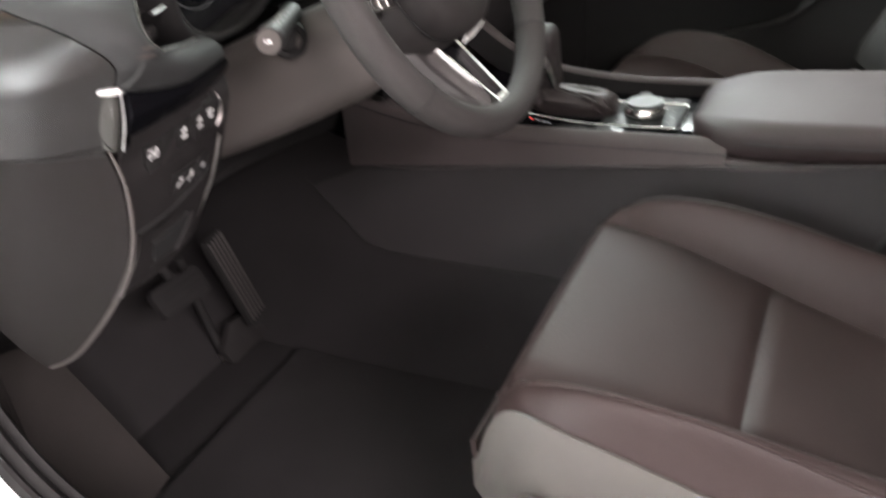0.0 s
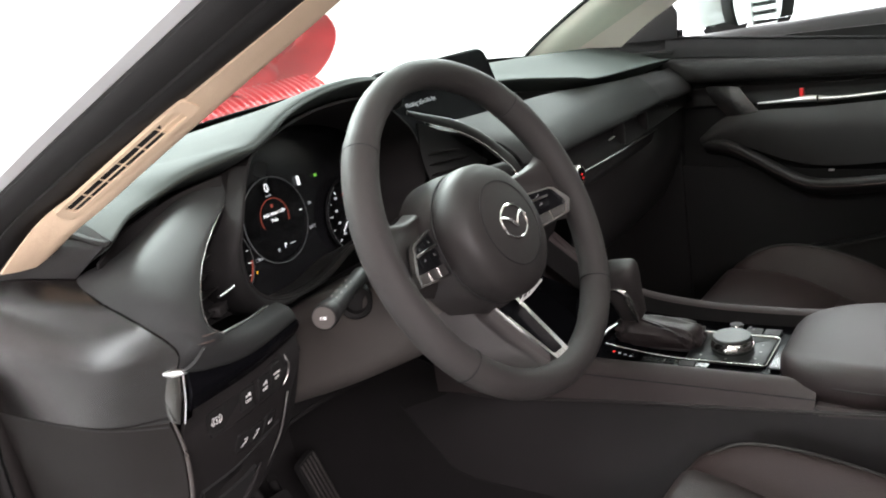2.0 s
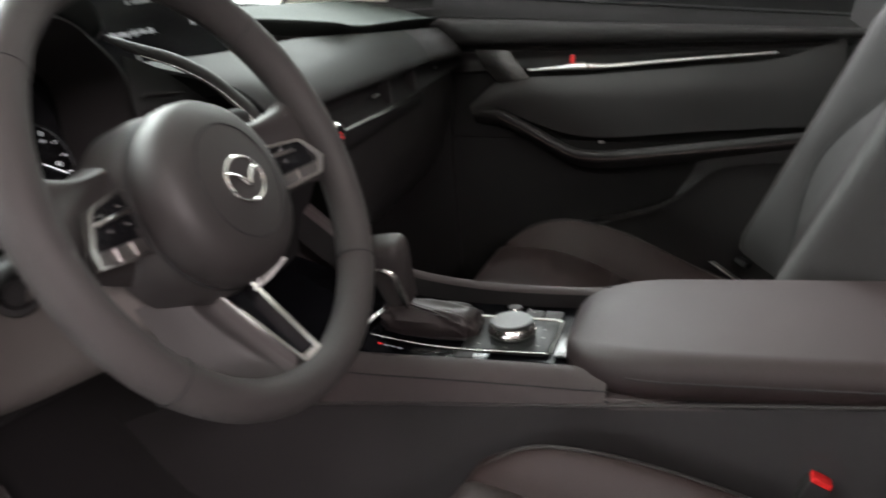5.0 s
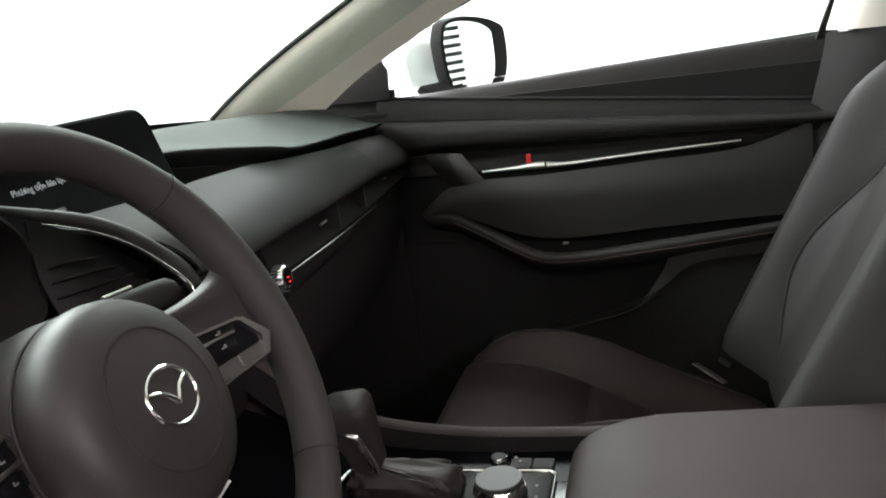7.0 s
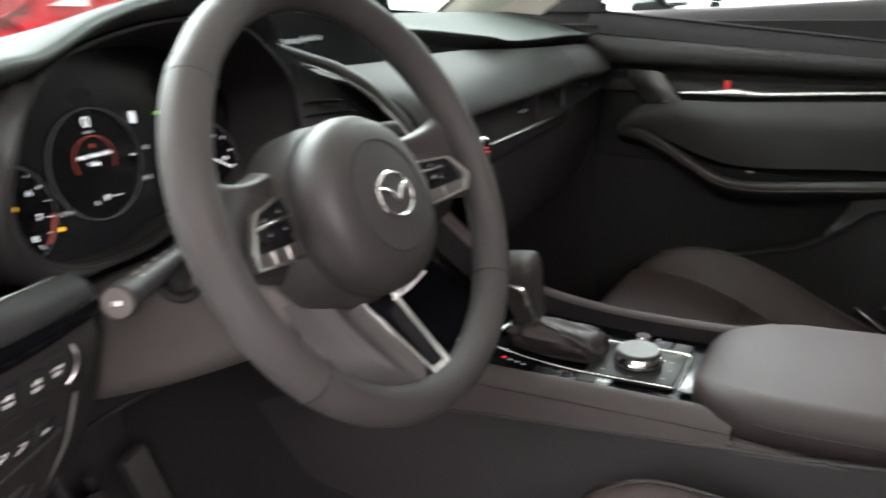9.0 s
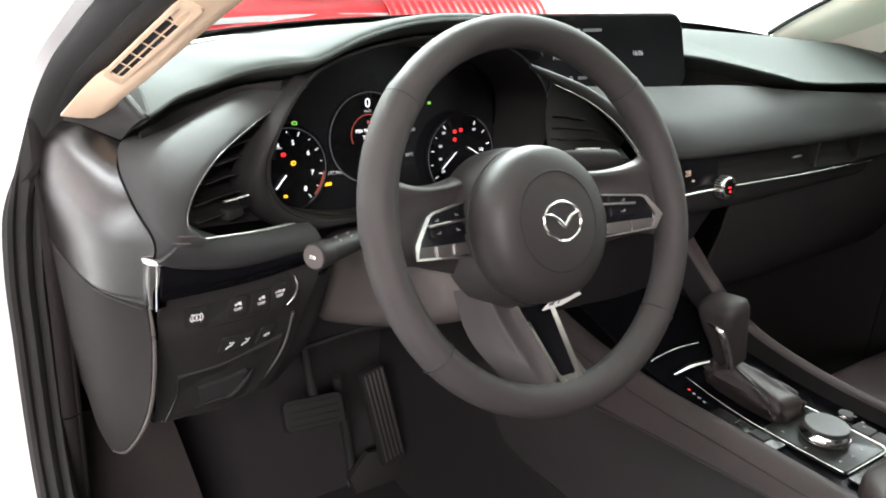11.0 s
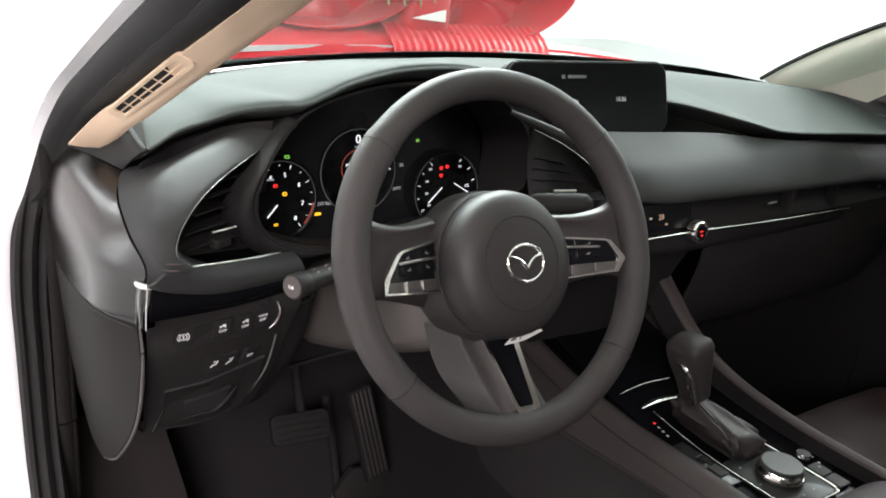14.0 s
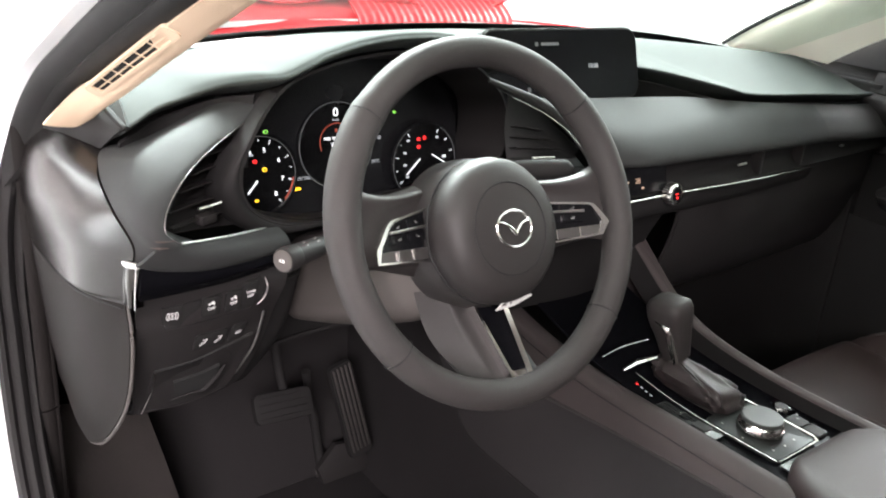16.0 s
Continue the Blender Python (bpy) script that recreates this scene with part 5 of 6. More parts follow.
low = [[WM @ Vector((a, v, w)) for a, v, w in row] for row in (((-0.058, 0.020, -0.085), (-0.056, -0.096, -0.066), (-0.044, -0.146, -0.026), (-0.052, -0.164, -0.008)), ((-0.046, 0.010, -0.066), (-0.038, -0.098, -0.044), (-0.022, -0.148, -0.013), (-0.024, -0.164, 0.002)), ((-0.030, -0.048, -0.054), (-0.024, -0.100, -0.0345), (-0.012, -0.150, -0.010), (-0.013, -0.166, 0.005)), ((0.030, -0.048, -0.054), (0.026, -0.100, -0.0345), (0.025, -0.150, -0.010), (0.027, -0.166, 0.005)), ((0.058, 0.016, -0.085), (0.054, -0.100, -0.066), (0.046, -0.148, -0.026), (0.052, -0.164, -0.008)))]
part("spoke", skin(low, 20, 24, 0.006), HUB, wheel, "lower spoke", flat_angle=70)
LM = WM @ basis((0.004, -0.1195, -0.0245), (1, 0, 0), (0, 0.391, 0.92))
OUTV = [(-0.0250, 0.056), (-0.0090, -0.0410), (-0.0066, -0.0460), (0.0155, -0.0460), (0.0182, -0.0410), (0.0185, 0.056)]
INV = [(-0.0228, 0.056), (-0.0066, -0.0330), (-0.0048, -0.0350), (0.0098, -0.0350), (0.0116, -0.0330), (0.0128, 0.056)]
part("spoke_trim", frame_plate(OUTV, INV, 0.013, LM @ pose(0, 0, -0.002)), DARKCHROME, wheel, "bright V-shaped trim on the lower spoke")
part("spoke_inlay", plate(INV, 0.006, LM @ pose(0, 0, -0.001)), DECKM, wheel, "gloss black inlay")
part("trim_groove", frame_plate([(-0.0032, -0.0348), (-0.0032, -0.0428), (0.0108, -0.0428), (0.0108, -0.0348)], [(-0.0024, -0.0348), (-0.0024, -0.0420), (0.0100, -0.0420), (0.0100, -0.0348)], 0.0006, LM @ pose(0, 0, 0.0108)), GREYMETAL, wheel)
SM = WM @ basis((0.011, -0.0800, -0.002), (1, 0.10, 0), (0, -0.72, 0.69))
stk = part("sticker", plate([(-0.019, -0.008), (0.003, -0.0065), (0.022, 0.003), (0.020, 0.0055), (0.002, 0.006), (-0.013, 0.0055)], 0.0008, SM), CARD, wheel, "small white paper sticker")
bars("print", [(-0.012, 0, 0.006, 0.004), (-0.004, 0, 0.002, 0.004)], SM @ pose(0, 0, 0.0012), INK, stk)

# ---- centre console ----
con = thing("centre_console", (0, -0.2, 0.20), "dark centre console with padded sides and a leather armrest", "console")


def rail(s):
    """The padded side of the console, from the dashboard back to the armrest; returns its skin and its inner edge."""
    if s < 0:
        top = [(-0.070, 0.30, 0.660), (-0.069, 0.18, 0.630), (-0.068, 0.06, 0.616), (-0.067, -0.08, 0.616), (-0.066, -0.25, 0.617)]
        steps = ((-0.001, -0.007), (0.006, 0.0), (0.020, 0.002), (0.036, -0.010))
    else:
        top = [(0.112, 0.26, 0.790), (0.108, 0.18, 0.722), (0.108, 0.08, 0.655), (0.110, -0.06, 0.628), (0.112, -0.25, 0.626)]
        steps = ((-0.001, -0.006), (0.003, 0.0), (0.014, 0.001), (0.030, -0.012))
    lines = [[(x + s * a, y, z + b) for x, y, z in top] for a, b in steps]
    low = [(s * 0.108 if s < 0 else 0.146, y, 0.571 - 0.09 * y + (0.03 if s > 0 else 0)) for x, y, z in top]
    return skin(lines + [low], 30, 26, 0.004), top


for s in (-1, 1):
    shell, edge = rail(s)
    knee = part("knee_pad", shell, RAIL, con, "padded leather side", flat_angle=70)
    part("inner_wall", skin([[(x + s * 0.002, y, z - 0.004) for x, y, z in edge], [(x - s * 0.002, y, z - 0.05) for x, y, z in edge]], 24, 4, 0.003), MATT, con, "dark inner wall")
    if s < 0:
        part("seam", tube([(x - 0.0375, y, z - 0.0115) for x, y, z in edge], 0.0008, 30, 6), SEAM, knee)
PIPE = [(-0.090, 0.330, 0.566), (-0.107, 0.230, 0.547), (-0.108, 0.0, 0.570), (-0.108, -0.20, 0.587), (-0.108, -0.46, 0.611), (-0.108, -0.62, 0.622)]
part("piping", tube(PIPE, 0.0022, 50), RIM, con, "thin raised edge along the side")
TRIM_LOW = [(-0.104, 0.390, 0.510), (-0.112, 0.320, 0.442), (-0.116, 0.270, 0.407), (-0.117, 0.150, 0.400), (-0.118, -0.10, 0.398), (-0.118, -0.40, 0.398), (-0.118, -0.62, 0.398)]
trim_top = bez([(x + 0.003, y, z + 0.002) for x, y, z in PIPE], 40)
trim_low = bez(TRIM_LOW, 40)
side_trim = part("side_trim", grid([[a.lerp(b, k / 8) + Vector((-0.003 * math.sin(math.pi * k / 8), 0, 0)) for k in range(9)] for a, b in zip(trim_top, trim_low)], 0.005), SIDEFELT, con, "charcoal lower side of the console", flat_angle=70)
part("trim_edge", tube(TRIM_LOW, 0.0016, 40, 6), MATT, side_trim)
part("tunnel_carpet", skin([[(-0.098, 0.66, 0.66), (-0.098, 0.30, 0.58), (-0.104, 0.0, 0.46), (-0.104, -0.65, 0.46)], [(-0.106, 0.66, 0.45), (-0.112, 0.33, 0.42), (-0.116, 0.0, 0.385), (-0.116, -0.65, 0.385)], [(-0.116, 0.66, 0.30), (-0.124, 0.33, 0.28), (-0.126, 0.0, 0.28), (-0.126, -0.65, 0.28)], [(-0.150, 0.66, 0.196), (-0.160, 0.33, 0.196), (-0.160, 0.0, 0.196), (-0.160, -0.65, 0.196)]], 24, 16, 0.004), CARPET, con, "black carpet on the tunnel below the console", flat_angle=70)
part("side_trim", slab(0.130, 0.146, -0.65, 0.30, 0.20, 0.60, 0.004), SIDEFELT, con)

# gloss deck between the sides
DECK = lambda y: 0.605 + max(0.0, y + 0.05) * 0.14
edges = lambda x: [(x, 0.26, DECK(0.26) + 0.03), (x, 0.10, DECK(0.10)), (x, -0.05, DECK(-0.05)), (x, -0.24, DECK(-0.24))]
deck = part("deck", skin([edges(-0.068), edges(0.02), edges(0.112)], 24, 10, 0.004), DECKM, con, "gloss black deck")
part("deck_line", tube([(-0.038, 0.040, DECK(0.040) + 0.003), (-0.0375, -0.05, 0.6098), (-0.0365, -0.176, 0.6102)], 0.0008, 24), CHROME, deck, "thin chrome line")
part("front_line", tube([(-0.060, 0.083, DECK(0.083) + 0.006), (-0.01, 0.088, DECK(0.088) + 0.007), (0.040, 0.086, DECK(0.086) + 0.006)], 0.0012, 18), CHROME, deck)
part("tray_lip", tube([(-0.050, 0.052, DECK(0.052) + 0.003), (-0.01, 0.056, DECK(0.056) + 0.004), (0.034, 0.052, DECK(0.052) + 0.003)], [0.003, 0.005, 0.003], 18, flat=0.4), CHROME, deck, "bright lip of the front tray")
for k in range(4):
    bars("gear_letter", [(-0.058 - 0.0006 * k, 0.020 - 0.0085 * k, 0.0028, 0.0038)], pose(0, 0, DECK(0.020 - 0.0085 * k) + 0.0045), LIT_RED if k == 0 else LIT_DIM, deck)
part("brake_switch", slab(-0.057, -0.046, -0.062, -0.050, 0.606, 0.6105, 0.001, 1), GLOSS, deck)
part("brake_switch", slab(-0.060, -0.043, -0.092, -0.070, 0.606, 0.6105, 0.001, 1), PLASTIC, deck, "small grey switch")
part("switch_edge", slab(-0.057, -0.044, -0.0505, -0.0490, 0.606, 0.6110, 0), CHROME, deck)

# gear lever
lev = thing("gear_lever", (0.02, -0.02, 0.606), "black leather gear lever with a bright side and a gathered boot", "gear lever")
rows = []
for h, hx, hy, oy in ((0.0, 0.035, 0.061, -0.032), (0.005, 0.036, 0.062, -0.032), (0.010, 0.0345, 0.061, -0.032), (0.015, 0.036, 0.061, -0.031), (0.020, 0.033, 0.059, -0.030), (0.025, 0.034, 0.057, -0.029), (0.029, 0.029, 0.051, -0.026), (0.033, 0.027, 0.043, -0.020), (0.037, 0.021, 0.031, -0.011), (0.041, 0.0155, 0.019, -0.001), (0.045, 0.0130, 0.0140, 0.004)):
    angles = [2 * math.pi * k / 72 for k in range(72)]
    lively = min(1.0, h / 0.008) * min(1.0, max(0.0, 0.043 - h) / 0.008)
    fold = [lively * (0.0042 * abs(math.sin(3.5 * a + 150 * h + 0.6 * math.sin(2 * a))) - 0.002 + 0.0016 * math.sin(9 * a - 210 * h) + 0.0006 * math.sin(17 * a + 320 * h)) for a in angles]
    rows.append([(0.020 - 0.4 * h + (hx - 0.006 + fold[k]) * (abs(math.cos(t)) ** 0.4) * (1 if math.cos(t) >= 0 else -1), oy + 0.010 + (hy - 0.002 + fold[k]) * (abs(math.sin(t)) ** 0.4) * (1 if math.sin(t) >= 0 else -1), 0.606 + h + fold[k] * 0.7) for k, t in enumerate(angles)])
part("boot", grid(rows, close_u=True), BOOT, lev, "creased leather boot", flat_angle=70)
part("boot_frame", tube([(0.020 + u, -0.020 + v, 0.608) for u, v in rounded(0.060, 0.124, 0.010)], 0.002, closed=True, sides=8), PLASTIC, lev)
part("collar", lathe([(0.0135, 0), (0.0145, 0.002), (0.0145, 0.006), (0.012, 0.008)], pose(0.001, 0.010, 0.648, -6, -12, 0), 24), CHROME, lev, "bright collar")
LV = pose(0.000, 0.010, 0.653, -8, -15, 0)
rows = []
for h, hx, hy, oy in ((0.0, 0.0155, 0.0170, 0), (0.012, 0.0165, 0.0185, 0), (0.030, 0.0185, 0.0210, 0.0), (0.048, 0.0208, 0.0250, 0.001), (0.062, 0.0222, 0.0275, 0.001), (0.074, 0.0222, 0.0280, 0.0), (0.082, 0.0200, 0.0255, -0.001), (0.0865, 0.0140, 0.0190, -0.002), (0.0880, 0.002, 0.003, -0.002)):
    rows.append([LV @ Vector((u, v + oy, h)) for u, v in rounded(2 * hx, 2 * hy, min(hx, hy) * 0.62, 6)])
bm = grid(rows, close_u=True)
bm.verts.ensure_lookup_table()
bm.faces.new([bm.verts[(len(rows) - 1) * len(rows[0]) + k] for k in range(len(rows[0]))])
part("knob", bm, LEATHER, lev, "leather-covered knob", flat_angle=70)
part("knob_trim", tube([LV @ Vector(v) for v in ((-0.0140, -0.011, -0.002), (-0.0160, -0.012, 0.018), (-0.0190, -0.012, 0.040), (-0.0208, -0.009, 0.054), (-0.0215, 0.008, 0.060))], [0.0034, 0.0042, 0.0042, 0.0034, 0.001], 20, flat=1.3), CHROME, lev, "bright side of the knob")

# rotary controller and volume knob
part("deck_end", plate(rounded(0.075, 0.046, 0.004), 0.002, pose(-0.002, -0.205, 0.6075), 0.0008), LIDG, deck, "smooth glossy lid behind the controller")
part("switch_strip", plate(rounded(0.024, 0.092, 0.003), 0.002, pose(-0.0525, -0.062, 0.6065), 0.0006), LIDG, deck, "glossy strip with the parking brake switch")

rot = thing("rotary_controller", (0.0, -0.127, 0.606), "large knurled rotary controller on a dark plate with a bright edge", "rotary knob")
part("plate", plate(rounded(0.088, 0.104, 0.008), 0.005, pose(0.009, -0.124, 0.605), 0.002), DARKPLATE, rot, "dark satin plate")
part("plate_edge", tube([(0.040, -0.068, 0.610), (0.049, -0.069, 0.610), (0.0545, -0.076, 0.610), (0.0550, -0.120, 0.610), (0.0545, -0.166, 0.610), (0.051, -0.175, 0.610), (0.043, -0.178, 0.610), (-0.033, -0.178, 0.609)], [0.0012, 0.0020, 0.0018, 0.0014, 0.0022, 0.0024, 0.0016, 0.0008], 60, 8), CHROME, rot, "bright plate edge")
part("knob_ring", lathe([(0.0262, 0), (0.0282, 0.002), (0.0290, 0.005), (0.0284, 0.009), (0.0268, 0.0125), (0.0252, 0.0150)], pose(0.007, -0.125, 0.610), 48), CHROME, rot, "bright ring of the knob")
part("knob_top", lathe([(0.0252, 0.0150), (0.0255, 0.0160), (0.0255, 0.0190), (0.0242, 0.0204), (0.0001, 0.0208)], pose(0.007, -0.125, 0.610), 48), PLATE, rot, "dark flat top")
for u, v in ((-0.036, 0.0), (0.034, 0.0), (-0.004, -0.038), (-0.026, -0.036), (0.018, -0.036), (-0.030, 0.034)):
    bars("symbol", [(u, v, 0.0035, 0.0028)], pose(0.007, -0.125, 0.6104), FADED, rot)
vol = thing("volume_knob", (0.066, -0.118, 0.606), "small bright volume knob beside the controller", "knob")
part("knob", lathe([(0.0085, 0), (0.0095, 0.002), (0.0095, 0.008), (0.0088, 0.0092)], pose(0.075, -0.112, 0.607), 28), CHROME, vol)
part("knob_top", lathe([(0.0088, 0.0090), (0.0086, 0.0096), (0.0001, 0.0098)], pose(0.075, -0.112, 0.607), 28), PLASTIC, vol, "dark top")
bars("symbol", [(0.012, -0.018, 0.004, 0.003), (0.004, -0.024, 0.003, 0.003), (0.016, -0.006, 0.003, 0.003)], pose(0.071, -0.112, 0.6105), FADED, vol)
for k in range(2):
    part("side_switch", plate(rounded(0.022, 0.023, 0.003), 0.003, pose(0.074, -0.137 - 0.025 * k, 0.606), 0.001), PLASTIC, vol)

# armrest
arm = thing("armrest", (0, -0.45, 0.60), "closed padded armrest in dark brown leather with a stitched seam", "armrest")
AR = material("armrest_leather", (0.0196, 0.0134, 0.0132), 0.55, spec=0.22, grain=0.22, size=700, stain=0.10)
rows = []
for y, z0, z1, hx in ((-0.196, 0.612, 0.624, 0.040), (-0.199, 0.604, 0.631, 0.058), (-0.206, 0.598, 0.637, 0.074), (-0.217, 0.594, 0.641, 0.088), (-0.234, 0.592, 0.644, 0.101), (-0.258, 0.592, 0.647, 0.111), (-0.292, 0.593, 0.649, 0.118), (-0.40, 0.600, 0.652, 0.121), (-0.55, 0.610, 0.656, 0.121), (-0.68, 0.616, 0.657, 0.119)):
    rows.append([(0.010 + u, y, v) for u, v in rounded(2 * hx, z1 - z0, min(0.024, (z1 - z0) / 2.2), 7, 0, (z0 + z1) / 2)])
bm = grid(rows, close_u=True)
bm.verts.ensure_lookup_table()
bm.faces.new([bm.verts[j] for j in range(len(rows[0]))])
lid = part("lid", bm, AR, arm, "padded leather lid", flat_angle=60)
part("seam", tube([(-0.094, -0.248, 0.622), (-0.1085, -0.295, 0.624), (-0.1112, -0.40, 0.628), (-0.1112, -0.66, 0.637)], 0.0009, 20, 6), SEAM, lid)
part("base", slab(-0.106, 0.126, -0.70, -0.250, 0.572, 0.600, 0.004, 2), RAIL, arm, "leather-covered base")
part("joint", tube([(-0.068, -0.226, 0.620), (-0.088, -0.230, 0.612), (-0.104, -0.244, 0.598), (-0.108, -0.262, 0.590)], 0.0016, 16, 6), SEAM, arm)


# ---- seats ----
def patch(x0, x1, y0, y1, height, place, nx=22, ny=26, tuck=0.007):
    """A padded panel between x0(y) and x1(y): its border dips into the seam."""
    rows = []
    for j in range(ny):
        y = y0 + (y1 - y0) * j / (ny - 1)
        row = []
        for i in range(nx):
            s = i / (nx - 1)
            x = x0(y) + (x1(y) - x0(y)) * s
            e = min(s * (x1(y) - x0(y)), (1 - s) * (x1(y) - x0(y)), abs(y - y0), abs(y1 - y))
            row.append(place @ Vector((x, y, height(x, y) - tuck * math.exp(-e / 0.006))))
        rows.append(row)
    return grid(rows, 0.006)


def smooth01(t):
    t = min(1.0, max(0.0, t))
    return t * t * (3 - 2 * t)


def seam_half(y):
    """Half width of the cushion's middle part."""
    return 0.168 - 0.045 * smooth01(-y / 0.42)


def outer_half(y):
    """Half width of the whole cushion, rounded in plan at its front corners."""
    t = min(1.0, max(0.0, (0.015 - y) / 0.15))
    return 0.168 + 0.060 * (1 - (1 - t) ** 2.2)


def cushion_height(x, y, sink=0.075, start=0.0):
    """Height of the seat top over its frame; y runs back from the front edge (0) to the rear (-0.5)."""
    base = -sink * smooth01((-y - start) / 0.5)
    front = smooth01((y + 0.050) / 0.065) ** 1.4
    ax, o = abs(x), outer_half(y)
    bol = 0.062 * smooth01((ax - seam_half(y)) / 0.062) * smooth01((-y + 0.05) / 0.10)
    fall = smooth01((ax - (o - 0.042)) / 0.042) ** 1.5
    return base - math.hypot(0.115 * front, 0.060 * fall) + bol + 0.006 * math.cos(x * 9)


def seat(name, x0, y0, z0, label, leather, insert, recline, sink=0.075, start=0.0):
    top = lambda x, y: cushion_height(x, y, sink, start)
    root = thing(name, (x0, y0 - 0.25, z0 - 0.33), label, "car seat", "front seats")
    M = pose(x0, y0, z0)
    ins = seam_half
    part("cushion_front", patch(lambda y: -ins(y), ins, 0.015, -0.245, top, M), insert, root, "leather front part of the cushion", flat_angle=70)
    part("cushion_rear", patch(lambda y: -ins(y), ins, -0.245, -0.52, top, M), insert, root, "leather rear part of the cushion", flat_angle=70)
    for s in (-1, 1):
        b = part("bolster", patch((lambda y: ins(y)) if s > 0 else (lambda y: -outer_half(y)), outer_half if s > 0 else (lambda y: -ins(y)), 0.015, -0.52, top, M), leather, root, "raised side bolster", flat_angle=70)
        rim_line = [(s * outer_half(y), y, top(outer_half(y), y)) for y in (0.013, 0.0, -0.02, -0.05, -0.10, -0.18, -0.28, -0.40, -0.52)]
        part("skirt", skin([[M @ Vector((x, y, z + 0.003)) for x, y, z in rim_line], [M @ Vector((x + s * 0.002, y, z - 0.03)) for x, y, z in rim_line], [M @ Vector((x - s * 0.006, y, min(z - 0.05, -0.13))) for x, y, z in rim_line], [M @ Vector((x - s * 0.02, y - 0.02, -0.24)) for x, y, z in rim_line]], 30, 14, 0.004), SHELL if s < 0 else leather, b, "grey side of the seat" if s < 0 else "", flat_angle=70)
        line = [M @ Vector((s * (outer_half(y) - 0.030), y, top(outer_half(y) - 0.030, y) + 0.0012)) for y in (-0.02, -0.08, -0.16, -0.26, -0.36, -0.48)]
        part("piping", tube(line, 0.0022, 30, 8), LEATHER if s > 0 else leather, b)
    part("base", slab(-0.205, 0.205, -0.50, -0.06, -0.32, -0.11, 0.03, 3, M), MATT, root, "black plastic seat base")
    part("front_skirt", skin([[M @ Vector((x, 0.010, -0.105)) for x in (-0.165, 0, 0.165)], [M @ Vector((x, 0.0, -0.15)) for x in (-0.165, 0, 0.165)], [M @ Vector((x, -0.06, -0.20)) for x in (-0.165, 0, 0.165)]], 12, 10, 0.006), leather, root)
    part("side_cover", slab(-0.240, -0.222, -0.52, -0.06, -0.30, -0.095, 0.008, 2, M), SHELL, root, "grey plastic side cover")
    # backrest: built flat, then reclined about its foot
    B = pose(x0, y0 - 0.535, z0 - 0.05, 90 + recline) @ Matrix.Diagonal((1, 1, -1, 1))
    back = lambda x, y: 0.02 + 0.075 * smooth01((abs(x) - 0.125) / 0.08) * smooth01((0.62 - y) / 0.2) - 0.10 * smooth01((abs(x) - 0.215) / 0.05)
    half = lambda y: 0.116 + 0.052 * math.exp(-((y - 0.20) / 0.17) ** 2)
    part("back_insert", patch(lambda y: -half(y), half, 0.0, 0.60, back, B), GREYL_SHADED, root, "leather middle of the backrest", flat_angle=70)
    for s in (-1, 1):
        bb = part("back_bolster", patch(half if s > 0 else (lambda y: -0.262), (lambda y: 0.262) if s > 0 else (lambda y: -half(y)), 0.0, 0.62, back, B), GREYL_SHADED, root, "raised side bolster of the backrest", flat_angle=70)
        part("seam", tube([B @ Vector((s * half(y), y, back(half(y), y) + 0.0012)) for y in (0.06, 0.12, 0.18, 0.24, 0.30, 0.36, 0.44, 0.52, 0.58)], 0.0012, 40, 6), SEAM, bb)
        part("stitch", tube([B @ Vector((s * 0.232, y, back(0.232, y) + 0.0012)) for y in (0.06, 0.16, 0.26, 0.36, 0.46, 0.56)], 0.0010, 40, 6), THREAD, bb)
    part("back_shell", slab(-0.255, 0.255, -0.02, 0.62, -0.12, -0.035, 0.03, 3, B), MATT, root, "black back of the seat")
    return root


seat("driver_seat", -0.352, -0.080, 0.545, "brown leather driver's seat with raised bolsters and a T-shaped seam", SEAT, PERFO, 20, 0.105)
seat("passenger_seat", 0.39, 0.070, 0.530, "brown and grey leather passenger seat, empty, leaning back, backrest darkened for roof shade", SEAT, PERFO, 27.0, 0.17, 0.10)
bk = thing("seat_belt_buckle", (-0.205, -0.50, 0.50), "seat belt buckle with a red button beside the seat", "buckle")
part("body", slab(-0.010, 0.010, -0.012, 0.012, -0.05, 0.022, 0.004, 2, pose(-0.118, -0.448, 0.515, 25, 0, 0)), MATT, bk)
part("button", slab(-0.0085, 0.0085, -0.010, 0.010, 0.020, 0.027, 0.002, 2, pose(-0.118, -0.448, 0.515, 25, 0, 0)), RED, bk, "red release button")

pb = thing("seat_belt_tongue", (0.60, -0.37, 0.45), "bright seat belt tongue lying beside the passenger seat", "buckle")
part("plate", slab(-0.030, 0.030, -0.012, 0.012, -0.0015, 0.0015, 0.001, 1, pose(0.615, -0.365, 0.468, 20, -25, 60)), SATIN, pb)
part("grip", slab(-0.012, 0.012, -0.016, 0.016, -0.005, 0.005, 0.003, 2, pose(0.632, -0.395, 0.480, 20, -25, 60)), MATT, pb)

# ---- passenger door ----
door = thing("passenger_door", (0.75, -0.1, 0.30), "closed passenger door with a dark padded panel and a chrome handle line", "car door")
Y0, Y1 = 0.62, -0.60


def along(z_front, z_rear, x_front, x_rear, sag=0.0, y0=Y0, y1=Y1):
    return [(x_front + (x_rear - x_front) * t, y0 + (y1 - y0) * t, z_front + (z_rear - z_front) * t + sag * math.sin(math.pi * t)) for t in (0, 0.25, 0.5, 0.75, 1)]


part("inner_panel", slab(0.744, 0.772, -0.60, 0.64, 0.28, 0.955, 0), MATT, door, "dark carrier behind the trim")
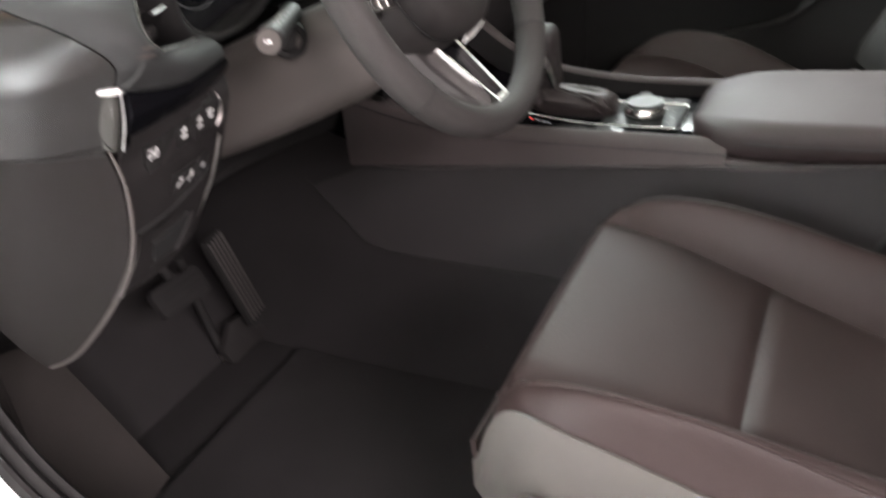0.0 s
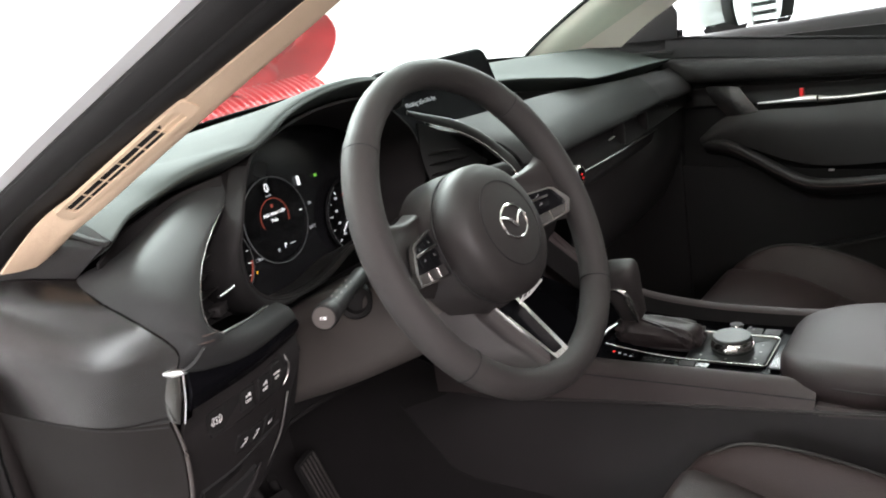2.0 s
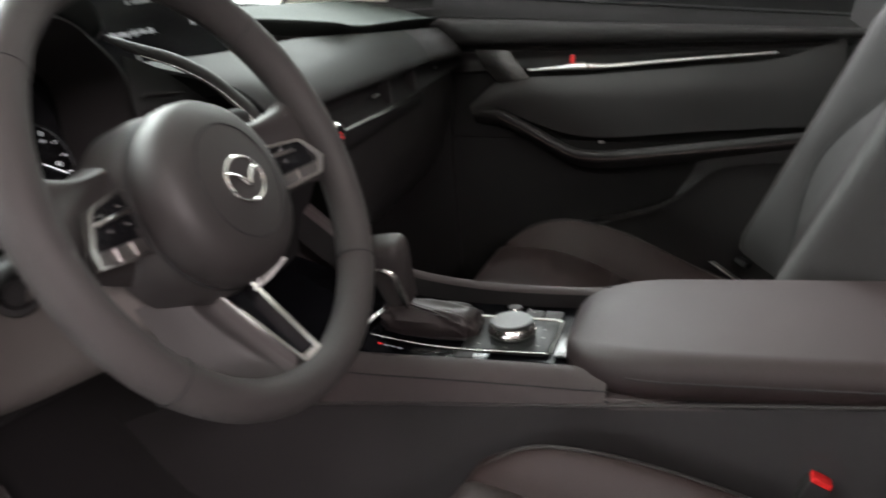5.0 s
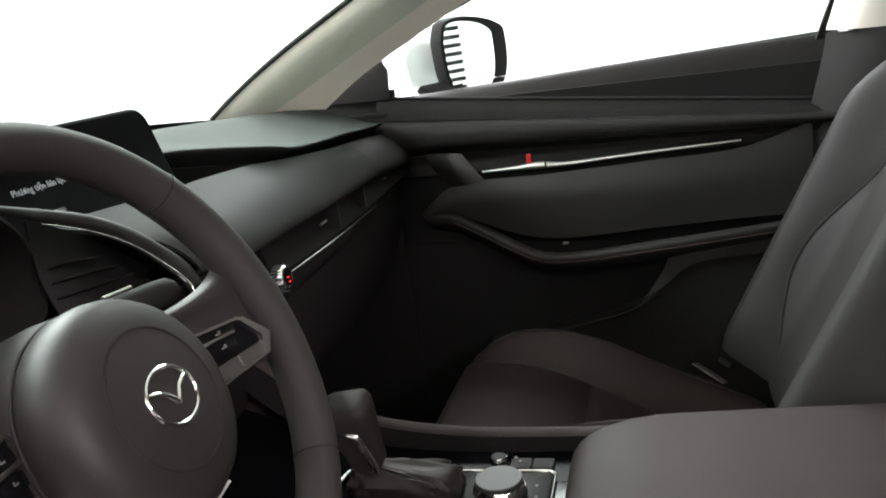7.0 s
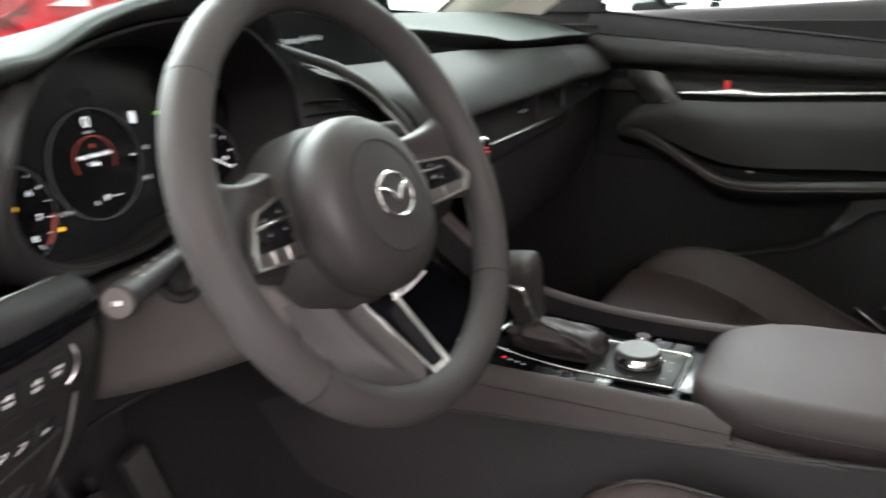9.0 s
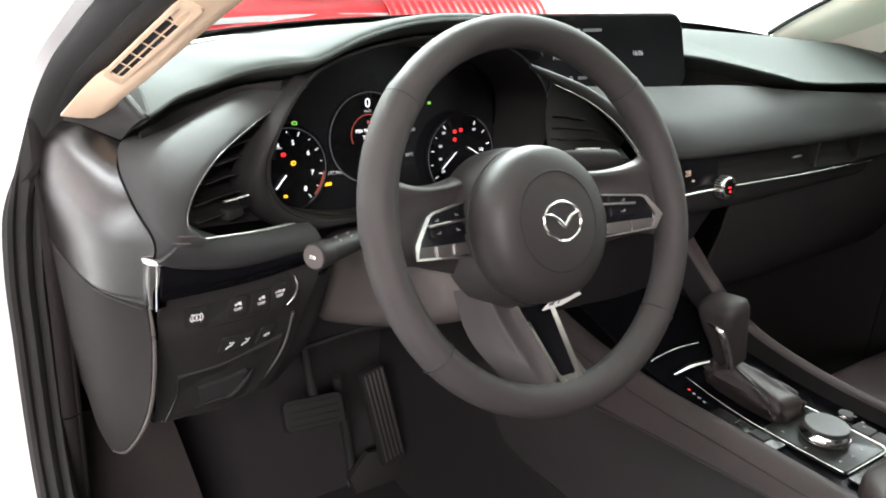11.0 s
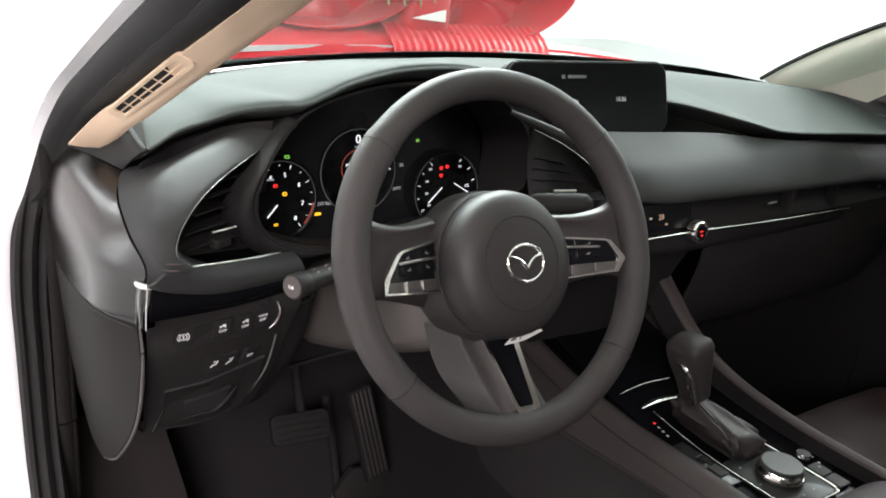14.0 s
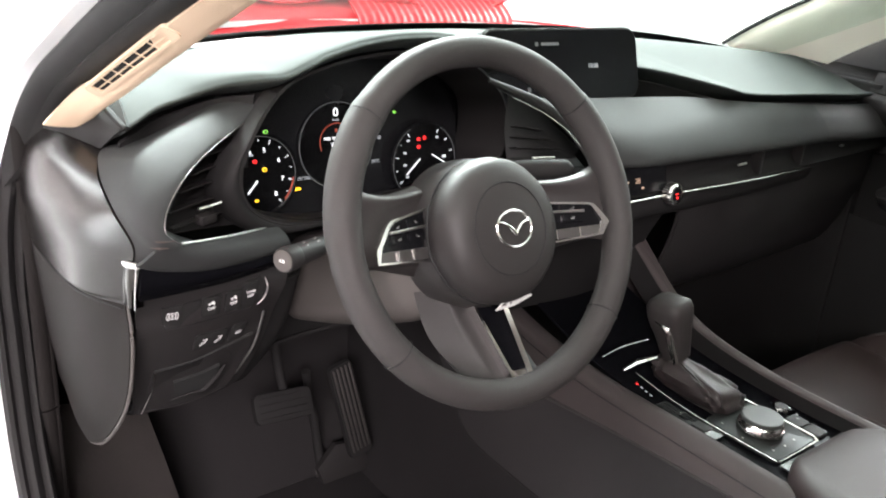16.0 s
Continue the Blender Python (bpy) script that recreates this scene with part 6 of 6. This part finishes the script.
part("sill_trim", skin([along(0.968, 0.999, 0.79, 0.79, 0, 0.19), along(0.966, 0.990, 0.765, 0.765, 0, 0.19), along(0.962, 0.892, 0.745, 0.745, 0, 0.19)], 20, 10, 0.004), PLASTIC, door, "grey trim below the window", flat_angle=70)
part("front_filler", slab(0.746, 0.764, 0.16, 0.46, 0.90, 0.988, 0.002), MATT, door, "dark trim at the foot of the pillar")
part("belt_gap", tube(along(0.976, 0.891, 0.742, 0.742, 0, 0.19), 0.003, 20, 6), SEAM, door)
part("upper_trim", skin([along(0.975, 0.889, 0.742, 0.742, 0, 0.19), along(0.955, 0.880, 0.728, 0.730, 0, 0.19), along(0.936, 0.870, 0.720, 0.722, 0, 0.19)], 20, 10, 0.004), MATT, door, "dark upper trim", flat_angle=70)
part("upper_pad", skin([along(0.934, 0.872, 0.722, 0.724, 0, 0.19), along(0.928, 0.871, 0.707, 0.711, 0, 0.19), along(0.908, 0.866, 0.700, 0.704, 0, 0.19), along(0.884, 0.860, 0.706, 0.710, 0, 0.19), along(0.876, 0.854, 0.730, 0.732, 0, 0.19)], 20, 18, 0.004), PLASTIC, door, "soft rounded pad", flat_angle=70)
part("handle_recess", skin([along(0.870, 0.852, 0.738, 0.738), along(0.845, 0.842, 0.745, 0.745), along(0.818, 0.832, 0.732, 0.732)], 20, 10, 0.004), PLASTIC, door, "dark recess behind the handle", flat_angle=70)
part("handle_line", tube([(0.718, 0.004, 0.826), (0.715, -0.06, 0.828), (0.713, -0.10, 0.830), (0.715, -0.15, 0.828), (0.720, -0.28, 0.834), (0.724, -0.440, 0.840)], [0.0018, 0.004, 0.0068, 0.004, 0.0028, 0.0018], 50, 10), BRUSHED, door, "long chrome line with the door handle")
part("handle_gap", slab(0.700, 0.716, -0.1135, -0.1115, 0.822, 0.836, 0), SEAM, door)
part("lock_knob", slab(0.714, 0.722, -0.086, -0.078, 0.834, 0.851, 0.002), RED, door, "small red lock tab")
part("end_trim", skin([[(0.715, 0.105, 0.868), (0.712, 0.06, 0.866), (0.715, 0.038, 0.862)], [(0.708, 0.09, 0.84), (0.706, 0.05, 0.838), (0.712, 0.018, 0.835)], [(0.705, 0.06, 0.806), (0.704, 0.03, 0.808), (0.710, 0.0, 0.812)]], 10, 10, 0.004), SIDE, door, "grey trim piece ahead of the handle")
part("arm_panel", skin([[(0.712, 0.12, 0.760), (0.710, 0.05, 0.808), (0.712, -0.10, 0.812), (0.716, -0.30, 0.820), (0.722, -0.44, 0.828), (0.722, -0.55, 0.862)], [(0.706, 0.12, 0.755), (0.702, 0.05, 0.780), (0.700, -0.10, 0.775), (0.702, -0.30, 0.778), (0.712, -0.44, 0.78), (0.720, -0.55, 0.79)], [(0.712, 0.12, 0.752), (0.712, 0.05, 0.748), (0.712, -0.10, 0.698), (0.714, -0.30, 0.704), (0.72, -0.44, 0.708), (0.725, -0.55, 0.708)]], 40, 16, 0.004), DOORSKIN, door, "padded leather door panel", flat_angle=70)
ARMT = [(0.708, 0.118, 0.756), (0.690, 0.062, 0.752), (0.668, 0.008, 0.731), (0.657, -0.045, 0.703), (0.653, -0.095, 0.681), (0.652, -0.160, 0.677), (0.655, -0.30, 0.688), (0.672, -0.44, 0.697), (0.700, -0.57, 0.703)]
part("armrest", skin([[(x + 0.045 + 0.02 * (i > 1), y, z - 0.012) for i, (x, y, z) in enumerate(ARMT)], [(x + 0.018, y, z + 0.002) for x, y, z in ARMT], ARMT, [(x + 0.004, y, z - 0.016) for x, y, z in ARMT], [(x + 0.035, y, z - 0.036) for x, y, z in ARMT]], 44, 22, 0.004), DOORSKIN, door, "padded armrest with a stitched edge", flat_angle=70)
part("stitch", tube([(x - 0.0005, y, z - 0.010) for x, y, z in ARMT[1:]], 0.0011, 40, 6), THREAD, door)
part("switch", slab(0.690, 0.697, -0.141, -0.131, 0.688, 0.692, 0.001), SATIN, door)
part("lower_panel", skin([along(0.720, 0.660, 0.728, 0.735), along(0.55, 0.55, 0.732, 0.738), along(0.30, 0.30, 0.735, 0.735)], 20, 12, 0.004), MATT, door, "dark lower door panel")
PO = [(0.700, 0.02, 0.505), (0.690, -0.09, 0.522), (0.684, -0.18, 0.542), (0.683, -0.25, 0.564), (0.685, -0.305, 0.604), (0.687, -0.345, 0.636), (0.69, -0.42, 0.647), (0.70, -0.58, 0.648)]
part("map_pocket", skin([[(x + 0.035, y, z + 0.002) for x, y, z in PO], [(x + 0.006, y, z + 0.004) for x, y, z in PO], PO, [(x + 0.004, y, z - 0.03) for x, y, z in PO], [(0.695, y, 0.32) for x, y, z in PO]], 40, 20, 0.005), PLASTIC, door, "raised map pocket", flat_angle=70)
part("quarter_frame", skin([[(0.745, 0.335, 0.975), (0.742, 0.165, 0.972)], [(0.742, 0.26, 1.008), (0.738, 0.160, 1.020)], [(0.735, 0.160, 1.058), (0.733, 0.150, 1.062)], [(0.70, -0.05, 1.150), (0.698, -0.06, 1.14)], [(0.63, -0.36, 1.28), (0.628, -0.37, 1.27)]], 8, 26, 0.006), MATT, door, "dark window frame corner")
part("frame_rear", skin([[(0.755, -0.563, 0.99), (0.755, -0.580, 0.99)], [(0.69, -0.612, 1.15), (0.69, -0.632, 1.15)], [(0.62, -0.655, 1.28), (0.62, -0.675, 1.28)]], 6, 12, 0.006), MATT, door)
gl = part("pane", skin([[(0.765, 0.17, 0.985), (0.765, -0.6, 0.995)], [(0.73, 0.05, 1.11), (0.72, -0.62, 1.13)], [(0.66, -0.25, 1.235), (0.63, -0.66, 1.27)]], 10, 10, 0.003), GLASS, door, "clear side window")
gl.visible_shadow = False
structure("pillar_centre", skin([[(0.735, -0.505, 0.66), (0.70, -0.60, 0.66), (0.70, -0.72, 0.66)], [(0.740, -0.548, 0.86), (0.70, -0.64, 0.86), (0.70, -0.75, 0.86)], [(0.737, -0.572, 0.960), (0.69, -0.66, 0.960), (0.69, -0.78, 0.960)], [(0.735, -0.578, 0.998), (0.685, -0.67, 0.998), (0.685, -0.79, 0.998)]], 12, 18, 0.006), PLASTIC, "dark lower trim of the pillar behind the door", "pillar trim", True)
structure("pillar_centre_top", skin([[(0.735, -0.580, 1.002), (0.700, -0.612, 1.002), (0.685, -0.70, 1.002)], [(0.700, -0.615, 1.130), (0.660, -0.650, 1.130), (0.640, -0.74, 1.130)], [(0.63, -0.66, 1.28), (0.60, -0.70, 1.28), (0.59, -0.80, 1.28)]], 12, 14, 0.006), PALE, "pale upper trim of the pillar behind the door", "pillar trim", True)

belt = thing("belt_anchor", (0.715, -0.55, 0.86), "small dark seat belt anchor on the pillar trim", "belt anchor")
part("cover", lathe([(0.016, 0), (0.016, 0.004), (0.012, 0.008), (0.0001, 0.009)], basis((0.728, -0.555, 0.862), (0, 1, 0), (-1, -0.3, 0)), 24), PLASTIC, belt)
structure("kick_panel_right", slab(0.722, 0.755, 0.17, 0.72, 0.18, 0.95, 0.004), MATT, "dark trim closing the passenger footwell", "side wall")

# outside mirror on the passenger side
mir = thing("door_mirror", (0.86, 0.10, 0.96), "white door mirror with a dark rim and silvered glass", "mirror")
MM = basis((0.944, 0.040, 1.021), (0.9, -0.45, 0), (-0.46, -0.89, 0.02)) @ Matrix.Diagonal((1.34, 1.25, 1, 1))
shape = [(-0.078, 0.030), (-0.066, 0.058), (-0.030, 0.066), (0.030, 0.060), (0.072, 0.045), (0.080, 0.026), (0.078, -0.020), (0.062, -0.050), (0.026, -0.066), (-0.020, -0.068), (-0.055, -0.056), (-0.074, -0.020)]
ring = lambda k, w, du=0.0, kv=1.0: [MM @ Vector((u * k + du, v * k * kv, w)) for u, v, _ in [(*p[:2], 0) for p in bez([(*q, 0) for q in shape + shape[:1]], 49)[:-1]]]
rows = [ring(0.73, 0.0, -0.0105, 1.2), ring(0.77, 0.004, -0.009, 1.18), ring(0.97, 0.004), ring(1.0, -0.006), ring(1.0, -0.02)]
part("rim", grid(rows, close_u=True), MATT, mir, "dark rim")
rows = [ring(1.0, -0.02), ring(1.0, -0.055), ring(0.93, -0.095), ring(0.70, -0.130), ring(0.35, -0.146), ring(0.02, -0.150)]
part("housing", grid(rows, close_u=True), HOUSING, mir, "glossy white housing, its paint darkened for shade")
bm = bmesh.new()
bm.faces.new([bm.verts.new(v) for v in ring(0.74, 0.0005, -0.0105, 1.2)])
part("mirror_glass", bm, MIRROR, mir, "silvered mirror glass", smooth=False)
part("foot", skin([[(0.80, 0.10, 0.965), (0.85, 0.07, 0.965), (0.90, 0.06, 0.975)], [(0.80, 0.12, 0.985), (0.85, 0.10, 0.985), (0.90, 0.09, 0.985)]], 10, 5, 0.016), MATT, mir, "black mirror foot")

# ---- footwell ----
acc = thing("accelerator_pedal", (-0.19, 0.56, 0.22), "tall ribbed black accelerator pedal hinged on the floor", "pedal")
PA, PB = Vector((-0.176, 0.525, 0.215)), Vector((-0.222, 0.505, 0.445))
PMX = basis(PA.lerp(PB, 0.60) + Vector((0.010, 0, 0)), PB - PA, Vector((0.05, -1, 0.15)))
part("plate", plate(rounded((PB - PA).length * 0.80, 0.046, 0.009), 0.012, PMX, 0.003), MATT, acc)
for k in range(5):
    part("rib", slab(-0.080, 0.090, -0.0018, 0.0018, 0.0115, 0.0155, 0.001, 1, PMX @ pose(0, -0.0165 + 0.00825 * k, 0)), RIB_GREY, acc, "lighter grey rib")
part("bracket", plate([(-0.050, -0.012), (0.048, -0.012), (0.040, 0.030), (0.012, 0.050), (-0.020, 0.055), (-0.060, 0.020)], 0.014, basis(PA + Vector((-0.010, 0.004, 0.0)), (1, 0, 0), (0, -1, 0.25)), 0.003), PLASTIC, acc, "dark floor bracket")
part("hinge", tube([PA + Vector((-0.06, 0.02, -0.004)), PA + Vector((0.0, 0.0, 0.0)), PA + Vector((0.03, 0.01, -0.004))], 0.008, 14), GREYMETAL, acc, "shiny hinge at the floor")
part("arm", tube([PA + Vector((-0.05, 0.02, 0.0)), PA + Vector((-0.055, 0.035, 0.08)), PB + Vector((-0.035, 0.05, -0.02))], 0.008, 16), MATT, acc)
br = thing("brake_pedal", (-0.33, 0.49, 0.40), "wide black rubber brake pedal on an arm", "pedal")
BMX = basis((-0.336, 0.490, 0.416), (1, 0, -0.08), (0, -0.84, 0.54))
part("pad", plate(rounded(0.100, 0.048, 0.010), 0.012, BMX, 0.003), MATT, br)
for k in range(4):
    part("rib", slab(-0.042, 0.042, -0.0015, 0.0015, 0.0115, 0.0135, 0.001, 1, BMX @ pose(0, -0.0165 + 0.011 * k, 0)), RUBBER, br)
part("arm", tube([(-0.325, 0.500, 0.420), (-0.315, 0.56, 0.50), (-0.305, 0.62, 0.66)], 0.008, 18), MATT, br)
mat_t = thing("floor_mat", (-0.36, 0.1, 0.205), "black carpet floor mat in the driver's footwell", "floor mat")
part("mat", skin([[(-0.60, -0.10, 0.209), (-0.36, -0.10, 0.209), (-0.17, -0.10, 0.209)], [(-0.60, 0.25, 0.209), (-0.36, 0.25, 0.209), (-0.17, 0.25, 0.209)], [(-0.60, 0.42, 0.216), (-0.36, 0.42, 0.216), (-0.17, 0.42, 0.216)]], 14, 16, 0.006), CARPET, mat_t)
rest = thing("foot_rest", (-0.60, 0.46, 0.21), "dark carpeted foot rest with fine ribs beside the pedals", "foot rest")
RL = [(-0.680, 0.50, 0.52), (-0.675, 0.45, 0.36), (-0.670, 0.41, 0.21)]
RR = [(-0.548, 0.535, 0.46), (-0.525, 0.495, 0.35), (-0.500, 0.440, 0.21)]
part("pad", skin([RL, RR], 16, 6, 0.010), FELT, rest)
for k in range(1, 10):
    part("rib", tube([(a[0] + (b[0] - a[0]) * k / 10, a[1] + (b[1] - a[1]) * k / 10 - 0.004, a[2] + (b[2] - a[2]) * k / 10) for a, b in zip(RL, RR)], 0.0032, 16, 6), FELT, rest)
sill = thing("sill_trim", (-0.68, 0.0, 0.20), "ribbed dark plastic scuff plate on the door sill", "sill trim")
part("plate", skin([[(-0.715, 0.46, 0.290), (-0.715, 0.1, 0.290), (-0.715, -0.6, 0.290)], [(-0.690, 0.46, 0.300), (-0.690, 0.1, 0.300), (-0.690, -0.6, 0.300)], [(-0.630, 0.42, 0.292), (-0.630, 0.1, 0.292), (-0.630, -0.6, 0.292)], [(-0.615, 0.42, 0.21), (-0.615, 0.1, 0.21), (-0.615, -0.6, 0.21)]], 20, 14, 0.005), PLASTIC, sill, flat_angle=70)
for k in range(8):
    part("rib", tube([(-0.685 + 0.007 * k, 0.42, 0.3025), (-0.685 + 0.007 * k, 0.0, 0.3025)], 0.0016, 8, 6), RUBBER, sill)

# ---- red bow on the bonnet ----
bow = thing("ribbon_bow", (0.12, 1.02, 0.96), "large red satin gift bow lying on the white bonnet", "ribbon bow")


def loop(cx, cy, cz, lx, lz, lean):
    rows = []
    for i in range(40):
        a = 2 * math.pi * i / 40
        r = 1 + 0.05 * math.sin(3 * a)
        c = Vector((cx + lx * math.cos(a) * r, cy, cz + lz * math.sin(a) * r))
        rows.append([c + Vector((0, w, 0.015 * math.cos(8 * w + lean))) for w in (-0.12, -0.06, 0.0, 0.06, 0.12)])
    return grid(rows, 0.004, close_v=True)


part("loop", loop(0.285, 1.02, 1.072, 0.225, 0.098, 0.4), RIBBON, bow, "puffed satin loop", flat_angle=80)
part("loop", loop(-0.12, 1.02, 1.075, 0.22, 0.085, 1.2), RIBBON, bow, "puffed satin loop", flat_angle=80)
def fold(cx, cy, cz, lx, lz, phase):
    """The gathered ribbon inside a loop, closing it behind."""
    rows = []
    for k in range(9):
        r = 0.02 + 0.96 * k / 8
        rows.append([(cx + lx * r * math.cos(a), cy + 0.030 * math.sin(5 * a + phase + 3 * r) * r, cz + lz * r * math.sin(a)) for a in (2 * math.pi * i / 60 for i in range(60))])
    return grid(rows, 0.003, close_u=True)


part("inner_fold", fold(0.285, 1.05, 1.072, 0.222, 0.096, 0.3), RIBBON, bow, "gathered satin inside the loop", flat_angle=80)
part("inner_fold", fold(-0.12, 1.05, 1.075, 0.217, 0.083, 1.9), RIBBON, bow, "gathered satin inside the loop", flat_angle=80)
part("knot", slab(0.06, 0.18, 0.90, 1.12, 0.99, 1.13, 0.04, 4), RIBBON, bow)
rows = []
for i in range(120):
    x = 0.02 + 0.40 * i / 119
    f = 0.005 * math.sin(i * 1.15) + 0.003 * math.sin(i * 0.37)
    rows.append([(x, 0.862, 0.950), (x, 0.874 + f * 0.15, 0.978), (x, 0.892 + f * 0.7, 0.993), (x, 0.908 + f * 0.7, 1.003), (x, 0.93 + 0.4 * f, 1.014)])
part("ruffle", grid(rows, 0.003), RIBBON, bow, "pleated satin strip", flat_angle=80)
rows = []
for i in range(40):
    x = -0.40 + 0.45 * i / 39
    f = 0.006 * math.sin(i * 0.31) + 0.003 * math.sin(i * 0.83)
    rows.append([(x, 0.865, 0.946), (x, 0.878, 0.972 + 0.4 * f), (x, 0.905 + f, 0.994 + 0.6 * f), (x, 0.95 + f, 1.006 + f), (x, 1.00, 1.012)])
part("tail", grid(rows, 0.004), RIBBON, bow, "smooth satin tail", flat_angle=80)
part("tail", skin([[(0.2, 0.88, 0.972), (0.45, 0.90, 0.970), (0.68, 0.86, 0.955)], [(0.2, 1.0, 0.978), (0.45, 1.02, 0.975), (0.66, 1.0, 0.96)]], 14, 6, 0.006), RIBBON, bow)
spr = thing("sprig", (0.10, 0.9, 1.0), "small green sprig with a white card on the bow", "decoration")
for k in range(22):
    a = k * 2.4
    x = -0.02 + 0.0055 * k
    part("leaf", tube([(x, 0.905, 1.095), (x + 0.014 * math.cos(a), 0.892, 1.078 + 0.006 * math.sin(3 * a)), (x + 0.022 * math.cos(a), 0.885, 1.060 - 0.010 * math.sin(a))], [0.0015, 0.0038, 0.0008], 8, 6), LEAF, spr)
part("card", plate([(-0.035, 0.0), (0.035, -0.006), (0.035, 0.02), (-0.035, 0.02)], 0.002, basis((0.125, 0.900, 1.085), (1, 0, 0), (0, -1, 0.2))), CARD, spr)
part("tag", plate([(-0.040, -0.006), (0.040, -0.012), (0.042, 0.013)], 0.002, basis((0.105, 0.888, 1.034), (1, 0, 0), (0, -1, 0.2))), CARD, spr)
